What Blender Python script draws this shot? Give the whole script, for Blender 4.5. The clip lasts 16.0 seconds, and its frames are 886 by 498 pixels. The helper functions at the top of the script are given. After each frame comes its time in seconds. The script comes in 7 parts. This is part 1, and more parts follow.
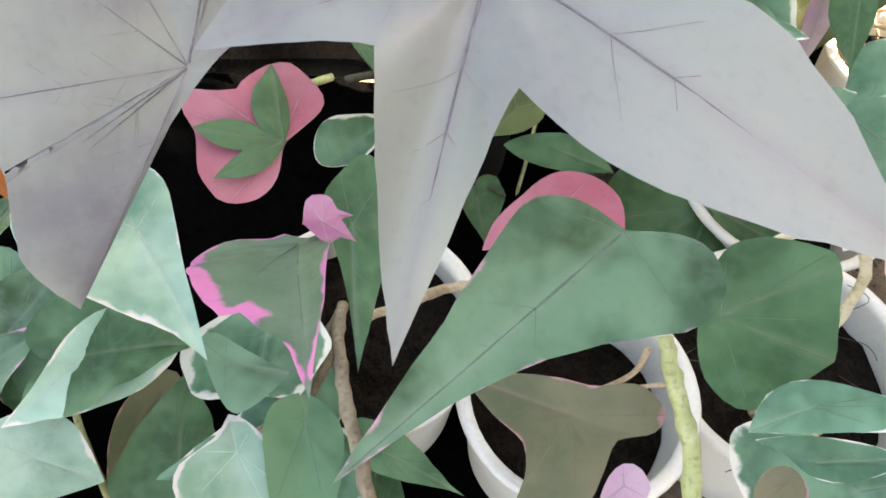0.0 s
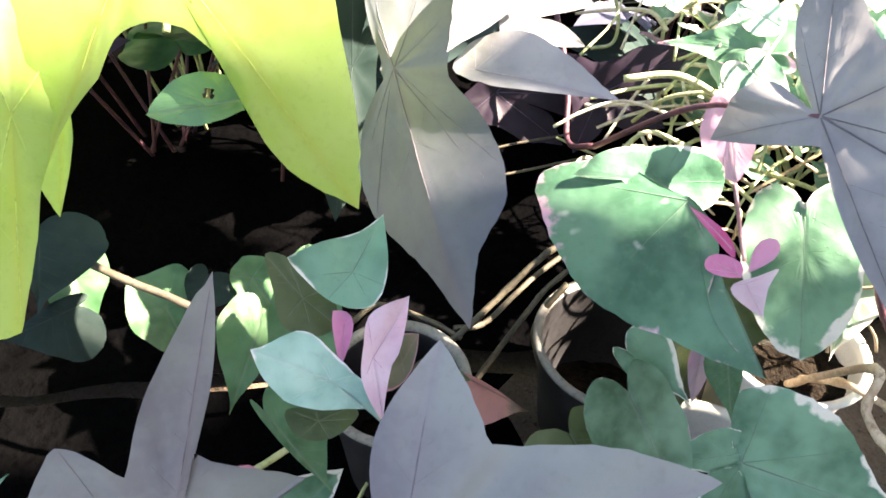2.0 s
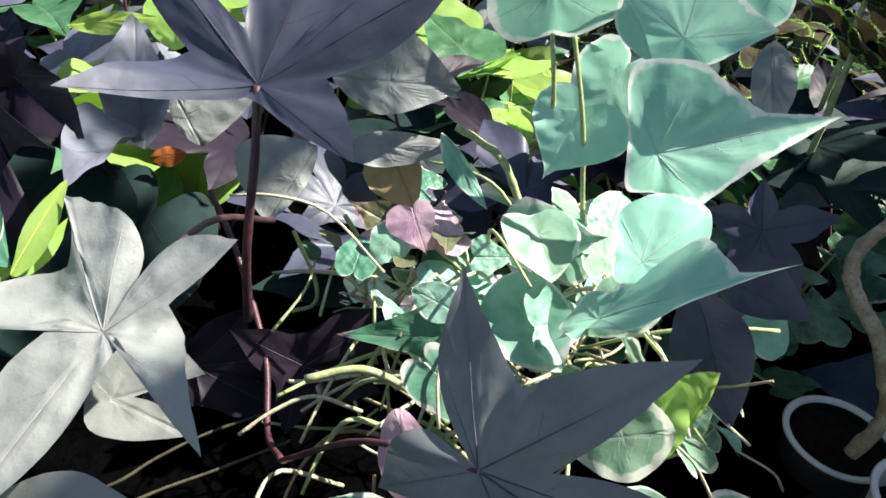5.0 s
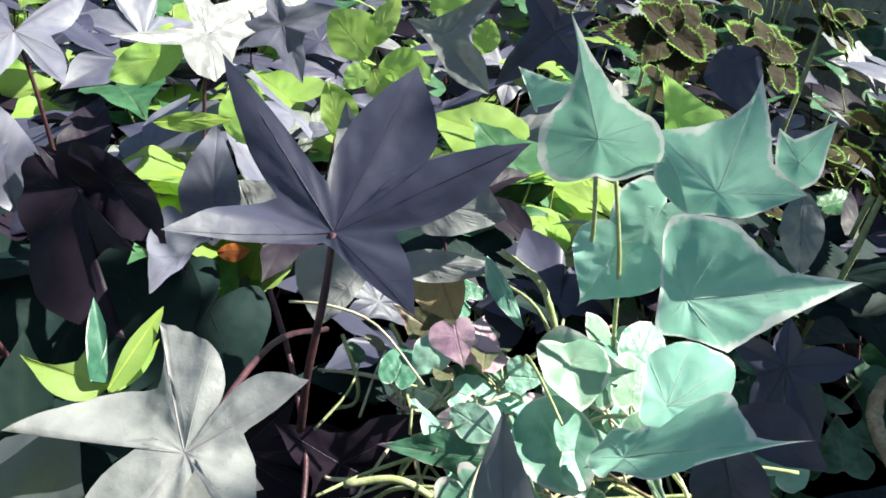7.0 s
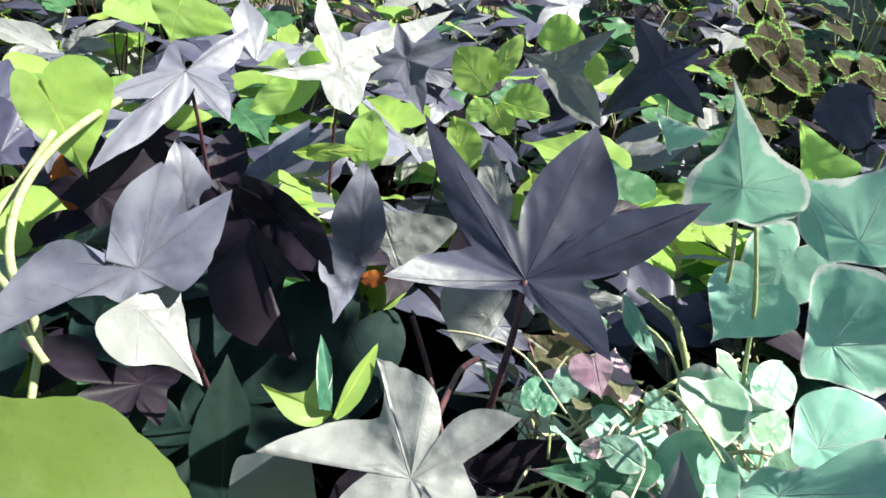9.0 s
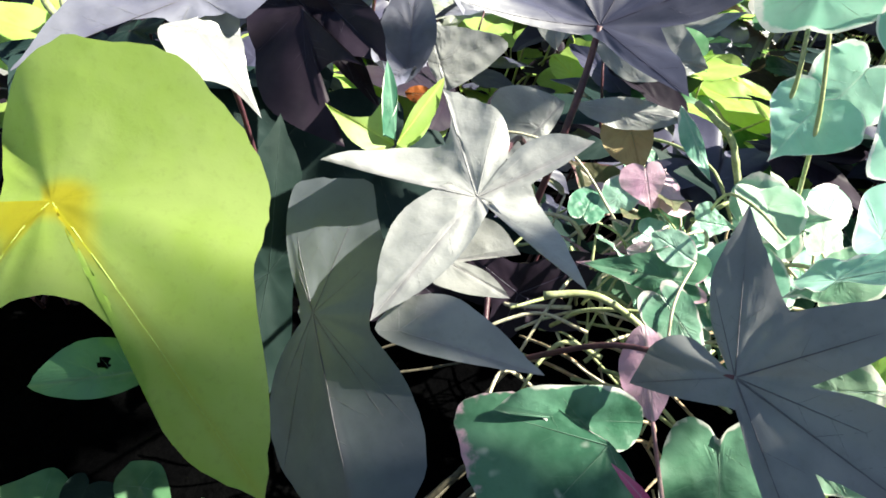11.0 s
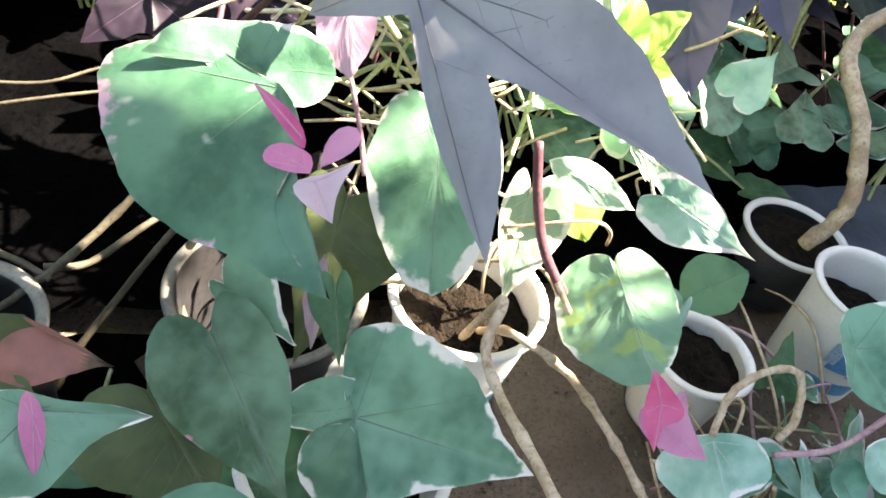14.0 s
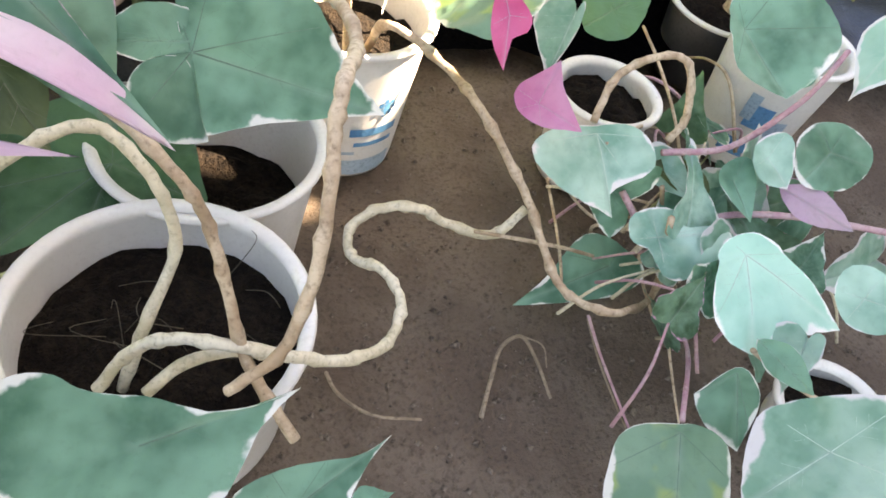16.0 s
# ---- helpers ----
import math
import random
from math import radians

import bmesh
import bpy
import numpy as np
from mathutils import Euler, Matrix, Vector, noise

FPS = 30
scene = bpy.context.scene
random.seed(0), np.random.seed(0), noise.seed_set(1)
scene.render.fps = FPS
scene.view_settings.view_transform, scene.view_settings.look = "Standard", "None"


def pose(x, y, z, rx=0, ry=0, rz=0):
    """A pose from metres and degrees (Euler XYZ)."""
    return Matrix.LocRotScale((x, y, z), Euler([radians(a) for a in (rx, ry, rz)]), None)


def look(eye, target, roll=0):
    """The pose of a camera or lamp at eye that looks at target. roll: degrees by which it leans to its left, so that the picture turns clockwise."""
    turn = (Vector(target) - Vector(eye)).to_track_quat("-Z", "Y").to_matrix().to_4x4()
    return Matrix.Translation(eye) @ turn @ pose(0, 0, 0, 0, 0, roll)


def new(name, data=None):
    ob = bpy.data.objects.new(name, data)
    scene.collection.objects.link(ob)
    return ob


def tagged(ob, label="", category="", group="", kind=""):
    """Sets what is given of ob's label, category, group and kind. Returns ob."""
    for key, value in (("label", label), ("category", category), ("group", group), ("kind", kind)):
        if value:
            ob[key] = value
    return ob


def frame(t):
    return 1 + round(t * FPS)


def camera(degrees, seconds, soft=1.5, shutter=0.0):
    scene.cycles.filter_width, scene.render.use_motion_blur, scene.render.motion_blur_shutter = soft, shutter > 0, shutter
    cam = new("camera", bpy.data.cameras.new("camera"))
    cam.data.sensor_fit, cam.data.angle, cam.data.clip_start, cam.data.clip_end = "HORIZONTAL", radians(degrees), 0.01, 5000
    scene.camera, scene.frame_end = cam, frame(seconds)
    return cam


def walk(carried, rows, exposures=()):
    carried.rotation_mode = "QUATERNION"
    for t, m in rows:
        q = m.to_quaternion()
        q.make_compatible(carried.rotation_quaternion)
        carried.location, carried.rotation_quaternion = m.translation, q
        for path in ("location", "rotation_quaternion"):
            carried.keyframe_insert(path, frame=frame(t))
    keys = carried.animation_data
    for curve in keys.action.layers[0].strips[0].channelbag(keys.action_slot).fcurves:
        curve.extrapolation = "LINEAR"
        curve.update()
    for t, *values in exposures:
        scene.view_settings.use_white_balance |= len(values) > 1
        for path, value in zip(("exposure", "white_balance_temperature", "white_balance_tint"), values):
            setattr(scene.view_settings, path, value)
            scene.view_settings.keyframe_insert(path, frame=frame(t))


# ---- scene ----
cam = camera(64.19, 16.0, soft=1.7)
# seconds, place in metres, turn in degrees
ROWS = [
    (0, -0.0153, 0.0766, 0.4088, 32.69, -2.25, 0.24),
    (0.5, -0.0154, 0.0870, 0.4220, 33.15, -1.77, 0.33),
    (1, 0.0007, 0.1100, 0.4500, 34.83, -2.28, -1.90),
    (1.5, -0.0013, 0.1263, 0.5060, 39.70, -0.20, -2.81),
    (2, 0.0006, 0.1397, 0.5249, 44.16, -0.98, -5.48),
    (2.5, 0.0150, 0.1666, 0.5543, 44.26, 0.65, -7.47),
    (3, 0.0106, 0.1644, 0.5668, 47.24, 0.54, -7.57),
    (3.5, 0.0118, 0.1737, 0.5807, 50.64, -0.76, -9.42),
    (4, 0.0417, 0.2003, 0.5883, 52.22, -1.72, -14.32),
    (4.5, 0.0966, 0.2308, 0.5827, 52.93, -2.42, -18.77),
    (4.7, 0.1198, 0.2398, 0.5750, 53.20, -3.19, -20.13),
    (6.8, 0.1137, 0.2447, 0.6291, 58.68, -5.42, -16.85),
    (7, 0.1038, 0.2386, 0.6286, 58.36, -5.94, -15.91),
    (7.5, 0.0761, 0.2320, 0.6325, 57.70, -6.07, -13.47),
    (8, 0.0525, 0.2404, 0.6490, 58.46, -5.74, -12.65),
    (8.2, 0.0507, 0.2408, 0.6580, 58.58, -5.41, -12.99),
    (10.3, -0.0216, 0.2346, 0.6363, 57.01, -5.79, -9.61),
    (10.5, -0.0141, 0.2206, 0.6217, 55.41, -5.85, -9.45),
    (11, 0.0002, 0.1974, 0.5667, 52.82, -7.55, -9.23),
    (11.5, -0.0020, 0.1774, 0.5333, 51.41, -10.54, -5.97),
    (12, 0.0084, 0.1787, 0.5078, 49.12, -11.94, -5.01),
    (12.5, 0.0553, 0.1810, 0.4974, 48.15, -11.55, -8.40),
    (13, 0.0759, 0.1782, 0.4886, 47.56, -11.56, -10.01),
    (13.5, 0.1036, 0.1639, 0.4727, 46.42, -11.23, -12.05),
    (14, 0.1351, 0.1443, 0.4492, 45.03, -11.24, -13.96),
    (14.5, 0.1688, 0.1211, 0.4199, 43.30, -10.78, -15.45),
    (15, 0.1735, 0.0905, 0.4029, 42.20, -11.19, -15.21),
    (15.5, 0.1757, 0.0542, 0.3755, 41.14, -12.08, -14.42),
    (16, 0.1936, 0.0389, 0.3576, 39.74, -11.52, -15.26),
]
walk(cam, [(t, pose(x, y, z, rx, ry, rz)) for t, x, y, z, rx, ry, rz in ROWS],
     exposures=[(0.0, 4.2, 10200, 18), (0.5, 4.15, 10000, 16), (1.5, 3.9, 8900, 16), (2.0, 3.6, 8000, 18), (2.5, 2.85, 7200, 10), (3.5, 2.0, 6700, 4), (4.5, 1.45, 6500, 3), (8.0, 1.27, 6400, 0), (10.5, 1.35, 6700, -1), (11.0, 1.75, 6800, 1), (12.0, 2.25, 7000, 6), (13.5, 3.4, 7600, 13), (14.5, 3.85, 8500, 16), (16.0, 4.05, 9400, 21)])

# ---- light ----
SUN_EL, SUN_AZ = radians(50), radians(97)  # azimuth from +y towards +x
world = bpy.data.worlds.new("sky")
scene.world = world
world.use_nodes = True
wn = world.node_tree
sky = wn.nodes.new("ShaderNodeTexSky")
sky.sky_type, sky.sun_disc = 'NISHITA', False
sky.sun_elevation, sky.sun_rotation = SUN_EL, SUN_AZ
wn.links.new(sky.outputs[0], wn.nodes["Background"].inputs[0])
wn.nodes["Background"].inputs[1].default_value = 0.052
sun = new("sun", bpy.data.lights.new("sun", 'SUN'))
sun.data.energy, sun.data.angle, sun.data.color = 5.0, radians(0.6), (1.0, 0.95, 0.86)
to_sun = Vector((math.sin(SUN_AZ) * math.cos(SUN_EL), math.cos(SUN_AZ) * math.cos(SUN_EL), math.sin(SUN_EL)))
sun.matrix_world = look(to_sun * 20, (0, 0, 0))


# ---- materials ----
def shader(name):
    m = bpy.data.materials.new(name)
    m.use_nodes = True
    m.node_tree.nodes.clear()
    return m, m.node_tree.nodes, m.node_tree.links


def node(nodes, kind, **values):
    n = nodes.new(kind)
    for key, v in values.items():
        if key == "op":
            n.operation = v
        elif key == "attr":
            n.attribute_name = v
        else:
            n.inputs[key.replace("_", " ")].default_value = v
    return n


def calc(nodes, links, op, a, b=None, clamp=False):
    n = nodes.new("ShaderNodeMath")
    n.operation, n.use_clamp = op, clamp
    for i, v in enumerate((a, b)):
        if v is None:
            continue
        if isinstance(v, (int, float)):
            n.inputs[i].default_value = v
        else:
            links.new(v, n.inputs[i])
    return n.outputs[0]


def blend(nodes, links, fac, a, b, kind='MIX'):
    n = nodes.new("ShaderNodeMix")
    n.data_type, n.blend_type = 'RGBA', kind
    for i, v in ((0, fac), (6, a), (7, b)):
        if isinstance(v, (int, float)):
            n.inputs[i].default_value = v
        elif isinstance(v, tuple):
            n.inputs[i].default_value = (*v, 1)
        else:
            links.new(v, n.inputs[i])
    return n.outputs[2]


def noise_tex(nodes, links, scale, detail=3.0, rough=0.6, vec=None):
    n = nodes.new("ShaderNodeTexNoise")
    n.inputs["Scale"].default_value, n.inputs["Detail"].default_value, n.inputs["Roughness"].default_value = scale, detail, rough
    if vec is not None:
        links.new(vec, n.inputs["Vector"])
    return n


def ramp(nodes, links, fac, lo, hi):
    n = nodes.new("ShaderNodeMapRange")
    n.interpolation_type = 'SMOOTHSTEP'
    links.new(fac, n.inputs[0])
    n.inputs[1].default_value, n.inputs[2].default_value = lo, hi
    return n.outputs[0]


def leaf_material(name, main, second, margin=None, margin_from=0.9, vein=(0.3, 0.3, 0.3), vein_mix=0.35, through_mix=0.3,
                  rough=0.42, spots=None, spot_from=0.55, dirt=0.25, spec=0.4, waver=0.5, patch=20, core=None, relief=0.6):
    """A leaf: blade in two tones, a margin of its own colour along an uneven line, ribs, small stains; light shines through."""
    m, ns, ls = shader(name)
    geo = node(ns, "ShaderNodeTexCoord").outputs["Object"]
    rnd = node(ns, "ShaderNodeObjectInfo").outputs["Random"]
    off = ns.new("ShaderNodeVectorMath")
    off.operation = 'ADD'
    ls.new(geo, off.inputs[0])
    comb = ns.new("ShaderNodeCombineXYZ")
    ls.new(calc(ns, ls, 'MULTIPLY', rnd, 7.0), comb.inputs[0])
    ls.new(comb.outputs[0], off.inputs[1])
    vec = off.outputs[0]
    big, small = noise_tex(ns, ls, patch, 3, 0.6, vec), noise_tex(ns, ls, 260, 3, 0.65, vec)
    col = blend(ns, ls, ramp(ns, ls, big.outputs[0], 0.36, 0.64), main, second)
    tone = noise_tex(ns, ls, 120, 2, 0.6, vec)
    col = blend(ns, ls, calc(ns, ls, 'MULTIPLY', ramp(ns, ls, tone.outputs[0], 0.42, 0.68), 0.22), col, second)
    if spots:
        col = blend(ns, ls, ramp(ns, ls, noise_tex(ns, ls, 42, 2, 0.5, vec).outputs[0], spot_from, spot_from + 0.1), col, spots)
    rib = node(ns, "ShaderNodeAttribute", attr="rib").outputs["Fac"]
    rim = node(ns, "ShaderNodeAttribute", attr="rim").outputs["Fac"]
    col = blend(ns, ls, calc(ns, ls, 'MULTIPLY', rib, vein_mix), col, vein)
    if core:
        near = calc(ns, ls, 'SUBTRACT', rim, calc(ns, ls, 'MULTIPLY', noise_tex(ns, ls, 24, 2, 0.5, vec).outputs[0], 0.3))
        col = blend(ns, ls, ramp(ns, ls, near, -0.04, 0.15), core, col)
    if margin:
        edge = calc(ns, ls, 'ADD', rim, calc(ns, ls, 'MULTIPLY', calc(ns, ls, 'SUBTRACT', noise_tex(ns, ls, 42, 2, 0.55, vec).outputs[0], 0.5), waver * 1.25))
        edge = calc(ns, ls, 'ADD', edge, calc(ns, ls, 'MULTIPLY', calc(ns, ls, 'SUBTRACT', noise_tex(ns, ls, 190, 2, 0.6, vec).outputs[0], 0.5), 0.14))
        edge = calc(ns, ls, 'SUBTRACT', edge, calc(ns, ls, 'MULTIPLY', rnd, 0.1))
        col = blend(ns, ls, ramp(ns, ls, edge, margin_from, margin_from + 0.07), col, margin)
    col = blend(ns, ls, calc(ns, ls, 'MULTIPLY', ramp(ns, ls, small.outputs[0], 0.5, 0.75), 0.6 * dirt), col, (0.5, 0.48, 0.42), 'MULTIPLY')
    hsv = node(ns, "ShaderNodeHueSaturation")
    ls.new(col, hsv.inputs["Color"])
    ls.new(calc(ns, ls, 'ADD', 0.85, calc(ns, ls, 'MULTIPLY', rnd, 0.3)), hsv.inputs["Value"])
    ls.new(calc(ns, ls, 'ADD', 0.49, calc(ns, ls, 'MULTIPLY', rnd, 0.02)), hsv.inputs["Hue"])
    col = hsv.outputs[0]
    bump = node(ns, "ShaderNodeBump", Strength=relief, Distance=0.0026)
    h = calc(ns, ls, 'ADD', calc(ns, ls, 'MULTIPLY', rib, -0.3), calc(ns, ls, 'ADD', big.outputs[0], calc(ns, ls, 'MULTIPLY', small.outputs[0], 0.15)))
    cells = node(ns, "ShaderNodeTexVoronoi", Scale=95.0)
    cells.feature = 'SMOOTH_F1'
    ls.new(vec, cells.inputs["Vector"])
    h = calc(ns, ls, 'ADD', h, calc(ns, ls, 'MULTIPLY', cells.outputs["Distance"], -0.9))
    ls.new(h, bump.inputs["Height"])
    p = node(ns, "ShaderNodeBsdfPrincipled", Roughness=rough)
    p.inputs["Specular IOR Level"].default_value = spec
    ls.new(col, p.inputs["Base Color"])
    ls.new(calc(ns, ls, 'ADD', rough - 0.08, calc(ns, ls, 'MULTIPLY', small.outputs[0], 0.2)), p.inputs["Roughness"])
    ls.new(bump.outputs[0], p.inputs["Normal"])
    tr = node(ns, "ShaderNodeBsdfTranslucent")
    ls.new(col, tr.inputs[0])
    ls.new(bump.outputs[0], tr.inputs["Normal"])
    mix = node(ns, "ShaderNodeMixShader", Fac=through_mix)
    ls.new(p.outputs[0], mix.inputs[1])
    ls.new(tr.outputs[0], mix.inputs[2])
    out = ns.new("ShaderNodeOutputMaterial")
    ls.new(mix.outputs[0], out.inputs[0])
    return m


def plain_material(name, a, b, scale=60, rough=0.6, bump=0.3, dist=0.001, fine=400, spec=0.4, lo=0.35, hi=0.65, metal=0.0, grime=0.6):
    m, ns, ls = shader(name)
    vec = node(ns, "ShaderNodeTexCoord").outputs["Object"]
    n1, n2 = noise_tex(ns, ls, scale, 4, 0.6, vec), noise_tex(ns, ls, fine, 3, 0.6, vec)
    col = blend(ns, ls, ramp(ns, ls, n1.outputs[0], lo, hi), a, b)
    col = blend(ns, ls, ramp(ns, ls, n2.outputs[0], 0.45, 0.8), col, tuple(grime * c for c in a))
    p = node(ns, "ShaderNodeBsdfPrincipled", Roughness=rough, Metallic=metal)
    p.inputs["Specular IOR Level"].default_value = spec
    ls.new(col, p.inputs["Base Color"])
    bp = node(ns, "ShaderNodeBump", Strength=bump, Distance=dist)
    ls.new(calc(ns, ls, 'ADD', n1.outputs[0], n2.outputs[0]), bp.inputs["Height"])
    ls.new(bp.outputs[0], p.inputs["Normal"])
    out = ns.new("ShaderNodeOutputMaterial")
    ls.new(p.outputs[0], out.inputs[0])
    return m


MAT = {
    "purple": leaf_material("purple_leaf", relief=0.22, main=(0.050, 0.049, 0.092), second=(0.072, 0.071, 0.122), vein=(0.05, 0.042, 0.07), vein_mix=0.3, through_mix=0.1, rough=0.46, spec=0.5),
    "grey": leaf_material("grey_leaf", relief=0.22, main=(0.112, 0.106, 0.124), second=(0.225, 0.247, 0.226), patch=8, vein=(0.19, 0.165, 0.19), vein_mix=0.4, through_mix=0.15, rough=0.38, spec=0.6),
    "slate": leaf_material("slate_leaf", relief=0.22, main=(0.08, 0.09, 0.108), second=(0.115, 0.127, 0.148), vein=(0.1, 0.08, 0.11), vein_mix=0.3, through_mix=0.12, rough=0.42, spec=0.55, patch=18),
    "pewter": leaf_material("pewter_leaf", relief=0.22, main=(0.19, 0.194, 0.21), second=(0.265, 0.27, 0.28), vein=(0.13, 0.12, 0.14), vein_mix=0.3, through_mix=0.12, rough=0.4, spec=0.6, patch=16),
    # also serves purple leaves in full sun, their brightness put into the colour
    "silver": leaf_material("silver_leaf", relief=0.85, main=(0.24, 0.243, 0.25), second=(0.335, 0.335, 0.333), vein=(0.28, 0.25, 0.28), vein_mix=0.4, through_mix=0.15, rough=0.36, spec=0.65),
    "pink_rim": leaf_material("pink_rimmed_leaf", (0.08, 0.15, 0.10), (0.14, 0.23, 0.16), margin=(0.72, 0.22, 0.46), margin_from=0.88, waver=0.55, vein=(0.24, 0.3, 0.24), vein_mix=0.35, through_mix=0.25),
    "lavender": leaf_material("lavender_leaf", relief=0.22, main=(0.15, 0.15, 0.215), second=(0.23, 0.23, 0.29), vein=(0.12, 0.1, 0.15), vein_mix=0.4, through_mix=0.12, rough=0.38, spec=0.6),
    "blush": leaf_material("blush_edged_leaf", (0.045, 0.14, 0.085), (0.125, 0.29, 0.19), margin=(0.74, 0.46, 0.58), margin_from=0.93, waver=0.4, vein=(0.24, 0.36, 0.28), vein_mix=0.3, through_mix=0.25, spots=(0.62, 0.68, 0.6), spot_from=0.67),
    "pale_pink": leaf_material("pale_pink_leaf", (0.66, 0.44, 0.54), (0.74, 0.6, 0.64), vein=(0.5, 0.4, 0.44), vein_mix=0.3, through_mix=0.3),
    "mint": leaf_material("mint_leaf", (0.14, 0.34, 0.24), (0.40, 0.63, 0.51), margin=(0.76, 0.73, 0.71), margin_from=0.88, waver=0.6, vein=(0.42, 0.54, 0.48), vein_mix=0.35, through_mix=0.3, rough=0.34, spec=0.6),
    "dark": leaf_material("dark_purple_leaf", relief=0.22, main=(0.012, 0.008, 0.016), second=(0.023, 0.015, 0.027), vein=(0.02, 0.01, 0.02), vein_mix=0.5, through_mix=0.05, rough=0.5, spec=0.2),
    "white": leaf_material("white_edged_leaf", (0.045, 0.15, 0.088), (0.165, 0.36, 0.245), margin=(0.76, 0.77, 0.70), margin_from=0.9, vein=(0.24, 0.40, 0.30), vein_mix=0.35, through_mix=0.25, rough=0.42, spec=0.4),
    "pink": leaf_material("pink_edged_leaf", (0.04, 0.11, 0.055), (0.16, 0.32, 0.21), margin=(0.72, 0.36, 0.50), margin_from=0.96, waver=0.35, vein=(0.3, 0.4, 0.32), vein_mix=0.3, through_mix=0.25),
    "rosy": leaf_material("rosy_leaf", (0.64, 0.17, 0.25), (0.70, 0.27, 0.34), vein=(0.5, 0.2, 0.22), vein_mix=0.4, through_mix=0.3),
    "magenta": leaf_material("magenta_leaf", (0.52, 0.05, 0.19), (0.62, 0.13, 0.3), vein=(0.6, 0.35, 0.45), vein_mix=0.3, through_mix=0.3),
    "hotpink": leaf_material("hot_pink_leaf", (0.66, 0.20, 0.38), (0.72, 0.32, 0.48), vein=(0.5, 0.3, 0.4), vein_mix=0.3, through_mix=0.3),
    "lilac": leaf_material("lilac_leaf", (0.62, 0.36, 0.52), (0.66, 0.48, 0.56), vein=(0.3, 0.35, 0.3), vein_mix=0.4, through_mix=0.3),
    "teal": leaf_material("teal_leaf", relief=0.22, main=(0.33, 0.66, 0.52), second=(0.45, 0.76, 0.62), margin=(0.9, 0.92, 0.88), margin_from=0.85, waver=0.3, vein=(0.62, 0.8, 0.7), vein_mix=0.4, through_mix=0.3, dirt=0.14),
    "lime": leaf_material("lime_leaf", relief=0.22, main=(0.45, 0.68, 0.15), second=(0.52, 0.73, 0.22), vein=(0.62, 0.66, 0.1), vein_mix=0.4, through_mix=0.58),
    "big_lime": leaf_material("broad_lime_leaf", relief=0.22, main=(0.53, 0.78, 0.17), second=(0.6, 0.82, 0.25), core=(0.80, 0.76, 0.06), vein=(0.62, 0.66, 0.1), vein_mix=0.4, through_mix=0.74),
    "blotched": leaf_material("blotched_leaf", (0.10, 0.235, 0.14), (0.18, 0.34, 0.22), margin=(0.76, 0.77, 0.68), margin_from=0.9, spots=(0.27, 0.40, 0.14), vein=(0.3, 0.42, 0.34), vein_mix=0.35, through_mix=0.3, rough=0.36, spec=0.6),
    "olive": leaf_material("olive_leaf", (0.07, 0.105, 0.04), (0.115, 0.155, 0.06), vein=(0.16, 0.2, 0.1), vein_mix=0.4, through_mix=0.3),
    # darkened leaf: the shade among the lower leaves is put into its colour
    "deep": leaf_material("shade_dark_leaf", relief=0.22, main=(0.009, 0.022, 0.021), second=(0.016, 0.034, 0.032), vein=(0.03, 0.05, 0.045), vein_mix=0.4, through_mix=0.05, rough=0.6, spec=0.15),
    "rust": leaf_material("rust_leaf", (0.30, 0.06, 0.025), (0.42, 0.11, 0.03), vein=(0.2, 0.06, 0.03), vein_mix=0.4, through_mix=0.3),
    "green": leaf_material("green_leaf", (0.035, 0.11, 0.045), (0.10, 0.23, 0.115), vein=(0.16, 0.24, 0.14), vein_mix=0.4, through_mix=0.25),
    "dull": leaf_material("dull_leaf", (0.12, 0.145, 0.08), (0.2, 0.19, 0.11), margin=(0.52, 0.26, 0.27), margin_from=0.95, vein=(0.3, 0.2, 0.16), vein_mix=0.4, through_mix=0.25),
    "tinged": leaf_material("pink_tinged_leaf", (0.075, 0.07, 0.042), (0.36, 0.15, 0.14), patch=26, vein=(0.3, 0.2, 0.16), vein_mix=0.4, through_mix=0.25),
    "cream": leaf_material("cream_leaf", (0.2, 0.38, 0.26), (0.34, 0.50, 0.36), margin=(0.78, 0.80, 0.70), margin_from=0.8, vein=(0.5, 0.55, 0.44), vein_mix=0.4, through_mix=0.35),
    "dry": leaf_material("dry_leaf", (0.42, 0.30, 0.15), (0.52, 0.42, 0.24), vein=(0.25, 0.16, 0.08), vein_mix=0.6, through_mix=0.3, rough=0.7),
    "scallop": leaf_material("scalloped_leaf", (0.032, 0.026, 0.016), (0.055, 0.045, 0.022), margin=(0.24, 0.42, 0.09), margin_from=0.84, waver=0.16, vein=(0.07, 0.04, 0.04), vein_mix=0.5, through_mix=0.15, rough=0.7, spec=0.12),
    "stem": plain_material("tan_stem", (0.34, 0.235, 0.145), (0.56, 0.45, 0.32), 60, 0.6, 0.5),
    "cream_stem": plain_material("cream_stem", (0.52, 0.46, 0.32), (0.68, 0.62, 0.47), 70, 0.55, 0.45),
    "green_stem": plain_material("green_stem", (0.36, 0.40, 0.18), (0.48, 0.50, 0.28), 90, 0.55, 0.3),
    "purple_stem": plain_material("purple_stem", (0.07, 0.03, 0.045), (0.13, 0.05, 0.06), 90, 0.45, 0.3),
    "pink_stem": plain_material("pink_stem", (0.42, 0.22, 0.26), (0.5, 0.34, 0.34), 90, 0.5, 0.3),
    "root": plain_material("fine_root", (0.20, 0.15, 0.10), (0.30, 0.24, 0.17), 90, 0.8, 0.3),
    "cup": plain_material("white_plastic", (0.66, 0.64, 0.59), (0.74, 0.73, 0.69), 14, 0.36, 0.05, grime=0.93),
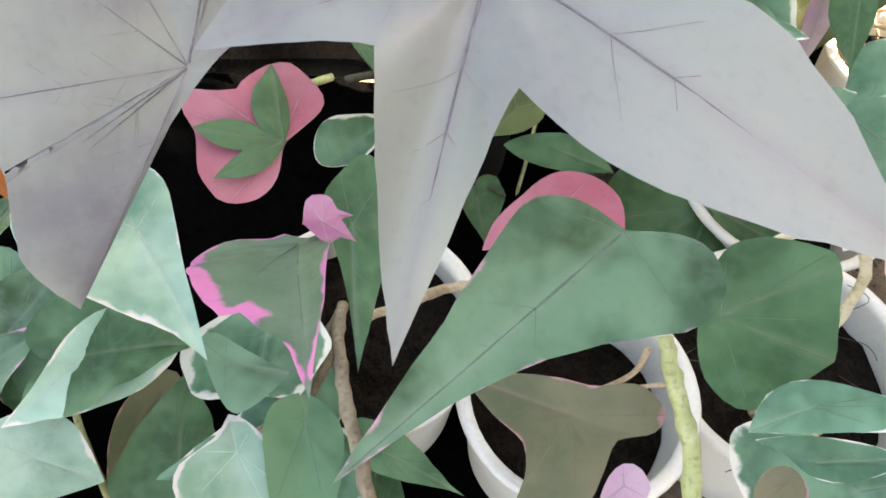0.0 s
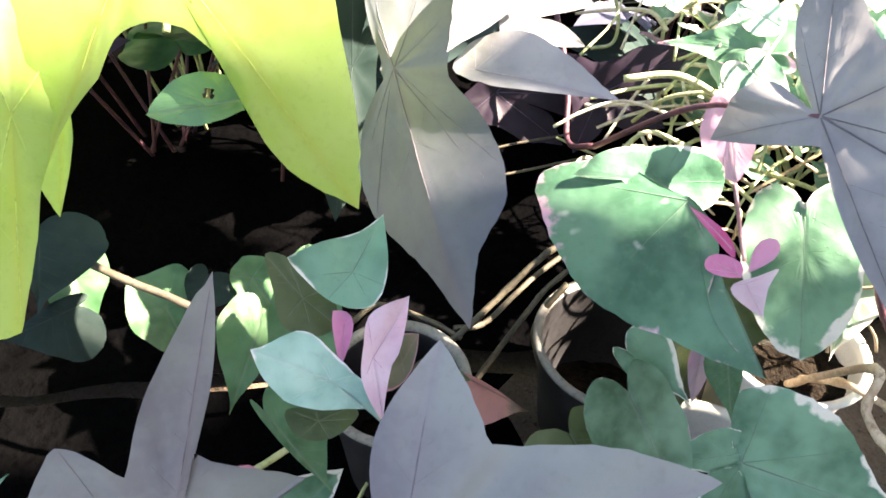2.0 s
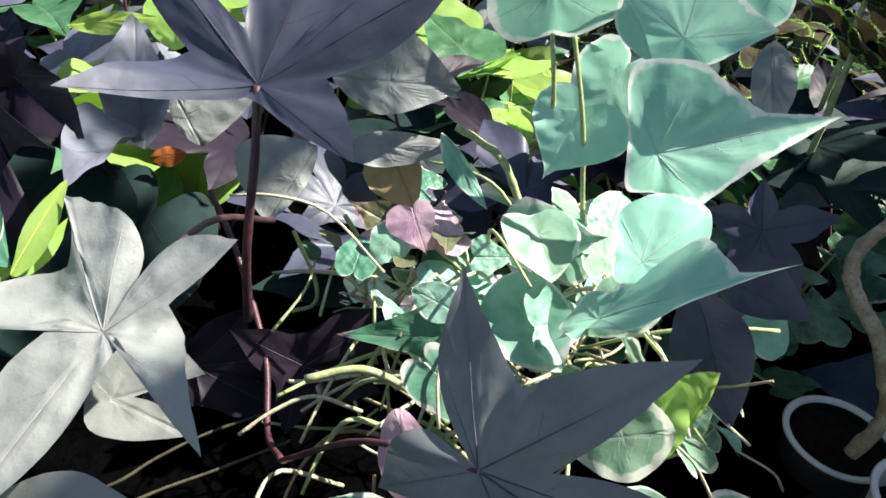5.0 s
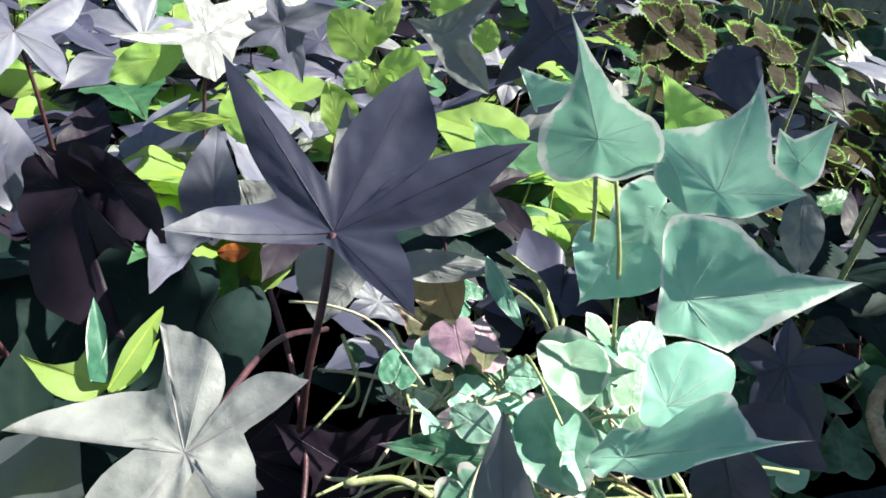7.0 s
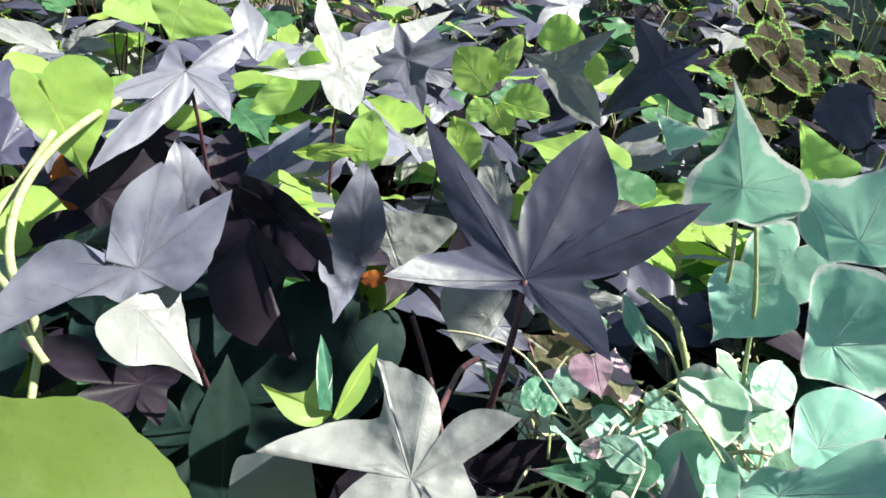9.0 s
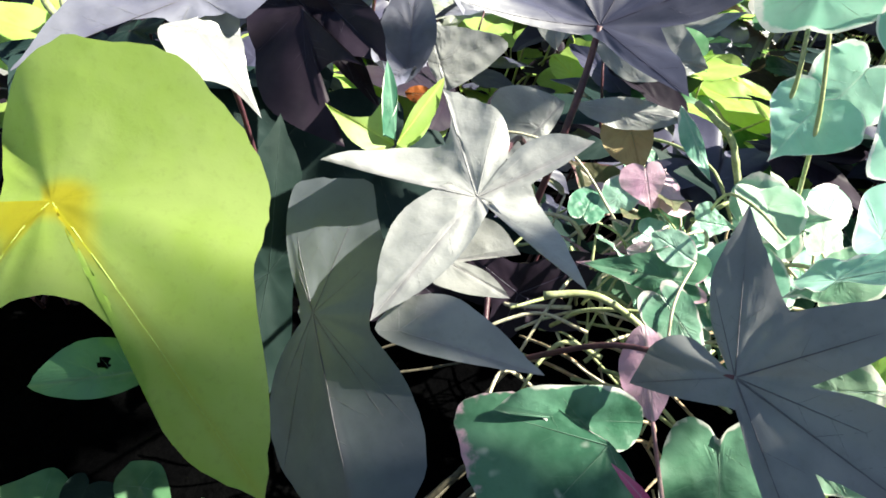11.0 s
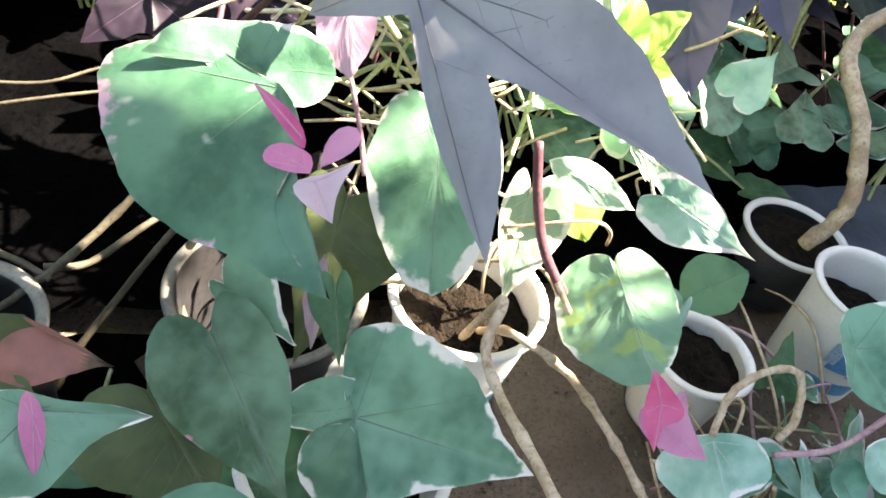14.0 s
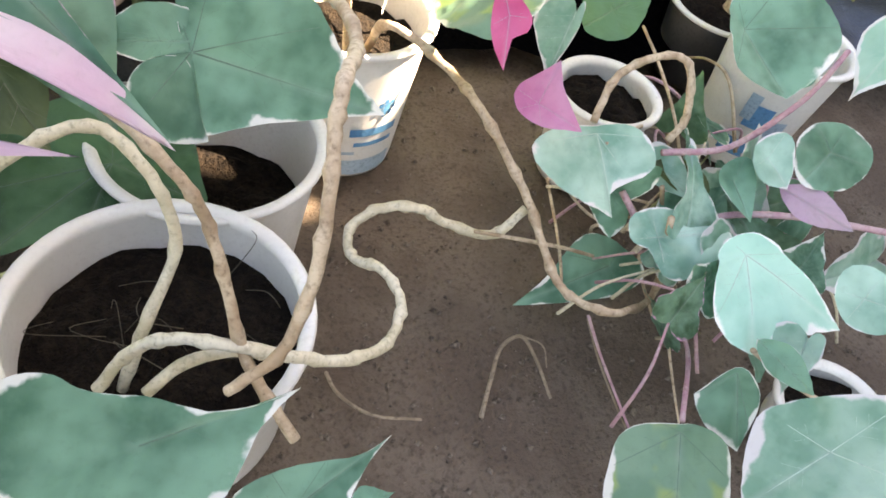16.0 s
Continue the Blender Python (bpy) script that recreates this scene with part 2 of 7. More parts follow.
    # rim plastic greyed down, leaf shade being put into the colour
    "shade_grey_cup": plain_material("shade_grey_plastic", (0.16, 0.155, 0.14), (0.24, 0.23, 0.21), 22, 0.5, 0.1),
    "black_cup": plain_material("black_plastic", (0.018, 0.018, 0.02), (0.035, 0.034, 0.036), 22, 0.42, 0.1),
    "soil": plain_material("potting_soil", (0.008, 0.0058, 0.0042), (0.02, 0.014, 0.009), 130, 0.95, 1.0, 0.006, 420, spec=0.12),
    "ground": plain_material("damp_earth", (0.1, 0.072, 0.051), (0.145, 0.11, 0.08), 16, 0.85, 0.8, 0.004, 300),
    "crumb": plain_material("earth_crumb", (0.06, 0.043, 0.03), (0.19, 0.15, 0.115), 220, 0.9, 0.3),
    "plaster": plain_material("blocker_plaster", (0.34, 0.33, 0.30), (0.42, 0.41, 0.38), 3, 0.85, 0.4, 0.004, 60),
    "pale_vein": plain_material("pale_vein", (0.095, 0.18, 0.125), (0.13, 0.23, 0.165), 200, 0.5, 0.1),
    "light_vein": plain_material("light_vein", (0.42, 0.60, 0.50), (0.50, 0.66, 0.56), 200, 0.5, 0.1),
    # vein to match the leaf with shade in its colour
    "shade_dark_vein": plain_material("shade_dark_vein", (0.016, 0.032, 0.03), (0.022, 0.042, 0.04), 200, 0.5, 0.1),
    "pink_vein": plain_material("pink_vein", (0.55, 0.30, 0.40), (0.60, 0.36, 0.46), 200, 0.5, 0.1),
    "dull_vein": plain_material("dull_vein", (0.16, 0.17, 0.10), (0.2, 0.2, 0.12), 200, 0.5, 0.1),
    "lime_vein": plain_material("lime_vein", (0.50, 0.70, 0.15), (0.56, 0.74, 0.2), 200, 0.5, 0.1),
    "dark_vein": plain_material("dark_vein", (0.036, 0.032, 0.06), (0.05, 0.045, 0.078), 200, 0.45, 0.1),
    "grey_vein": plain_material("grey_vein", (0.15, 0.14, 0.155), (0.2, 0.2, 0.195), 200, 0.45, 0.1),
    "slate_vein": plain_material("slate_vein", (0.1, 0.095, 0.115), (0.14, 0.135, 0.15), 200, 0.45, 0.1),
    "silver_vein": plain_material("silver_vein", (0.31, 0.3, 0.31), (0.38, 0.37, 0.37), 200, 0.45, 0.1),
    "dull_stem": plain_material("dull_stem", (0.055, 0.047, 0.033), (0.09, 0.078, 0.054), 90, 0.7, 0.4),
    # near-black, so that the deep shade under the plants is put into colour
    "shade_black": plain_material("painted_shade_black", (0.001, 0.001, 0.0012), (0.002, 0.002, 0.0022), 9, 1.0, 0.6, 0.006, 120, spec=0.0),
    "blue": plain_material("blue_print", (0.06, 0.22, 0.42), (0.09, 0.29, 0.5), 60, 0.45, 0.05),
    "pale_blue": plain_material("pale_blue_print", (0.30, 0.42, 0.50), (0.38, 0.5, 0.57), 60, 0.45, 0.05),
    "sheet": plain_material("dark_plastic_sheet", (0.03, 0.045, 0.08), (0.10, 0.14, 0.22), 12, 0.3, 0.5, 0.004),
}


# ---- helpers for shapes ----
def part(name, me, material, parent, label=""):
    ob = new(name, me)
    if material is not None and not me.materials:
        me.materials.append(material)
    ob.parent = parent
    if label:
        ob["label"] = label
    return ob


def thing(name, place, label, category, group="", kind=""):
    ob = new(name)
    ob.location = place
    ob.empty_display_size = 0.02
    return tagged(ob, label, category, group, kind)


def smooth_line(ctrl, per=6):
    """A smooth run through the control points."""
    pts = [Vector(c) for c in ctrl]
    pts = [pts[0] * 2 - pts[1]] + pts + [pts[-1] * 2 - pts[-2]]
    out = []
    for i in range(1, len(pts) - 2):
        a, b, c, d = pts[i - 1:i + 3]
        for k in range(per):
            u = k / per
            out.append(0.5 * ((2 * b) + (c - a) * u + (2 * a - 5 * b + 4 * c - d) * u * u + (3 * b - a - 3 * c + d) * u ** 3))
    out.append(pts[-2])
    return out


def tube_mesh(ctrl, r0, r1, sides=8, per=6, knots=0.0, seed=0):
    """A tapered round stem along a smooth line, with swollen joints where knots > 0."""
    line = smooth_line(ctrl, per)
    rnd = random.Random(seed)
    if knots:
        line = [p + Vector([rnd.uniform(-0.16, 0.16) * r0 for _ in range(3)]) for p in line]
    verts, faces = [], []
    n = len(line)
    joints = {k for k in range(2, n - 1) if knots and (k % max(3, per - 1) == 0)}
    side = None
    for i, p in enumerate(line):
        d = (line[min(i + 1, n - 1)] - line[max(i - 1, 0)]).normalized()
        x = d.orthogonal() if side is None else side - d * side.dot(d)
        x.normalize()
        side, y = x, d.cross(x)
        r = (r0 + (r1 - r0) * i / (n - 1)) * (1 + (knots if i in joints else 0) + rnd.uniform(-0.06, 0.06))
        for k in range(sides):
            a = math.tau * k / sides
            verts.append(p + (x * math.cos(a) + y * math.sin(a)) * r)
    for i in range(n - 1):
        for k in range(sides):
            a, b = i * sides + k, i * sides + (k + 1) % sides
            faces.append((a, b, b + sides, a + sides))
    faces.append(tuple(reversed(range(sides))))
    faces.append(tuple(range((n - 1) * sides, n * sides)))
    me = bpy.data.meshes.new("stem")
    me.from_pydata([tuple(v) for v in verts], [], faces)
    me.polygons.foreach_set("use_smooth", [True] * len(me.polygons))
    return me


VEIN_OF = {"purple": "dark_vein", "grey": "grey_vein", "lavender": "grey_vein", "slate": "slate_vein", "pewter": "slate_vein", "silver": "silver_vein", "dark": "dark_vein", "lime": "lime_vein", "big_lime": "lime_vein", "teal": "light_vein", "mint": "light_vein", "cream": "light_vein", "deep": "shade_dark_vein", "pale_pink": "pink_vein", "lilac": "pink_vein", "hotpink": "pink_vein", "magenta": "pink_vein", "rosy": "pink_vein", "dull": "dull_vein", "tinged": "dull_vein", "olive": "dull_vein"}
VEINS = {}


def vein_mesh(runs):
    """Thin raised ribs along the given lines: (points, radius at the foot, radius at the end)."""
    verts, faces = [], []
    for line, r0, r1 in runs:
        n, base = len(line), len(verts)
        for i, p in enumerate(line):
            d = (line[min(i + 1, n - 1)] - line[max(i - 1, 0)]).normalized()
            x = d.cross(Vector((0, 0, 1))).normalized()
            y = x.cross(d)
            r = r0 + (r1 - r0) * i / (n - 1)
            for k in range(4):
                a = math.tau * k / 4
                verts.append(p + (x * math.cos(a) + y * math.sin(a) * 0.7) * r)
        for i in range(n - 1):
            for k in range(4):
                a, b = base + i * 4 + k, base + i * 4 + (k + 1) % 4
                faces.append((a, b, b + 4, a + 4))
    me = bpy.data.meshes.new("vein")
    me.from_pydata([tuple(v) for v in verts], [], faces)
    me.polygons.foreach_set("use_smooth", [True] * len(me.polygons))
    return me


RINGS = (0.0, 0.1, 0.22, 0.36, 0.5, 0.64, 0.77, 0.88, 0.95, 1.0)


def fan_mesh(outline, hub, height, rib, holes=()):
    """A leaf blade: rings from the hub out to the outline, raised by height(x, y), with the attributes rim and rib."""
    hub = Vector(hub)
    verts, faces, rims, ribs = [], [], [], []
    n = len(outline)
    for ring in RINGS[1:]:
        for q in outline:
            p = hub + (q - hub) * ring
            verts.append((p.x, p.y, height(p.x, p.y, ring)))
            rims.append(ring)
            ribs.append(rib(p.x, p.y))
    verts.append((hub.x, hub.y, height(hub.x, hub.y, 0)))
    rims.append(0)
    ribs.append(1)
    c = len(verts) - 1
    for k in range(n):
        faces.append((c, k, (k + 1) % n))
    for i in range(len(RINGS) - 2):
        for k in range(n):
            a, b = i * n + k, i * n + (k + 1) % n
            faces.append((a, a + n, b + n, b))
    for x, y, r in holes:  # eaten by insects
        faces = [f for f in faces if math.hypot(sum(verts[i][0] for i in f) / len(f) - x, sum(verts[i][1] for i in f) / len(f) - y) > r]
    me = bpy.data.meshes.new("leaf")
    me.from_pydata(verts, [], faces)
    me.polygons.foreach_set("use_smooth", [True] * len(me.polygons))
    for key, vals in (("rim", rims), ("rib", ribs)):
        me.attributes.new(key, 'FLOAT', 'POINT').data.foreach_set("value", vals)
    return me


LOBE_S = (0.0, 0.1, 0.2, 0.3, 0.4, 0.5, 0.6, 0.7, 0.78, 0.86, 0.93, 1.0)
LOBE_W = (0.3, 0.5, 0.7, 0.88, 0.99, 1.0, 0.88, 0.68, 0.49, 0.30, 0.14, 0.0)


def star_mesh(lobes, sinus=0.3, fold=0.25, seed=0, ripple=0.02, holes=()):
    """A lobed leaf round its stalk. lobes: (degrees, length, half width, lift of the tip)."""
    rnd = random.Random(seed)
    lobes = sorted((math.radians(a) % math.tau, l, w, z) for a, l, w, z in lobes)
    n = len(lobes)
    mean = sum(l for _, l, _, _ in lobes) / n
    outline = []
    for i, (a, l, w, z) in enumerate(lobes):
        before = (a - lobes[i - 1][0]) % math.tau or math.tau
        after = (lobes[(i + 1) % n][0] - a) % math.tau or math.tau
        def side(gap, sign):
            gap = min(gap, 2.2)
            pts = []
            s0 = sinus * min(mean, l) / l
            for k in range(13):
                s = s0 + (1 - s0) * (k / 12) ** 0.85
                half = w * float(np.interp(s, LOBE_S, LOBE_W))
                room = s * l * math.tan(min(1.3, 0.49 * gap))
                half = min(max(half, (1 - k / 2) * min(room, s * l * 0.9)), room)
                pts.append(Vector((s * l, sign * half)))
            return pts
        run = side(before, -1) + side(after, 1)[-2::-1]
        c, s = math.cos(a), math.sin(a)
        outline += [Vector((p.x * c - p.y * s, p.x * s + p.y * c)) for p in run]

    def share(x, y):
        th = math.atan2(y, x)
        ws = []
        for a, l, w, z in lobes:
            d = (th - a + math.pi) % math.tau - math.pi
            ws.append(math.exp(-(d * 3.6) ** 2))
        return ws, sum(ws) + 1e-9

    ph = rnd.uniform(0, 6)
    curl = [(rnd.uniform(-0.045, 0.045) * l / w, rnd.uniform(-0.02, 0.08), rnd.uniform(0.01, 0.035)) for _, l, w, _ in lobes]

    def height(x, y, ring):
        r = math.hypot(x, y)
        ws, tot = share(x, y)
        h = 0
        for (a, l, w, z), k, (twist, arch, wave) in zip(lobes, ws, curl):
            side = -x * math.sin(a) + y * math.cos(a)
            across, u = abs(side), r / l
            h += k / tot * (z * u ** 1.5 + fold * min(across, 0.8 * w) * min(1, 3 * u) + twist * side * min(1, 1.5 * u)
                            + arch * l * math.sin(math.pi * min(1, u)) - wave * across * math.sin(9 * u + ph) * 3)
        for (a, l, w, z), k in zip(lobes, ws):
            across, u = abs(-x * math.sin(a) + y * math.cos(a)), r / l
            h -= k / tot * 0.012 * l * abs(math.sin(math.pi * 3.5 * (u - 0.35 * across / w))) * min(1, across / (0.3 * w)) * (1 - ring ** 4)
        return h + ripple * mean * ring ** 2 * math.sin(7 * math.atan2(y, x) + ph) * 0.6

    def rib(x, y):
        best = 0
        for a, l, w, z in lobes:
            along, across = x * math.cos(a) + y * math.sin(a), -x * math.sin(a) + y * math.cos(a)
            if along > 0:
                best = max(best, 1 - min(1, abs(across) / (0.05 * l)))
        return best

    for _ in range(3):  # rounded shoulders and sinuses, sharp tips
        outline = [q if i % 25 == 12 else q * 0.5 + (outline[i - 1] + outline[(i + 1) % len(outline)]) * 0.25 for i, q in enumerate(outline)]
    outline = [q * (1 + 0.03 * noise.noise(Vector((q.x * 90 + seed, q.y * 90, 2))) + 0.012 * noise.noise(Vector((q.x * 420, q.y * 420, seed)))) for q in outline]
    me = fan_mesh(outline, (0, 0), height, rib, holes)
    runs = []
    for a, l, w, z in lobes:
        pts = [Vector((s * l * math.cos(a), s * l * math.sin(a), height(s * l * math.cos(a), s * l * math.sin(a), s))) for s in (0.01, 0.12, 0.25, 0.4, 0.55, 0.7, 0.82, 0.93)]
        runs.append((pts, 0.00045, 0.0001))
    VEINS[me.name] = runs
    return me


def palm_mesh(anchors, seed=0, fold=0.2, ripple=0.02, holes=(), keel=None):
    """A leaf round its stalk, drawn through tips, rounded shoulders and notches.
    anchors, in turn: ("t" sharp tip, "r" round shoulder or "n" notch, degrees, distance, lift, bulge of the edge to the next one)."""
    rnd = random.Random(seed)
    spots = [Vector((d * math.cos(math.radians(a)), d * math.sin(math.radians(a)))) for _, a, d, _, _ in anchors]
    outline, sharp, notch = [], set(), set()
    for i, (kind, _, _, _, bulge) in enumerate(anchors):
        p, q, nxt = spots[i], spots[(i + 1) % len(spots)], anchors[(i + 1) % len(spots)][0]
        c = q - p
        out = Vector((c.y, -c.x))
        n = max(3, min(14, int(c.length / 0.004)))
        if kind == "t":
            sharp.add(len(outline))
        elif kind == "n":
            notch.add(len(outline))
        for k in range(n):
            s = k / n
            u = s ** 0.8 if nxt == "t" else 1 - (1 - s) ** 0.8 if kind == "t" else s
            outline.append(p + c * s + out * bulge * math.sin(math.pi * u))
    for turn in range(3):
        fixed = sharp if turn == 0 else sharp | notch
        outline = [q if i in fixed else q * 0.5 + (outline[i - 1] + outline[(i + 1) % len(outline)]) * 0.25 for i, q in enumerate(outline)]
    size = sum(a[2] for a in anchors) / len(anchors)
    outline = [q * (1 + 0.022 * noise.noise(Vector((q.x * 2.2 / size + seed, q.y * 2.2 / size, 2))) + 0.018 * noise.noise(Vector((q.x * 11 / size, q.y * 11 / size, seed))) + 0.009 * noise.noise(Vector((q.x * 31 / size, q.y * 31 / size, seed)))) for q in outline]
    lobes = [(math.radians(a), d, 0.27 * d, lift) for kind, a, d, lift, _ in anchors if kind != "n"]
    tips = [(math.radians(a), d, 0.27 * d, lift) for kind, a, d, lift, _ in anchors if kind == "t"] or lobes
    levels = [(math.radians(a), d, lift) for _, a, d, lift, _ in anchors]
    if keel is None:
        keel = 0.2 if len(tips) <= 2 else 0.0
    spine = max(tips, key=lambda v: v[1])[0]
    ph, tilt = rnd.uniform(0, 6), [(rnd.uniform(-0.1, 0.1), rnd.uniform(0.0, 0.05)) for _ in lobes]

    def height(x, y, ring):
        r, th = math.hypot(x, y), math.atan2(y, x)
        h = tot = lift = share = 0.0
        for a, l, z in levels:
            d = (th - a + math.pi) % math.tau - math.pi
            k = math.exp(-(d * 3.6) ** 2) + 1e-6
            lift += k * z * min(1.4, r / l) ** 1.5
            share += k
        for (a, l, w, z), (twist, arch) in zip(lobes, tilt):
            d = (th - a + math.pi) % math.tau - math.pi
            k, u = math.exp(-(d * 3.0) ** 2) + 1e-6, min(1.4, r / l)
            side = -x * math.sin(a) + y * math.cos(a)
            across = min(abs(side), 0.9 * w)
            cushion = 0.016 * l * abs(math.sin(math.pi * 4.2 * (u - 0.45 * across / w))) * min(1, across / (0.25 * w)) * (1 - min(1, ring) ** 3)
            h += k * (fold * (math.hypot(across, 0.16 * w) - 0.16 * w) * min(1, 1.8 * u) ** 1.4 + twist * side * min(1, 1.5 * u) + arch * l * math.sin(math.pi * min(1, u)) - cushion)
            tot += k
        wing = abs(-x * math.sin(spine) + y * math.cos(spine))
        return h / tot + lift / share + keel * (wing - 0.25 * size) + ripple * size * ring ** 3 * math.sin(6 * th + ph) + 0.03 * size * noise.noise(Vector((x / size * 1.6 + seed, y / size * 1.6, 0.5)))

    def rib(x, y):
        best = 0
        for a, l, w, z in tips:
            along, across = x * math.cos(a) + y * math.sin(a), -x * math.sin(a) + y * math.cos(a)
            if along > 0:
                best = max(best, 1 - min(1, abs(across) / (0.035 * l)))
        return best

    me = fan_mesh(outline, (0, 0), height, rib, holes)
    runs = []

    def inside(p):
        odd = False
        for i, b in enumerate(outline):
            a = outline[i - 1]
            if (a.y > p.y) != (b.y > p.y) and p.x < a.x + (b.x - a.x) * (p.y - a.y) / (b.y - a.y):
                odd = not odd
        return odd

    def run(p, q, r0, r1, n):
        pts = [p.lerp(q, k / n) for k in range(n + 1)]
        while len(pts) > 1 and not all(inside(v) for v in pts[1:]):
            pts.pop()
        if len(pts) < 3:
            return
        runs.append(([Vector((v.x, v.y, height(v.x, v.y, 0.5))) for v in pts], r0, r1))

    for a, l, w, z in lobes if len(lobes) < 10 else tips:
        d, side = Vector((math.cos(a), math.sin(a))), Vector((-math.sin(a), math.cos(a)))
        run(d * 0.01 * l, d * 0.93 * l, (0.0034 if abs(fold) > 0.04 else 0.0012) * l + 0.00008, 0.0001, 7)
        for s in (0.3, 0.45, 0.6) if abs(fold) > 0.04 else ():
            for sg in (-1, 1):
                run(d * s * l, d * (s + 0.13) * l + side * sg * 0.14 * l, 0.0008 * l, 0.00004, 3)
    VEINS[me.name] = runs
    return me


SHAPES = {
    "heart": [(0, 0), (0.16, -0.10), (0.45, -0.16), (0.80, -0.08), (0.99, 0.12), (0.96, 0.30), (0.71, 0.5), (0.4, 0.68), (0.15, 0.82), (0.05, 0.92), (0, 1)],
    "arrow": [(0, 0), (0.25, -0.06), (0.62, -0.10), (1.0, -0.03), (0.90, 0.14), (0.66, 0.32), (0.46, 0.52), (0.26, 0.72), (0.09, 0.9), (0, 1)],
    "corner": [(0, 0), (0.30, -0.08), (0.72, -0.08), (0.98, 0.10), (1.0, 0.24), (0.74, 0.38), (0.52, 0.54), (0.27, 0.74), (0.09, 0.9), (0, 1)],
    "oval": [(0, 0), (0.22, 0.02), (0.58, 0.12), (0.90, 0.30), (1.0, 0.48), (0.88, 0.66), (0.58, 0.83), (0.25, 0.95), (0, 1)],
    "lance": [(0, 0), (0.3, 0.06), (0.72, 0.2), (1.0, 0.4), (0.86, 0.6), (0.5, 0.8), (0.2, 0.93), (0, 1)],
    "round": [(0, 0), (0.2, -0.1), (0.55, -0.13), (0.88, 0.02), (1.0, 0.3), (0.94, 0.55), (0.7, 0.78), (0.38, 0.93), (0.12, 0.985), (0, 1)],
}


def blade_mesh(shape, length, left, right, fold=0.2, droop=0.1, seed=0, ripple=0.02, teeth=0.0, holes=()):
    """A leaf from its stalk (0, 0) to its tip (0, length), with half widths left and right."""
    rnd = random.Random(seed)
    ctrl = SHAPES[shape]
    run = smooth_line([(x, y, 0) for x, y in ctrl], 5)
    r_side = [Vector((max(0, p.x) * right, p.y * length)) for p in run]
    l_side = [Vector((-max(0, p.x) * left, p.y * length)) for p in run[-2:0:-1]]
    outline = r_side + l_side
    if teeth:
        fine = []
        for i, q in enumerate(outline):
            nx = outline[(i + 1) % len(outline)]
            fine += [q, (q + nx) / 2]
        mid = Vector((0, 0.4 * length))
        outline = [mid + (q - mid) * (1 + (teeth if i % 4 < 2 else -teeth)) for i, q in enumerate(fine)]
    w = max(left, right)
    mid_y = 0.3 if shape not in ("oval", "lance") else 0.45
    f = [rnd.uniform(0, 6) for _ in range(3)]
    lean = [rnd.uniform(-0.07, 0.07), rnd.uniform(-0.07, 0.07)]
    heart = Vector((0, 0.35 * length))
    rough = []
    for q in outline:
        s = 1 + 0.035 * noise.noise(Vector((q.x / length * 7 + seed, q.y / length * 7, 1))) + 0.014 * noise.noise(Vector((q.x / length * 30, q.y / length * 30, seed)))
        rough.append(heart + (q - heart) * s)
    outline = rough

    def height(x, y, ring):
        u = max(0, y / length)
        h = fold * abs(x) * (1 - 0.25 * abs(x) / w) - droop * length * u * u
        h += (lean[1] if x > 0 else lean[0]) * (abs(x) / w) ** 1.5 * length
        h += ripple * length * ring ** 3 * math.sin(9 * u + f[0] + (2.3 if x > 0 else 0)) + 0.4 * ripple * length * ring ** 2 * math.sin(23 * u + f[1])
        h += 0.012 * length * noise.noise(Vector((x / length * 5 + seed, y / length * 5, 0.5)))
        return h - 0.011 * length * abs(math.sin(math.pi * 5 * (u - 0.55 * abs(x) / w))) * min(1, abs(x) / (0.2 * w)) * (1 - ring ** 3)

    def rib(x, y):
        best = 1 - min(1, abs(x) / (0.025 * length))
        ph = (y / length - 0.55 * abs(x) / w) * 5
        d = abs(ph - round(ph))
        return max(best, (1 - min(1, d / 0.09)) * 0.7 * (1 - min(1, abs(x) / w)) if y > 0 else best)

    me = fan_mesh(outline, (0, mid_y * length), height, rib, [(x * length, y * length, r * length) for x, y, r in holes])
    runs = [([Vector((0, s * length, height(0, s * length, abs(s - 0.3)))) for s in (0.0, 0.1, 0.22, 0.36, 0.5, 0.64, 0.78, 0.92)], 0.004 * length, 0.0008 * length)]
    for s0 in (0.06, 0.2, 0.34, 0.48, 0.62):
        for sg, half in ((-1, left), (1, right)):
            y1 = (s0 + 0.16) * length
            x1 = sg * 0.78 * max([sg * q.x for q in outline if abs(q.y - y1) < 0.07 * length and q.x * sg > 0] or [0])
            side = [Vector((x1 * k / 4, (s0 + 0.16 * k / 4) * length, height(x1 * k / 4, (s0 + 0.16 * k / 4) * length, 0.2 * k))) for k in range(5)]
            runs.append((side, 0.0014 * length, 0.0005 * length))
    VEINS[me.name] = runs
    return me


def leaf(plant, mat, m, me, label="", name="leaf"):
    """Sets a blade at the pose m as a part of the plant."""
    ob = part(name, me, MAT[mat], plant, label)
    ob.matrix_basis = Matrix.Translation(-plant.location) @ m
    if me.name in VEINS:
        part("vein", vein_mesh(VEINS[me.name]), MAT[VEIN_OF.get(mat, "pale_vein")], ob)
    return ob


def wall_mesh(x0, x1, y0, y1, z1):
    me = bpy.data.meshes.new("wall")
    bm = bmesh.new()
    bmesh.ops.create_cube(bm, size=1)
    for v in bm.verts:
        v.co = ((x0 + x1) / 2 + v.co.x * (x1 - x0), (y0 + y1) / 2 + v.co.y * (y1 - y0), z1 / 2 - 0.05 + v.co.z * (z1 + 0.1))
    bmesh.ops.bevel(bm, geom=bm.edges[:], offset=0.008, segments=2, affect='EDGES')
    bm.to_mesh(me)
    bm.free()
    return me


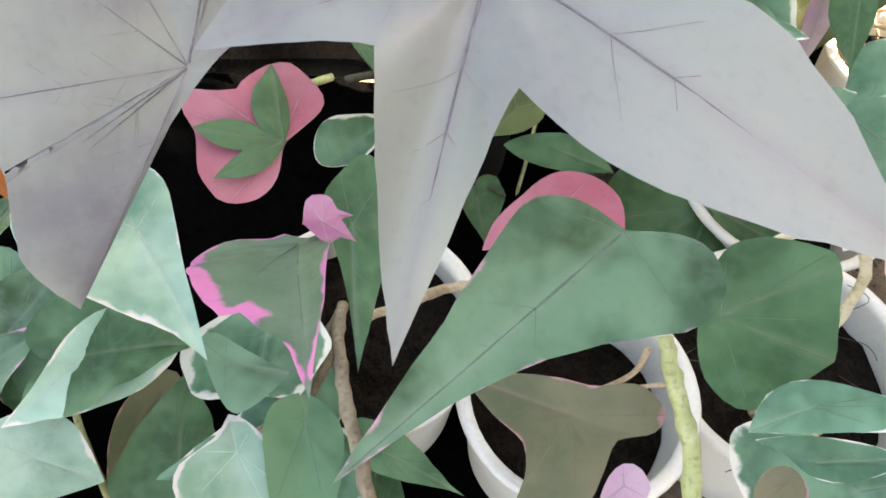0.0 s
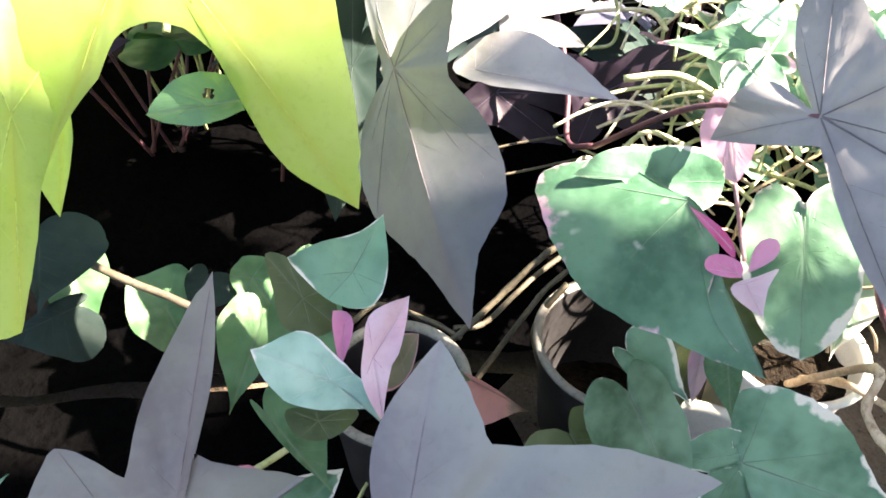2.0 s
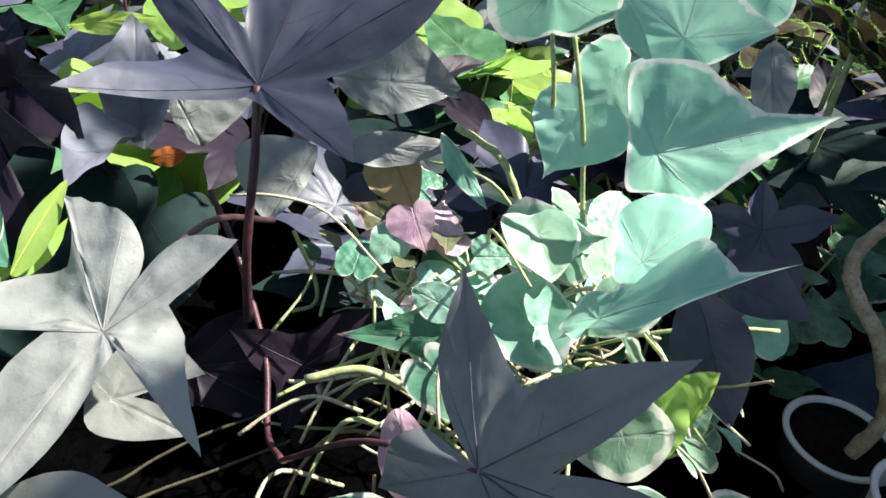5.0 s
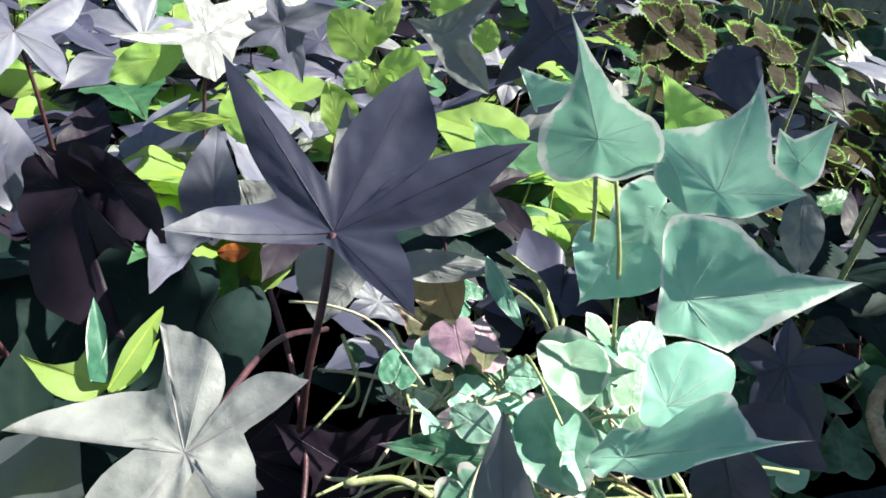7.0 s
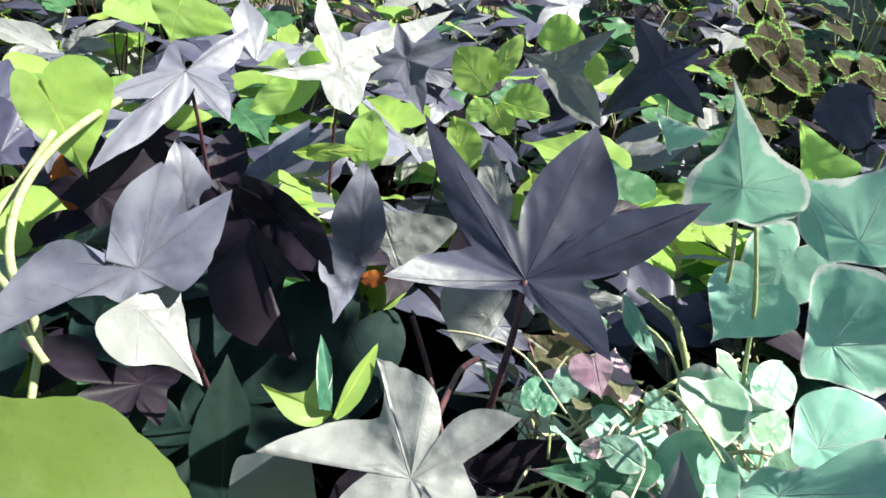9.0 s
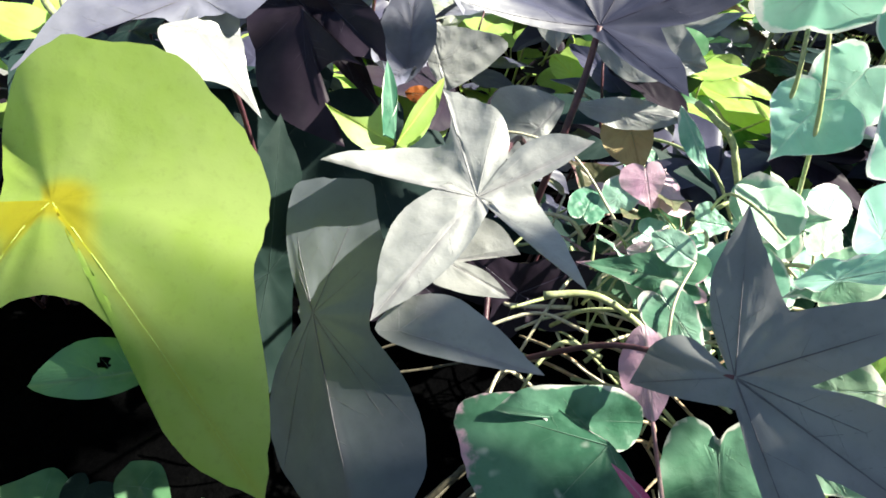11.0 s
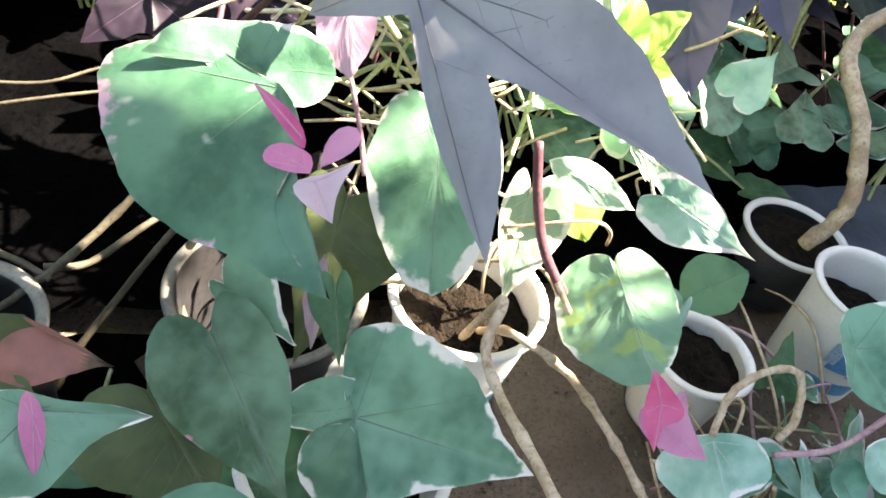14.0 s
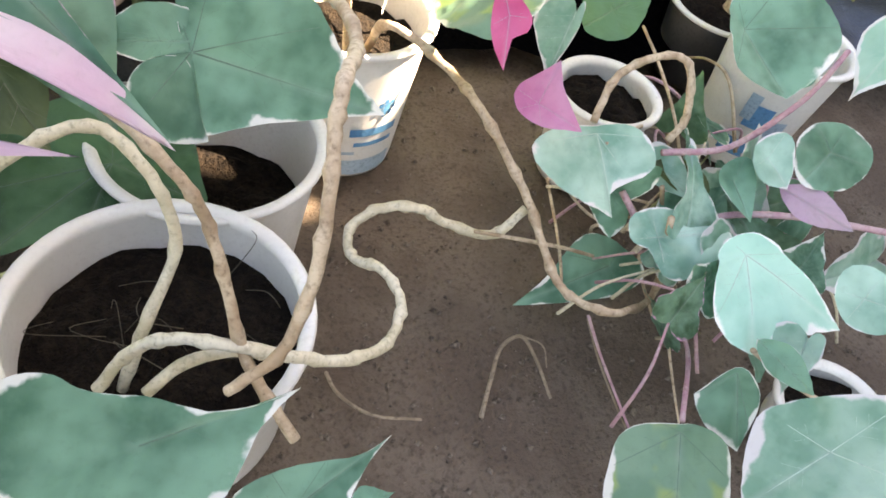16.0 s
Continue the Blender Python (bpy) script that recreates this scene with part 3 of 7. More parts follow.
def stem(plant, mat, ctrl, r0, r1, name="stem", knots=0.0, sides=8, per=6, label=""):
    base = plant.location
    ob = part(name, tube_mesh([Vector(c) - base for c in ctrl], r0, r1, sides, per, knots, len(ctrl)), MAT[mat], plant, label)
    return ob


def lathe_mesh(profile, sides=48):
    verts, faces = [], []
    for r, z in profile:
        for k in range(sides):
            a = math.tau * k / sides
            verts.append((r * math.cos(a), r * math.sin(a), z))
    for i in range(len(profile) - 1):
        for k in range(sides):
            a, b = i * sides + k, i * sides + (k + 1) % sides
            faces.append((a, b, b + sides, a + sides))
    me = bpy.data.meshes.new("pot")
    me.from_pydata(verts, [], faces)
    me.polygons.foreach_set("use_smooth", [True] * len(me.polygons))
    return me


def print_patch(cup, r, top, taper, mid, half, z0, z1, mat, name="print", cuts=8):
    """A printed field on a cup's wall, between two heights."""
    verts, faces = [], []
    for z in (z0, z1):
        q = r * (taper + (1 - taper) * z / top) + 0.0009
        for k in range(cuts + 1):
            a = math.radians(mid - half + 2 * half * k / cuts)
            verts.append((q * math.cos(a), q * math.sin(a), z))
    for k in range(cuts):
        faces.append((k, k + 1, cuts + 2 + k, cuts + 1 + k))
    me = bpy.data.meshes.new("print")
    me.from_pydata(verts, [], faces)
    return part(name, me, MAT[mat], cup)


def soil_mesh(r, rings=10, sides=40, seed=0):
    rnd = random.Random(seed)
    verts, faces = [(0, 0, 0)], []
    for i in range(1, rings + 1):
        for k in range(sides):
            a, q = math.tau * k / sides, r * i / rings
            p = Vector((q * math.cos(a), q * math.sin(a), 0))
            z = 0.006 * noise.noise(p * 60 + Vector((seed, 0, 0))) + 0.003 * noise.noise(p * 170) - 0.004 * (i / rings) ** 3 + rnd.uniform(-0.0006, 0.0006)
            verts.append((p.x, p.y, z))
    for k in range(sides):
        faces.append((0, 1 + k, 1 + (k + 1) % sides))
    for i in range(rings - 1):
        for k in range(sides):
            a, b = 1 + i * sides + k, 1 + i * sides + (k + 1) % sides
            faces.append((a, a + sides, b + sides, b))
    me = bpy.data.meshes.new("soil")
    me.from_pydata(verts, [], faces)
    me.polygons.foreach_set("use_smooth", [True] * len(me.polygons))
    return me


def pot(x, y, top, r, taper=0.74, label="", mat="cup", fill=0.86, group="cups in the plant bed", name="plastic_cup", rim=""):
    """A plastic cup with a rolled rim, a stepped wall, a floor and potting soil, standing on the ground."""
    ob = thing(name, (x, y, 0), label, "cup", group)
    h, t, b = top, 0.0012, r * taper
    wall = [(0.0, 0.0015), (b * 0.9, 0.0015), (b, 0.0), (b + 0.001, 0.004), (b + (r - b) * 0.45, h * 0.45), (b + (r - b) * 0.93, h * 0.93), (r - 0.0015, h - 0.004)]
    roll = [(r + 0.0016 + 0.0022 * math.sin(q), h - 0.0022 - 0.0022 * math.cos(q)) for q in (0, 0.8, 1.6, 2.4, 3.14)]
    inner = [(r - 0.003, h - 0.003), (b + (r - b) * 0.9 - t, h * 0.9), (b + (r - b) * 0.45 - t, h * 0.45), (b - t, 0.003), (0, 0.003)]
    part("wall", lathe_mesh(wall + [(r - 0.001, h - 0.002)] + inner), MAT[mat], ob)
    part("rim", lathe_mesh([(r - 0.0022, h - 0.0035)] + roll + [(r - 0.0026, h - 0.0014), (r - 0.0034, h - 0.0040)]), MAT[rim or mat], ob)
    zf = h * fill
    s = part("soil", soil_mesh(b + (r - b) * fill - t - 0.0005, seed=int(1000 * x) % 97), MAT["soil"], ob, "dark crumbly potting soil")
    s.location = (0, 0, zf)
    return ob


# ---- ground, pots and plants ----
def ground_mesh(size=40.0):
    """One sheet, fine and uneven in the bed, plain towards the horizon."""
    xs = [-size, -8, -3, -1.2] + [-0.6 + 0.02 * k for k in range(101)] + [2.2, 4, 8, size]
    ys = [-size, -8, -3, -1.2] + [-0.5 + 0.02 * k for k in range(126)] + [3, 5, 9, size]
    verts = []
    for y in ys:
        for x in xs:
            z = 0.010 * noise.noise(Vector((x * 4, y * 4, 0))) + 0.004 * noise.noise(Vector((x * 17, y * 17, 3))) + 0.002 * noise.noise(Vector((x * 60, y * 60, 7)))
            verts.append((x, y, z - 0.004))
    nx = len(xs)
    faces = [(j * nx + i, j * nx + i + 1, (j + 1) * nx + i + 1, (j + 1) * nx + i) for j in range(len(ys) - 1) for i in range(nx - 1)]
    me = bpy.data.meshes.new("ground")
    me.from_pydata(verts, [], faces)
    me.polygons.foreach_set("use_smooth", [True] * len(me.polygons))
    return me


ground = part("ground", ground_mesh(), MAT["ground"], None)
tagged(ground, "bare brown trodden earth with fine crumbs", "ground", kind="structure")

# three unseen walls, added east of the bed only to block the sun
wall = part("wall_east", wall_mesh(1.6, 1.8, -5.0, 0.17, 3.6), MAT["plaster"], None)
tagged(wall, "unseen tall plaster wall added to shade the front of the bed", "wall", kind="structure")
mid_blocker = part("wall_pier", wall_mesh(1.61, 1.79, 0.172, 0.55, 1.62), MAT["plaster"], None)
tagged(mid_blocker, "unseen plaster block added to shade the cups", "wall", kind="structure")
low_blocker = part("wall_garden", wall_mesh(1.62, 1.78, 0.552, 3.4, 0.55), MAT["plaster"], None)
tagged(low_blocker, "unseen low plaster wall added beside the bed to hold off sun", "wall", kind="structure")


def film_mesh(x0, x1, y0, y1, step=0.025):
    """A crumpled sheet that lies on the earth."""
    nx, ny = int((x1 - x0) / step), int((y1 - y0) / step)
    verts = []
    for j in range(ny + 1):
        for i in range(nx + 1):
            x, y = x0 + step * i, y0 + step * j + 0.03 * noise.noise(Vector((i * 0.15, 3.3, 0))) * (j == 0)
            x += 0.05 * abs(noise.noise(Vector((7.1, j * 0.31, 0)))) * (i == nx)
            verts.append((x, y, 0.022 + 0.012 * abs(noise.noise(Vector((x * 9, y * 9, 1)))) + 0.006 * noise.noise(Vector((x * 28, y * 28, 5)))))
    w = nx + 1
    me = bpy.data.meshes.new("film")
    me.from_pydata(verts, [], [(j * w + i, j * w + i + 1, (j + 1) * w + i + 1, (j + 1) * w + i) for j in range(ny) for i in range(nx)])
    me.polygons.foreach_set("use_smooth", [True] * len(me.polygons))
    return me


# two black sheets added over the earth in place of the plants' shade
film = part("plastic_sheet", film_mesh(-1.2, 1.56, 0.49, 2.8), MAT["shade_black"], None)
tagged(film, "black crumpled sheet added as deep shade under the plants", "plastic sheet")
film = part("plastic_sheet", film_mesh(-1.0, 0.09, -0.2, 0.485), MAT["shade_black"], None)
tagged(film, "black crumpled sheet added as deep shade under the plants", "plastic sheet")

purple_vine = thing("purple_sweet_potato_vine", (0.0, 0.30, 0.0), "dark purple sweet potato vine with large five-lobed leaves", "plant")
grey_vine = thing("purple_sweet_potato_vine", (0.06, 0.56, 0.0), "grey-purple sweet potato vine with narrow pale lobed leaves", "plant")
star_vine = thing("purple_sweet_potato_vine", (0.24, 0.53, 0.0), "purple sweet potato vine with dark star-shaped leaves on thin stalks", "plant")
lime_vine = thing("lime_sweet_potato_vine", (-0.13, 0.5, 0.0), "lime-green sweet potato vine with broad sunlit insect-eaten leaves", "plant")
pink_vine = thing("tricolor_sweet_potato_vine", (0.0, 0.26, 0.0), "green sweet potato vine with pink and cream leaf margins", "plant")
heart_vine = thing("tricolor_sweet_potato_vine", (0.22, 0.42, 0.0), "variegated sweet potato vine with heart-shaped leaves and magenta shoots", "plant")
teal_vine = thing("tricolor_sweet_potato_vine", (0.4, 0.57, 0.0), "pale green sweet potato vine with sunlit white-edged leaves", "plant")
tub_vine = thing("tricolor_sweet_potato_vine", (0.2, 0.24, 0.0), "green sweet potato vine with pink leaf edges in white tubs", "plant")
trailing_vine = thing("tricolor_sweet_potato_vine", (0.5, 0.28, 0.0), "trailing sweet potato vine with small pale green leaves on bare earth", "plant")

leaf(purple_vine, "grey", pose(-0.0008, 0.2207, 0.3095, 3.4, -14.9, 71.7),
     palm_mesh([("n", 63, 0.0047, 0, 0.25), ("t", 131, 0.0708, 0, -0.01), ("n", 154, 0.0358, 0, 0.03), ("t", -176, 0.0919, -0.045, 0.02), ("n", -153, 0.0314, 0, 0.14), ("t", -113, 0.1119, 0, 0.14), ("n", -76, 0.0310, 0, 0.05), ("t", -66, 0.0982, 0.027, 0.06), ("n", -28, 0.0414, 0, 0.06), ("t", 3, 0.0698, 0, 0.19)], seed=1, fold=0.14), "smooth grey-purple five-lobed leaf")
leaf(purple_vine, "grey", pose(-0.0877, 0.2396, 0.2545, 29.1, -41.3, 72.7),
     palm_mesh([("n", 26, 0.0409, 0, 0.05), ("r", 42, 0.0667, 0, 0), ("r", 67, 0.0541, 0, 0), ("t", 115, 0.0580, 0, 0), ("r", 140, 0.0635, 0, 0), ("n", 133, 0.0595, 0, 0), ("r", 144, 0.0664, 0, 0.13), ("t", 168, 0.0845, 0, 0), ("n", 174, 0.0184, 0, 0), ("n", -147, 0.0060, 0, -0.08), ("t", -48, 0.0618, 0, 0), ("n", -1, 0.0484, 0, 0.07), ("t", 1, 0.1161, 0, 0.07)], seed=2, fold=0.12), "grey-purple lobed leaf with small holes")
leaf(purple_vine, "slate", pose(0.0106, 0.4424, 0.3385, 45.5, 24.3, -72.1),
     palm_mesh([("r", 15, 0.0913, 0, 0), ("r", 22, 0.0798, 0, 0.06), ("n", 48, 0.0305, 0, 0), ("r", 108, 0.0446, 0, 0), ("r", 135, 0.0696, 0, 0), ("r", 170, 0.0680, 0, 0), ("r", 177, 0.0461, 0, 0), ("n", -84, 0.0076, 0, 0.1), ("r", -50, 0.0581, 0, 0), ("r", -37, 0.0760, 0, -0.05), ("t", -6, 0.1316, 0, -0.07)], seed=3, fold=0.1, keel=-0.2))
# the dark colour here stands for shade on the leaf
leaf(purple_vine, "deep", pose(-0.0148, 0.5386, 0.2835, -19.3, 51.7, -106.9),
     star_mesh([(0, 0.099, 0.0214, 0.012), (-173, 0.096, 0.0207, 0.008), (153, 0.035, 0.0094, 0.002), (-47, 0.042, 0.0113, 0.001)], sinus=0.3, fold=0.1, seed=4))
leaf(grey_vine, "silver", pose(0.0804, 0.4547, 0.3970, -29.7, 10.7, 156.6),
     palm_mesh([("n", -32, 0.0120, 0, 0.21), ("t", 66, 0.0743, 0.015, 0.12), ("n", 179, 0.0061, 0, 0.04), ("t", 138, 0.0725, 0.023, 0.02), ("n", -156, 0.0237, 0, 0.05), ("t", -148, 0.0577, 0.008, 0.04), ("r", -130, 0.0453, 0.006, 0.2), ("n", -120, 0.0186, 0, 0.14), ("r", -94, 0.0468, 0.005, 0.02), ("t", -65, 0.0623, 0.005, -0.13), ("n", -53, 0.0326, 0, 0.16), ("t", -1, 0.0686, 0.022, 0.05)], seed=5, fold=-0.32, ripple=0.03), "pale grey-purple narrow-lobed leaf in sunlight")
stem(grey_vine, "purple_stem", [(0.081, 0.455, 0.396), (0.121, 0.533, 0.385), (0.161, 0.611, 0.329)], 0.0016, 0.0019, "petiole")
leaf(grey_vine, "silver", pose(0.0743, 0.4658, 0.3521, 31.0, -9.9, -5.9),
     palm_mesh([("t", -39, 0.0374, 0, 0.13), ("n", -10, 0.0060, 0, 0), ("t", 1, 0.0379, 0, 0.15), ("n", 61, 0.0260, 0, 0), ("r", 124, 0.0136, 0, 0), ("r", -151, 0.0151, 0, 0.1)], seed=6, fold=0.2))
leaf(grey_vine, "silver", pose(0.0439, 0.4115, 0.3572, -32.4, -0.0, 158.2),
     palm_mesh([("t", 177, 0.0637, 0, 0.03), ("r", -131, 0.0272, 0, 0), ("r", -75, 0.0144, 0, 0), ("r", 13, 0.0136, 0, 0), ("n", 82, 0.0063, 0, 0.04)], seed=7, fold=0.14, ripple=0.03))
leaf(star_vine, "pewter", pose(0.2109, 0.4030, 0.3295, -28.0, -42.9, 74.1),
     palm_mesh([("n", -169, 0.0138, 0, 0.05), ("t", -155, 0.1187, 0.01, 0.1), ("n", -136, 0.0514, 0, -0.03), ("t", -121, 0.1401, -0.02, 0), ("r", -106, 0.0972, -0.014, 0.14), ("n", -90, 0.0300, 0, 0.04), ("t", -65, 0.1024, 0.02, 0.06), ("n", -33, 0.0387, 0, 0), ("t", 0, 0.0846, 0.009, 0), ("r", 17, 0.0528, 0.004, 0.09), ("n", 59, 0.0025, 0, 0), ("r", 50, 0.0287, -0.002, 0.17), ("t", 101, 0.0534, -0.012, 0.05)], seed=8, fold=0.16), "dark grey-purple star-shaped leaf")
stem(star_vine, "purple_stem", [(0.212, 0.404, 0.328), (0.176, 0.453, 0.302), (0.141, 0.503, 0.238)], 0.0016, 0.0019, "petiole")
stem(star_vine, "purple_stem", [(0.141, 0.503, 0.238), (0.138, 0.550, 0.208), (0.146, 0.600, 0.229), (0.140, 0.657, 0.271), (0.129, 0.694, 0.306)], 0.0020, 0.0022, "stem")
leaf(star_vine, "purple", pose(0.1514, 0.5314, 0.4518, -30.0, -29.3, 117.2),
     palm_mesh([("t", 0, 0.1066, 0.02, 0.08), ("n", 24, 0.0320, 0, 0.11), ("t", 64, 0.0725, 0.029, 0.02), ("n", 108, 0.0066, 0, 0), ("n", 157, 0.0096, 0, 0.04), ("t", -171, 0.0607, 0.021, 0.09), ("n", -123, 0.0275, 0, 0.11), ("t", -100, 0.1031, 0.02, 0.11), ("n", -73, 0.0259, 0, 0.32), ("t", -56, 0.0999, 0, 0.15), ("n", -24, 0.0230, 0, 0.02)], seed=9, fold=-0.07), "deep purple five-pointed leaf on a thin dark stalk")
stem(star_vine, "purple_stem", [(0.151, 0.531, 0.452), (0.146, 0.522, 0.423), (0.137, 0.514, 0.379), (0.134, 0.521, 0.332)], 0.0019, 0.0023, "petiole")
leaf(grey_vine, "lavender", pose(-0.0503, 0.5825, 0.4340, 26.4, 22.0, -61.3),
     palm_mesh([("n", -3, 0.0168, 0, 0), ("n", 28, 0.0204, 0, 0), ("r", 24, 0.0326, 0, 0.12), ("t", 101, 0.0654, 0, 0), ("r", 106, 0.0480, 0, 0), ("n", 116, 0.0315, 0, 0), ("r", 126, 0.0557, 0, 0), ("t", 144, 0.0678, 0, 0.14), ("r", -176, 0.0323, 0, 0), ("n", -123, 0.0149, 0, 0.29), ("r", -129, 0.0621, 0, 0), ("n", -118, 0.0677, 0, 0), ("t", -95, 0.1003, 0, -0.11), ("n", -71, 0.0203, 0, 0), ("r", -49, 0.0221, 0, 0)], seed=10, fold=0.25, ripple=0.03))
# sunlit lobe of the leaf above: a paler piece paints the sun on it
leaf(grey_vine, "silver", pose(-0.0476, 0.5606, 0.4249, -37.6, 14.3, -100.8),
     palm_mesh([("t", 59, 0.0540, 0, -0.07), ("r", 123, 0.0247, 0, 0), ("r", 161, 0.0314, 0, 0), ("n", 172, 0.0174, 0, 0), ("r", -90, 0.0069, 0, 0), ("r", -42, 0.0265, 0, 0), ("r", -29, 0.0334, 0, 0.24), ("r", 13, 0.0370, 0, -0.11)], seed=307, fold=0.1, ripple=0.03), "lobe of the lavender leaf, coloured pale for sunlight")
stem(grey_vine, "purple_stem", [(-0.050, 0.583, 0.433), (-0.028, 0.608, 0.340), (-0.006, 0.633, 0.186)], 0.0016, 0.0019, "petiole")
leaf(star_vine, "dark", pose(0.1700, 0.5893, 0.2200, 52.9, -27.4, 4.8),
     star_mesh([(0, 0.075, 0.0203, 0.004), (117, 0.056, 0.0151, 0.004), (-140, 0.049, 0.0133, 0.003), (-54, 0.057, 0.0153, 0.002)], sinus=0.3, fold=0.1, seed=11))
leaf(star_vine, "dark", pose(0.0982, 0.6377, 0.1935, -49.3, 31.2, -159.5),
     star_mesh([(0, 0.058, 0.0155, 0.004), (-178, 0.061, 0.0165, 0.003), (140, 0.106, 0.0287, 0.003), (104, 0.073, 0.0197, -0.001)], sinus=0.3, fold=0.25, seed=12))
leaf(star_vine, "purple", pose(0.3816, 0.4828, 0.3295, -55.6, 28.1, 146.6),
     blade_mesh("lance", 0.086, 0.0230, 0.0229, fold=0.25, droop=0.10, seed=13, ripple=0.03))
leaf(star_vine, "purple", pose(0.3925, 0.4892, 0.3340, -20.7, 70.4, -167.6),
     blade_mesh("lance", 0.062, 0.0241, 0.0138, fold=0.04, droop=0.10, seed=14, ripple=0.03))
leaf(star_vine, "purple", pose(0.5118, 0.5604, 0.2903, -56.4, -2.2, 126.2),
     star_mesh([(0, 0.046, 0.0123, 0.002), (90, 0.055, 0.0149, 0.002), (-146, 0.054, 0.0145, 0.002), (137, 0.062, 0.0166, 0.002), (-70, 0.040, 0.0108, 0.002)], sinus=0.3, fold=0.25, seed=15))
leaf(star_vine, "pewter", pose(0.5183, 0.6162, 0.4149, -59.4, 17.6, 139.2),
     blade_mesh("oval", 0.062, 0.0159, 0.0145, fold=0.00, droop=0.10, seed=16, ripple=0.03))
leaf(lime_vine, "big_lime", pose(-0.0855, 0.4272, 0.4090, -8.6, 7.8, 162.1),
     palm_mesh([("r", 11, 0.1000, -0.01, 0), ("r", 33, 0.1083, -0.06, 0), ("t", 61, 0.0946, -0.079, 0.03), ("n", 76, 0.0348, -0.02, 0), ("n", 125, 0.0350, -0.018, -0.01), ("n", 138, 0.0602, -0.04, 0.18), ("r", 134, 0.0870, -0.083, 0), ("t", 143, 0.1070, -0.087, 0), ("r", 149, 0.0992, -0.059, 0.05), ("n", 172, 0.0772, -0.016, 0), ("r", -163, 0.0771, -0.017, 0), ("r", -149, 0.0741, 0.01, 0), ("r", -127, 0.0624, 0.028, 0), ("r", -110, 0.0474, 0.044, 0), ("r", -90, 0.0408, 0.046, 0), ("r", -63, 0.0341, 0.036, 0), ("r", -42, 0.0414, 0.012, 0), ("n", 6, 0.0173, 0, 0)], seed=17, fold=0.02, ripple=0.02, keel=0.0), "large sunlit lime-green leaf with chewed edges")
leaf(lime_vine, "lime", pose(-0.1441, 0.3876, 0.3594, 0.0, 49.1, -53.1),
     palm_mesh([("r", 173, 0.0715, 0, 0), ("r", -84, 0.0510, 0, 0), ("r", -38, 0.0935, 0, 0), ("t", -26, 0.0869, 0, 0.02), ("r", -9, 0.0304, 0, 0), ("r", 46, 0.0167, 0, 0.04), ("r", 123, 0.0831, 0, 0)], seed=314, fold=0.12, ripple=0.04), "long pale lime leaf hanging in full sun")
stem(lime_vine, "green_stem", [(-0.118, 0.523, 0.319), (-0.113, 0.573, 0.360), (-0.113, 0.600, 0.382), (-0.129, 0.630, 0.415), (-0.128, 0.683, 0.437), (-0.115, 0.769, 0.439), (-0.074, 0.926, 0.427)], 0.0024, 0.0030, "petiole")
stem(lime_vine, "green_stem", [(-0.125, 0.741, 0.446), (-0.138, 0.709, 0.428), (-0.146, 0.658, 0.419), (-0.140, 0.632, 0.409), (-0.126, 0.610, 0.403), (-0.108, 0.575, 0.396), (-0.098, 0.561, 0.390)], 0.0026, 0.0022, "petiole")
leaf(lime_vine, "lime", pose(-0.1594, 0.4699, 0.3235, -52.2, -20.3, -164.5),
     blade_mesh("lance", 0.071, 0.0050, 0.0165, fold=-0.02, droop=0.10, seed=19, ripple=0.03))
leaf(lime_vine, "green", pose(-0.0494, 0.3912, 0.3591, -0.7, -41.3, 98.8),
     blade_mesh("oval", 0.044, 0.0077, 0.0147, fold=0.05, droop=0.10, seed=20, ripple=0.03, holes=[(0.1, 0.42, 0.05)]), "small dull green leaf with a hole")
leaf(lime_vine, "lime", pose(-0.1438, 0.7980, 0.4621, -62.9, 12.1, -157.6),
     blade_mesh("heart", 0.078, 0.0457, 0.0235, fold=0.03, droop=0.10, seed=21, ripple=0.03))
leaf(lime_vine, "lime", pose(-0.2083, 0.5624, 0.3127, 55.8, 29.5, 3.1),
     blade_mesh("heart", 0.093, 0.0191, 0.0065, fold=0.03, droop=0.10, seed=22, ripple=0.03))
leaf(lime_vine, "lime", pose(0.0710, 0.9823, 0.4088, -45.9, -58, 147.5),
     blade_mesh("oval", 0.080, 0.0207, 0.0193, fold=0.05, droop=0.10, seed=23, ripple=0.03))
leaf(lime_vine, "lime", pose(0.0407, 0.8994, 0.3591, 13.2, 66.1, -83.9),
     blade_mesh("lance", 0.071, 0.0079, 0.0108, fold=-0.01, droop=0.10, seed=24, ripple=0.03))
leaf(lime_vine, "lime", pose(-0.1015, 0.8700, 0.3847, 35.2, 66, -47.4),
     blade_mesh("oval", 0.073, 0.0215, 0.0051, fold=-0.01, droop=0.10, seed=25, ripple=0.03))
leaf(lime_vine, "lime", pose(-0.0700, 1.0608, 0.4636, -68.9, -19, -177.3),
     blade_mesh("heart", 0.048, 0.0569, 0.0279, fold=0.03, droop=0.10, seed=26, ripple=0.03))
leaf(lime_vine, "lime", pose(0.2459, 0.9358, 0.4111, 73.5, -41.5, 0.9),
     blade_mesh("oval", 0.057, 0.0215, 0.0299, fold=0.10, droop=0.10, seed=27, ripple=0.03))
leaf(lime_vine, "lime", pose(0.2484, 0.9388, 0.4223, 78.5, 25.8, -24.4),
     blade_mesh("oval", 0.057, 0.0133, 0.0132, fold=0.10, droop=0.10, seed=28, ripple=0.03))
leaf(lime_vine, "lime", pose(0.2548, 0.9210, 0.4074, -16.2, 70, -132),
     blade_mesh("oval", 0.054, 0.0259, 0.0112, fold=0.10, droop=0.10, seed=29, ripple=0.03))
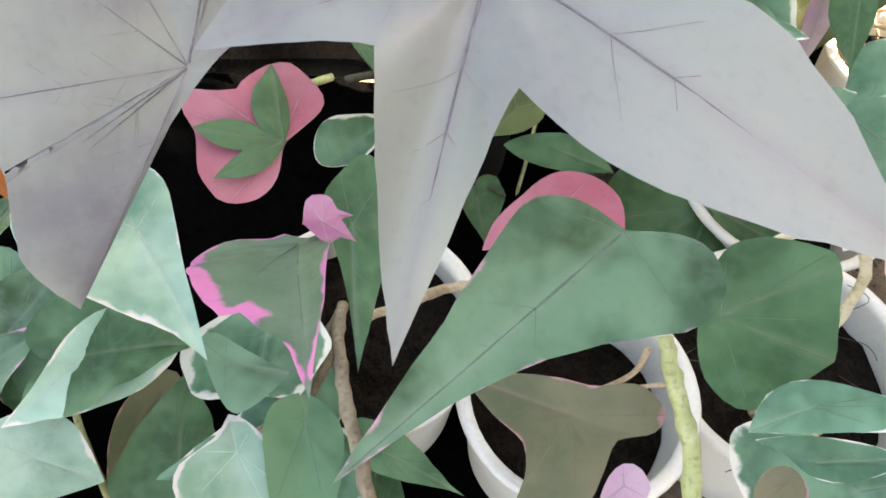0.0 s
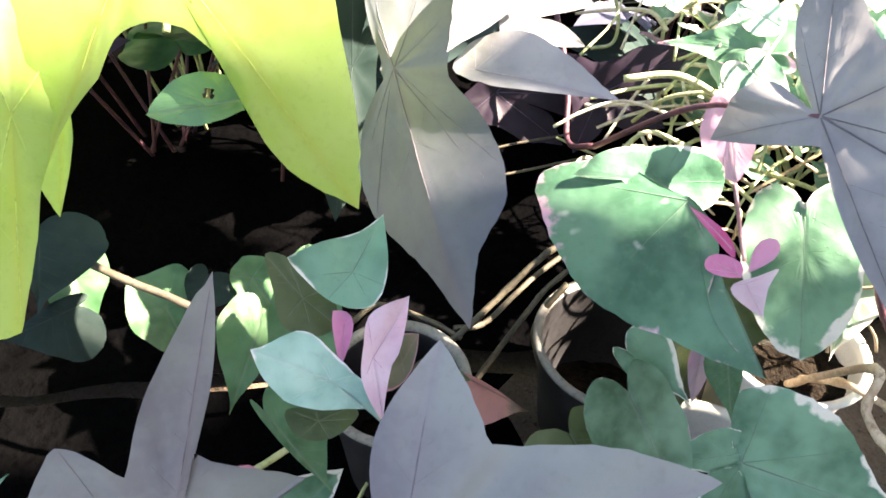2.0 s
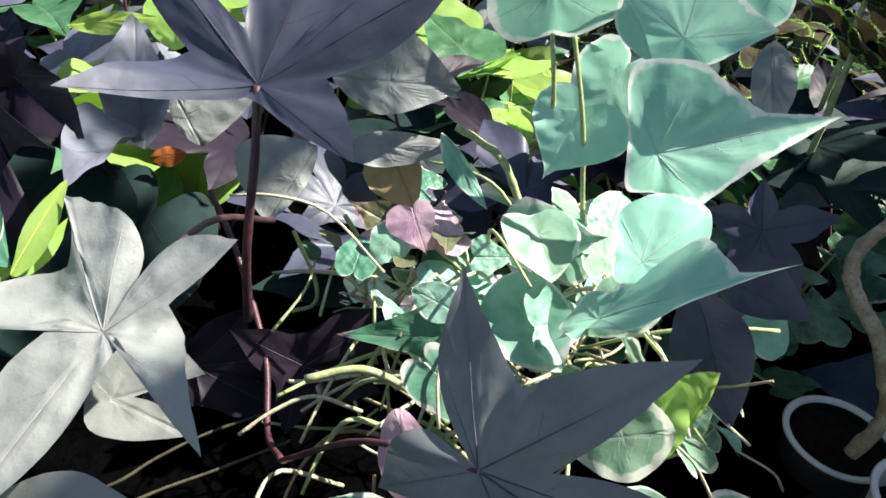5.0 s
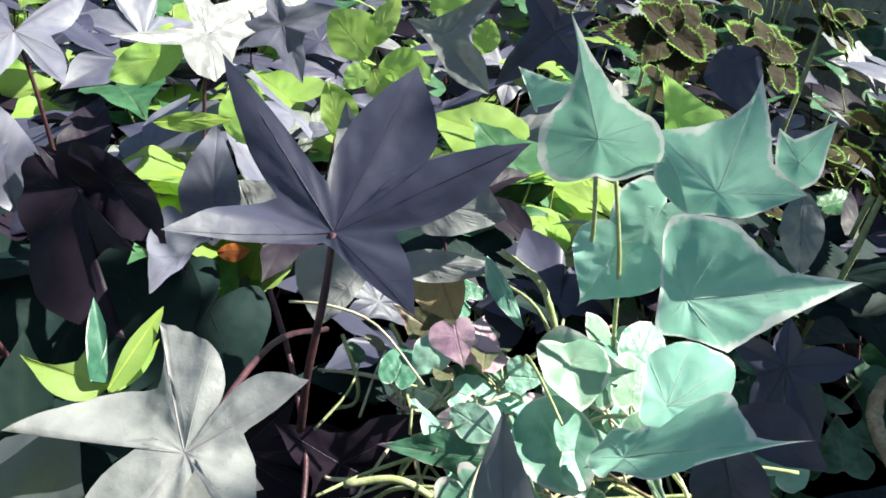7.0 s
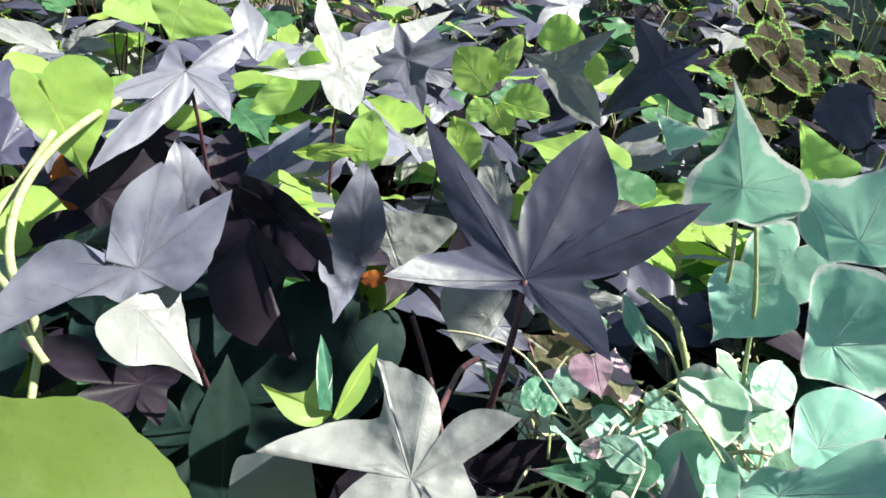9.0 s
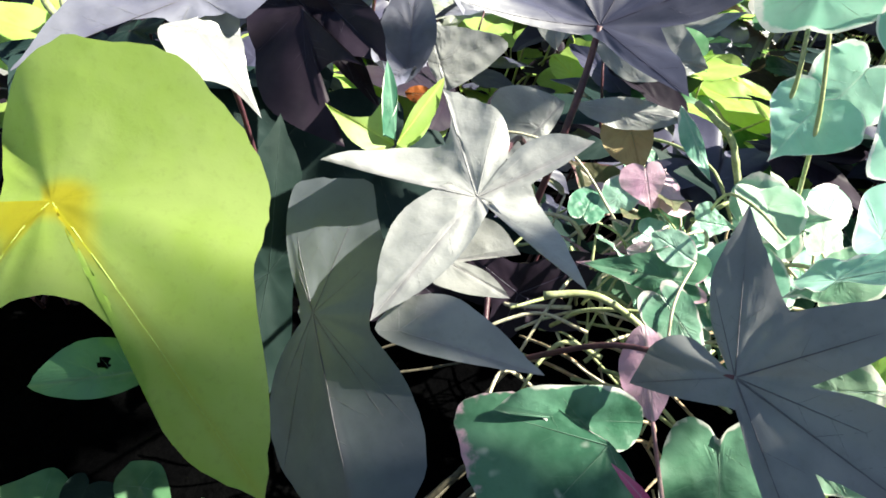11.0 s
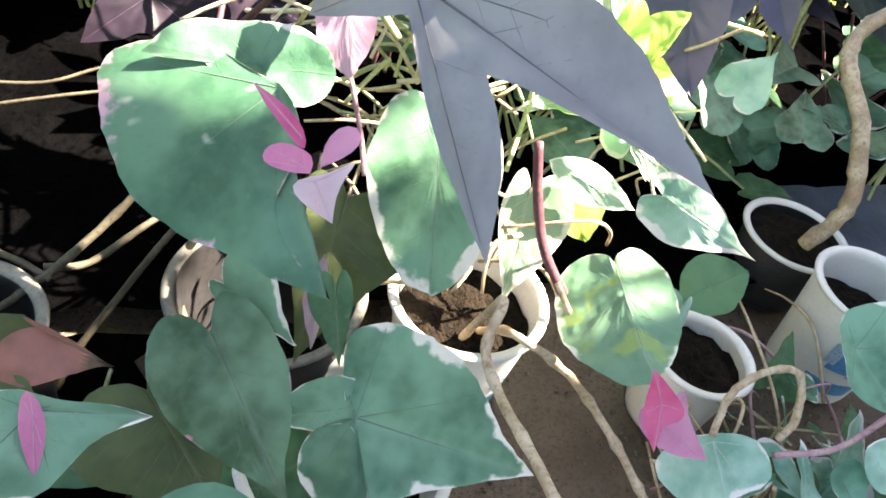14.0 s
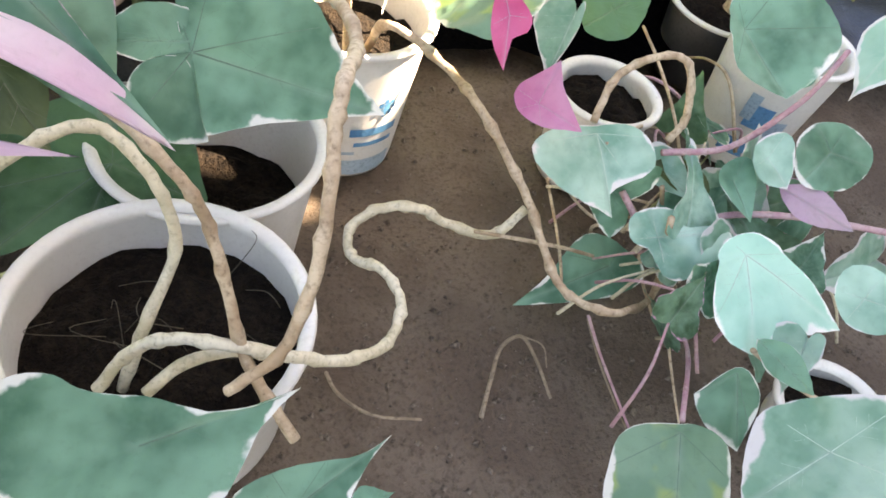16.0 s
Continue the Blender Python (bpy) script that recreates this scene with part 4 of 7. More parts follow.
leaf(lime_vine, "lime", pose(0.2493, 0.9214, 0.4041, -60.9, 29.9, 175.2),
     blade_mesh("oval", 0.035, 0.0159, 0.0153, fold=0.10, droop=0.10, seed=30, ripple=0.03))
leaf(lime_vine, "lime", pose(0.2464, 0.9231, 0.4065, -57.1, -43.3, 146),
     blade_mesh("oval", 0.033, 0.0102, 0.0139, fold=0.10, droop=0.10, seed=31, ripple=0.03))
leaf(lime_vine, "lime", pose(0.3578, 1.1104, 0.4202, 35.6, 74.9, -80.4),
     blade_mesh("oval", 0.061, 0.0341, 0.0139, fold=0.01, droop=0.10, seed=32, ripple=0.03))
leaf(lime_vine, "lime", pose(0.4026, 1.0280, 0.3899, 80.1, 7.5, -26.4),
     blade_mesh("oval", 0.041, 0.0173, 0.0172, fold=0.01, droop=0.10, seed=33, ripple=0.03))
leaf(lime_vine, "lime", pose(0.2117, 0.8752, 0.3488, 72.4, -15.6, -7.1),
     blade_mesh("oval", 0.057, 0.0128, 0.0234, fold=0.01, droop=0.10, seed=34, ripple=0.03))
leaf(lime_vine, "lime", pose(0.1237, 0.9609, 0.3086, 72.9, 3.6, -7.2),
     blade_mesh("oval", 0.068, 0.0277, 0.0207, fold=0.01, droop=0.10, seed=35, ripple=0.03))
leaf(lime_vine, "lime", pose(0.0481, 0.4935, 0.4010, 39.3, -34.5, 46.1),
     palm_mesh([("n", 7, 0.0052, 0, 0), ("r", -162, 0.0039, 0, 0), ("n", -44, 0.0081, 0, 0.09), ("t", 0, 0.0431, 0, 0.11)], seed=36, fold=0.3))
leaf(lime_vine, "white", pose(0.0481, 0.4975, 0.4010, 39.3, -34.5, 46.1),
     palm_mesh([("n", 72, 0.0130, 0, 0), ("r", 144, 0.0075, 0, 0), ("n", 64, 0.0086, 0, 0.17), ("t", 42, 0.0390, 0, 0.06)], seed=37, fold=0.3))
leaf(lime_vine, "lime", pose(0.0481, 0.4995, 0.3970, 39.3, -34.5, 46.1),
     palm_mesh([("n", 121, 0.0252, 0, 0.19), ("r", -163, 0.0037, 0, 0), ("n", 67, 0.0080, 0, 0), ("t", 50, 0.0228, 0, 0), ("n", 79, 0.0173, 0, -0.16), ("t", 98, 0.0378, 0, 0)], seed=38, fold=0.1))
leaf(lime_vine, "lime", pose(0.0481, 0.4995, 0.3950, 39.3, -34.5, 46.1),
     palm_mesh([("r", -123, 0.0024, 0, 0), ("r", -57, 0.0044, 0, 0.16), ("t", -10, 0.0299, 0, 0.1)], seed=39, fold=0.1))
leaf(grey_vine, "lavender", pose(-0.0490, 0.8619, 0.4515, 34.6, 4.8, 3.3),
     palm_mesh([("n", -62, 0.0166, 0, 0.09), ("t", -53, 0.0610, 0, 0), ("r", -30, 0.0437, 0, 0), ("n", -7, 0.0244, 0, 0.11), ("t", 45, 0.0737, 0, 0.08), ("n", -70, 0.0030, 0, 0), ("r", 102, 0.0263, 0, 0), ("r", 119, 0.0312, 0, 0), ("n", -173, 0.0227, 0, 0.11), ("t", -153, 0.0718, 0, 0), ("n", -123, 0.0398, 0, 0.1), ("t", -123, 0.1236, 0, 0.08)], seed=40, fold=-0.2, ripple=0.03))
stem(grey_vine, "purple_stem", [(-0.049, 0.863, 0.451), (-0.042, 0.861, 0.407), (-0.036, 0.859, 0.334)], 0.0016, 0.0019, "petiole")
# pale tone stands for full sun on a purple leaf
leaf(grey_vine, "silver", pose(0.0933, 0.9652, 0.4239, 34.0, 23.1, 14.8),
     palm_mesh([("n", -136, 0.0365, 0, 0), ("r", -120, 0.0518, 0, 0), ("t", -84, 0.0570, 0, 0), ("r", -51, 0.0389, 0, 0), ("n", 7, 0.0319, 0, 0.02), ("t", 44, 0.2499, 0, -0.01), ("n", 82, 0.0373, 0, 0), ("t", 102, 0.1058, 0, 0), ("r", 122, 0.0587, 0, 0), ("n", 172, 0.0128, 0, 0.02), ("t", -155, 0.0989, 0, 0.04)], seed=41, fold=-0.2, ripple=0.03), "purple lobed leaf, coloured pale for full sun")
stem(grey_vine, "purple_stem", [(0.093, 0.967, 0.423), (0.087, 0.960, 0.371), (0.080, 0.952, 0.285)], 0.0016, 0.0019, "petiole")
leaf(grey_vine, "purple", pose(0.4791, 1.0007, 0.4254, -67, 48.5, 168.3),
     star_mesh([(0, 0.093, 0.0180, 0.004), (163, 0.054, 0.0117, 0.002), (90, 0.081, 0.0176, 0.003), (-100, 0.071, 0.0153, 0.003)], sinus=0.3, fold=0.25, seed=42))
leaf(grey_vine, "silver", pose(0.3355, 0.9767, 0.4250, 69.5, -41.7, -8.6),
     star_mesh([(0, 0.077, 0.0116, 0.002), (-86, 0.083, 0.0216, 0.003), (119, 0.042, 0.0091, 0.002)], sinus=0.3, fold=0.25, seed=43))
leaf(grey_vine, "lavender", pose(0.1676, 0.9997, 0.4248, -72.3, 19.6, 177.3),
     star_mesh([(0, 0.064, 0.0138, 0.003), (180, 0.064, 0.0138, 0.003), (90, 0.063, 0.0135, 0.002), (-91, 0.042, 0.0091, 0.001)], sinus=0.3, fold=0.25, seed=44))
leaf(grey_vine, "lavender", pose(-0.0415, 0.7343, 0.3599, 69.7, -0.7, 10.2),
     blade_mesh("lance", 0.079, 0.0202, 0.0228, fold=0.30, droop=0.10, seed=45, ripple=0.03))
leaf(grey_vine, "dark", pose(-0.0205, 0.7408, 0.4084, -47.4, 33.9, -153),
     blade_mesh("lance", 0.112, 0.0140, 0.0095, fold=0.30, droop=0.10, seed=46, ripple=0.03))
leaf(grey_vine, "dark", pose(-0.0102, 0.7762, 0.3863, -47, 31.8, -155.4),
     blade_mesh("lance", 0.127, 0.0156, 0.0104, fold=0.30, droop=0.10, seed=47, ripple=0.03))
leaf(grey_vine, "lavender", pose(0.0901, 0.7481, 0.3314, 22.8, -4.8, 165.7),
     blade_mesh("lance", 0.157, 0.0110, 0.0248, fold=0.40, droop=0.10, seed=48, ripple=0.03))
leaf(grey_vine, "lavender", pose(0.0897, 0.7404, 0.3194, 66.9, 2.1, -5.3),
     blade_mesh("lance", 0.095, 0.0257, 0.0205, fold=0.30, droop=0.10, seed=49, ripple=0.03))
# two purple leaves in the dark tone, which puts their shade into the colour
leaf(grey_vine, "dark", pose(0.0031, 0.7199, 0.3845, 50.0, 14.3, -52.4),
     palm_mesh([("r", -147, 0.0430, 0, 0), ("r", -90, 0.0473, 0, 0.18), ("t", -26, 0.1144, 0, 0), ("r", -28, 0.0887, 0, 0), ("r", -36, 0.0562, 0, -0.17), ("t", 0, 0.0777, 0, 0.01), ("n", -180, 0.0537, 0, 0)], seed=305, fold=0.3, ripple=0.04), "purple folded leaf, coloured dark for its shade")
leaf(grey_vine, "dark", pose(0.0231, 0.7256, 0.3877, 49.3, 13.5, -57.6),
     palm_mesh([("r", -149, 0.0399, 0, 0), ("r", -51, 0.0235, 0, 0.15), ("t", 0, 0.0748, 0, 0.12), ("r", 29, 0.0386, 0, 0.07), ("n", -180, 0.0510, 0, 0)], seed=306, fold=0.35, ripple=0.04), "purple folded leaf, coloured dark for its shade")
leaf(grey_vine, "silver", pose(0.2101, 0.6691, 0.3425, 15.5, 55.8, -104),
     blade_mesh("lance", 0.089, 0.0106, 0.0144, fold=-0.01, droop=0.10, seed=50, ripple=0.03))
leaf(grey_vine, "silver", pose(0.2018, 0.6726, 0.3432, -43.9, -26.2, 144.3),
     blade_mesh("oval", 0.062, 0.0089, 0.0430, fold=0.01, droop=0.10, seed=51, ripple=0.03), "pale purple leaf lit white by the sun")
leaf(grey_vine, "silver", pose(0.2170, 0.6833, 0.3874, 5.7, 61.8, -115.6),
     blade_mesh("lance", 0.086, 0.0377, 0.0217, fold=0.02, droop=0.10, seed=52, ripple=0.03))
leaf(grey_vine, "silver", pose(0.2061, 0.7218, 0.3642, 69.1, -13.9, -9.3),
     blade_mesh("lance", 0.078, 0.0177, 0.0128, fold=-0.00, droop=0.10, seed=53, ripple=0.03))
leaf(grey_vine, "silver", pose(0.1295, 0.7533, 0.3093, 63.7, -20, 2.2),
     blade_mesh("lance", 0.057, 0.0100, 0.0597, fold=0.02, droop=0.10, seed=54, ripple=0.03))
leaf(grey_vine, "dry", pose(0.2464, 0.6646, 0.3514, -53.1, 24.8, 170),
     blade_mesh("oval", 0.055, 0.0162, 0.0238, fold=0.02, droop=0.10, seed=55, ripple=0.03), "curled tan dying leaf")
leaf(star_vine, "purple", pose(0.6618, 0.8704, 0.4442, -60.3, -49.5, 118.1),
     blade_mesh("oval", 0.061, 0.0542, 0.0215, fold=0.02, droop=0.10, seed=56, ripple=0.03))
leaf(pink_vine, "pink", pose(0.0523, 0.2091, 0.2165, -21.5, -12.9, 131.2),
     palm_mesh([("t", 91, 0.1305, 0, -0.09), ("r", 170, 0.0409, 0, 0.16), ("r", -142, 0.0299, 0, 0.1), ("n", 175, 0.0007, 0, 0.14), ("r", 31, 0.0357, 0, -0.01)], seed=57, fold=0.1), "long green heart leaf with a thin pink margin")
leaf(pink_vine, "rosy", pose(0.0424, 0.2467, 0.1805, 30.8, -7.4, -4.4),
     palm_mesh([("n", -25, 0.0269, 0, 0.21), ("r", 46, 0.0160, 0, 0.2), ("r", 169, 0.0174, 0, 0.1), ("n", -148, 0.0400, 0, -0.04)], seed=58, fold=0.06))
leaf(pink_vine, "pink_rim", pose(-0.0538, 0.1974, 0.2262, 35.5, 5.4, -165.1),
     palm_mesh([("t", 92, 0.0882, 0, 0.02), ("r", 142, 0.0142, 0, 0), ("n", -98, 0.0062, 0, 0.13), ("r", 10, 0.0294, 0, 0.08), ("r", 73, 0.0568, 0, 0), ("n", 76, 0.0499, 0, 0.06), ("n", 89, 0.0675, 0, 0)], seed=59, fold=0.2))
leaf(pink_vine, "hotpink", pose(-0.0469, 0.2043, 0.2265, 35.5, 5.4, -165.1),
     palm_mesh([("n", 46, 0.0085, 0, 0), ("r", 94, 0.0277, 0, 0), ("n", 104, 0.0206, 0, 0), ("t", 109, 0.0296, 0, 0), ("n", 125, 0.0103, 0, 0), ("t", 149, 0.0118, 0, 0), ("n", 178, 0.0057, 0, 0), ("r", -96, 0.0224, 0, 0), ("r", -78, 0.0255, 0, 0)], seed=60, fold=0.2), "bright pink spiky young leaf")
leaf(pink_vine, "rosy", pose(-0.0798, 0.2885, 0.1634, 20.0, 14.6, 3.1),
     palm_mesh([("n", 136, 0.0299, 0, 0), ("r", 151, 0.0381, 0, 0.5), ("r", 169, 0.0477, 0, -0.23), ("r", -165, 0.0370, 0, 0.16), ("r", -122, 0.0380, 0, 0.16), ("r", -86, 0.0173, 0, 0), ("n", -62, 0.0020, 0, 0), ("n", 35, 0.0031, 0, 0), ("r", 48, 0.0292, 0, 0.32), ("r", 76, 0.0331, 0, 0.43), ("r", 106, 0.0385, 0, 0.16)], seed=62, fold=0.1))
leaf(pink_vine, "green", pose(-0.0781, 0.2873, 0.1669, 20.0, 14.6, 3.1),
     palm_mesh([("t", 104, 0.0365, 0, 0.26), ("n", 162, 0.0084, 0, 0.18), ("t", -180, 0.0387, 0, 0.18), ("n", -158, 0.0154, 0, 0.08), ("t", -141, 0.0351, 0, 0.2), ("n", -89, 0.0034, 0, 0.14)], seed=63, fold=0.05), "dark green centre of a rosy leaf")
leaf(pink_vine, "mint", pose(-0.1229, 0.2271, 0.1854, -14.3, -11.1, -151.2),
     palm_mesh([("t", 98, 0.0585, 0, -0.02), ("r", -138, 0.0230, 0, 0.31), ("r", -38, 0.0370, 0, 0.25), ("r", -4, 0.0393, 0, 0.08), ("n", 48, 0.0341, 0, 0.01), ("n", 90, 0.0446, 0, 0)], seed=64, fold=0.1), "blue-green leaf with a cream margin")
leaf(pink_vine, "mint", pose(-0.1405, 0.1990, 0.1453, 10.7, -32.2, 130.8),
     palm_mesh([("r", -151, 0.0267, 0, 0.36), ("r", -106, 0.0224, 0, 0.27), ("r", 55, 0.0160, 0, -0.03), ("t", 99, 0.0473, 0, 0.09)], seed=65, fold=0.1))
leaf(pink_vine, "white", pose(-0.1904, 0.2153, 0.1310, 13.4, -38.6, 131.1),
     palm_mesh([("r", 5, 0.0335, 0, 0), ("r", 117, 0.0315, 0, 0), ("r", 156, 0.0294, 0, 0.04), ("r", -125, 0.0314, 0, -0.04), ("r", -32, 0.0319, 0, 0)], seed=66, fold=0.08))
leaf(pink_vine, "mint", pose(-0.1682, 0.1584, 0.1194, 10.7, -30, 143.8),
     palm_mesh([("t", -159, 0.0288, 0, 0.03), ("r", -80, 0.0197, 0, 0.15), ("r", 19, 0.0239, 0, 0), ("r", 75, 0.0250, 0, 0.11)], seed=67, fold=0.08))
leaf(pink_vine, "rust", pose(-0.1617, 0.2339, 0.2056, -27.9, 18.2, -102.0),
     palm_mesh([("r", -81, 0.0103, 0, 0), ("r", -4, 0.0089, 0, 0), ("t", 28, 0.0099, 0, 0), ("r", 126, 0.0077, 0, 0.37), ("r", -149, 0.0077, 0, 0)], seed=302, fold=0.1, ripple=0.02))
leaf(pink_vine, "mint", pose(-0.0823, 0.1553, 0.1420, 2.3, -20.1, 144.8),
     palm_mesh([("r", 39, 0.0180, 0, 0.25), ("r", 89, 0.0278, 0, 0), ("r", 159, 0.0278, 0, 0), ("r", -179, 0.0199, 0, 0.17), ("r", -77, 0.0104, 0, 0.27), ("t", -34, 0.0145, 0, -0.24)], seed=68, fold=0.1))
leaf(pink_vine, "pink", pose(-0.0888, 0.1860, 0.1553, -15.6, 15.9, -111.2),
     palm_mesh([("t", 102, 0.0246, 0, -0.01), ("r", -155, 0.0086, 0, 0.31), ("r", -109, 0.0161, 0, 0.02), ("r", 22, 0.0169, 0, 0), ("n", 36, 0.0213, 0, 0.06)], seed=69, fold=0.1))
leaf(pink_vine, "dull", pose(-0.1523, 0.2022, 0.0585, -6.3, -24.7, 166.3),
     palm_mesh([("r", -121, 0.0236, 0, 0.41), ("r", -33, 0.0104, 0, 0.12), ("t", 88, 0.0385, 0, 0.12)], seed=70, fold=0.12))
leaf(pink_vine, "green", pose(-0.0586, 0.1691, 0.1414, -11.1, -8.6, -177.7),
     palm_mesh([("r", 75, 0.0380, 0, 0), ("r", 106, 0.0402, 0, 0.04), ("r", 148, 0.0191, 0, 0.17), ("t", -86, 0.0102, 0, 0.24), ("r", 9, 0.0166, 0, 0)], seed=71, fold=0.06))
leaf(pink_vine, "green", pose(-0.0380, 0.1675, 0.1196, -1.4, 13.8, -117.2),
     blade_mesh("heart", 0.0480, 0.0106, 0.0083, fold=0.00, droop=0.10, seed=72, ripple=0.03))
leaf(pink_vine, "green", pose(-0.0442, 0.2392, 0.1713, 30.8, -7.4, -4.4),
     palm_mesh([("n", -76, 0.0397, 0, 0.06), ("r", 56, 0.0280, 0, 0.4), ("r", 103, 0.0236, 0, 0.22), ("r", -134, 0.0098, 0, -0.03), ("t", -86, 0.0593, 0, 0)], seed=73, fold=0.15))
leaf(pink_vine, "white", pose(-0.0667, 0.3287, 0.1038, 44.6, 16.8, -10.9),
     palm_mesh([("t", 57, 0.0417, 0, 0.06), ("r", 120, 0.0234, 0, 0.14), ("r", -134, 0.0087, 0, 0.14), ("n", 40, 0.0288, 0, 0)], seed=74, fold=0.1))
leaf(pink_vine, "dull", pose(0.0455, 0.1727, 0.1397, -18.6, 8.9, 166.8),
     palm_mesh([("n", 39, 0.0206, 0, -0.15), ("r", 65, 0.0434, 0, 0), ("r", 104, 0.0389, 0, 0.02), ("n", 163, 0.0190, 0, 0), ("r", 177, 0.0338, 0, 0), ("r", -170, 0.0383, 0, 0.27), ("r", -129, 0.0151, 0, 0.06), ("t", -10, 0.0471, 0, 0.05)], seed=75, fold=0.08), "dull reddish-green lobed leaf")
leaf(pink_vine, "lilac", pose(0.0651, 0.1471, 0.1337, -12.5, -4.6, 121.6),
     palm_mesh([("r", 92, 0.0149, 0, 0), ("r", -152, 0.0122, 0, 0.24), ("r", -31, 0.0109, 0, 0.04)], seed=76, fold=0.2))
leaf(pink_vine, "green", pose(0.0907, 0.1916, 0.1904, -29.9, 14.5, 152.2),
     palm_mesh([("r", 62, 0.0115, 0, 0.2), ("r", 122, 0.0359, 0, 0), ("t", 174, 0.0370, 0, 0), ("r", -165, 0.0371, 0, 0), ("t", -138, 0.0424, 0, 0), ("r", -131, 0.0436, 0, 0.08), ("r", -80, 0.0265, 0, 0.08)], seed=77, fold=0.06), "plain mid-green leaf with a toothed edge")
leaf(pink_vine, "white", pose(0.1038, 0.1519, 0.2090, 31.7, 24.8, -102.3),
     palm_mesh([("n", -12, 0.0091, 0, -0.03), ("r", 83, 0.0233, 0, 0), ("r", 103, 0.0283, 0, 0), ("r", 113, 0.0181, 0, 0.06), ("r", -136, 0.0104, 0, 0.13), ("t", -55, 0.0210, 0, 0)], seed=78, fold=0.12, ripple=0.03))
leaf(pink_vine, "white", pose(0.1084, 0.1882, 0.2762, 16.8, -19.0, -6.9),
     palm_mesh([("t", -135, 0.0277, 0, 0), ("r", -114, 0.0202, 0, 0), ("r", -75, 0.0167, 0, 0.22), ("r", 0, 0.0164, 0, 0), ("r", 44, 0.0181, 0, 0.14), ("r", 117, 0.0227, 0, 0), ("r", 133, 0.0245, 0, 0.02)], seed=315, fold=0.1, ripple=0.03))
leaf(pink_vine, "white", pose(0.1070, 0.1385, 0.1970, 31.7, 24.8, -102.3),
     palm_mesh([("r", -96, 0.0091, 0, 0), ("r", -59, 0.0062, 0, 0), ("r", 36, 0.0074, 0, 0.06), ("t", 107, 0.0253, 0, 0), ("r", 120, 0.0182, 0, 0.06), ("n", -96, 0.0202, 0, 0)], seed=303, fold=0.12, ripple=0.03))
leaf(pink_vine, "dull", pose(0.1027, 0.1367, 0.1853, 31.7, 24.8, -102.3),
     palm_mesh([("r", 51, 0.0106, 0, 0), ("r", 102, 0.0058, 0, 0), ("r", -166, 0.0062, 0, 0), ("r", -77, 0.0099, 0, 0), ("t", -37, 0.0150, 0, 0)], seed=304, fold=0.1))
leaf(pink_vine, "green", pose(0.0557, 0.3320, 0.1162, 4.7, 41.5, -107.0),
     palm_mesh([("t", 82, 0.0355, 0, 0.14), ("r", 175, 0.0087, 0, 0.08), ("n", -80, 0.0298, 0, 0.1)], seed=79, fold=0.08))
leaf(pink_vine, "olive", pose(0.0348, 0.3490, 0.1292, 30.8, -7.4, -4.4),
     palm_mesh([("t", -134, 0.0224, 0, 0.23), ("r", 11, 0.0185, 0, 0.54), ("r", 108, 0.0154, 0, 0.12)], seed=80, fold=0.08))
leaf(pink_vine, "green", pose(0.0153, 0.3337, 0.0781, -28.5, 11.1, -173.1),
     blade_mesh("heart", 0.037, 0.0167, 0.0096, fold=0.01, droop=0.10, seed=81, ripple=0.03))
leaf(pink_vine, "lilac", pose(0.1848, 0.3804, 0.1978, -48.2, 9.3, 151.6),
     blade_mesh("lance", 0.048, 0.0071, 0.0061, fold=-0.01, droop=0.10, seed=82, ripple=0.03))
leaf(pink_vine, "white", pose(0.1371, 0.3733, 0.1880, -18.5, 50.1, -152.7),
     blade_mesh("heart", 0.045, 0.0238, 0.0100, fold=0.02, droop=0.10, seed=83, ripple=0.03))
leaf(pink_vine, "green", pose(0.1861, 0.3555, 0.2046, -45.7, 21.1, 158),
     blade_mesh("heart", 0.039, 0.0077, 0.0124, fold=0.01, droop=0.10, seed=84, ripple=0.03))
leaf(pink_vine, "white", pose(-0.1908, 0.2649, 0.2331, -27.9, 18.2, -102),
     blade_mesh("heart", 0.037, 0.0098, 0.0206, fold=0.02, droop=0.10, seed=85, ripple=0.03))
leaf(pink_vine, "white", pose(-0.0138, 0.3350, 0.3124, 31.8, 2.7, -1.0),
     palm_mesh([("n", 77, 0.0164, 0, 0.04), ("n", 169, 0.0275, 0, 0), ("r", -173, 0.0202, 0, 0), ("r", -132, 0.0157, 0, 0), ("n", -96, 0.0151, 0, 0), ("r", -63, 0.0184, 0, 0), ("r", -26, 0.0151, 0, 0.04), ("t", 62, 0.0273, 0, 0)], seed=87, fold=0.14, ripple=0.03), "pale green leaf with jagged white flecks")
leaf(pink_vine, "mint", pose(-0.0237, 0.2972, 0.2917, 21.4, 3.5, -1.4),
     palm_mesh([("r", 176, 0.0269, 0, 0), ("r", -155, 0.0204, 0, 0.08), ("n", -37, 0.0172, 0, 0), ("t", -41, 0.0252, 0, 0), ("n", -11, 0.0161, 0, 0), ("r", 13, 0.0093, 0, 0), ("r", 106, 0.0168, 0, 0), ("r", 123, 0.0258, 0, -0.08), ("t", 158, 0.0348, 0, 0)], seed=88, fold=0.2, ripple=0.05), "pale leaf with a broad white margin")
leaf(pink_vine, "pale_pink", pose(-0.0069, 0.3008, 0.3001, 32.1, 17.2, 7.8),
     palm_mesh([("t", 58, 0.0289, 0, 0), ("n", 74, 0.0222, 0, 0), ("r", 100, 0.0177, 0, 0.02), ("r", -114, 0.0133, 0, 0), ("t", -83, 0.0249, 0, 0), ("r", -51, 0.0080, 0, 0.06)], seed=89, fold=0.3, ripple=0.05), "white and pink curled young leaf")
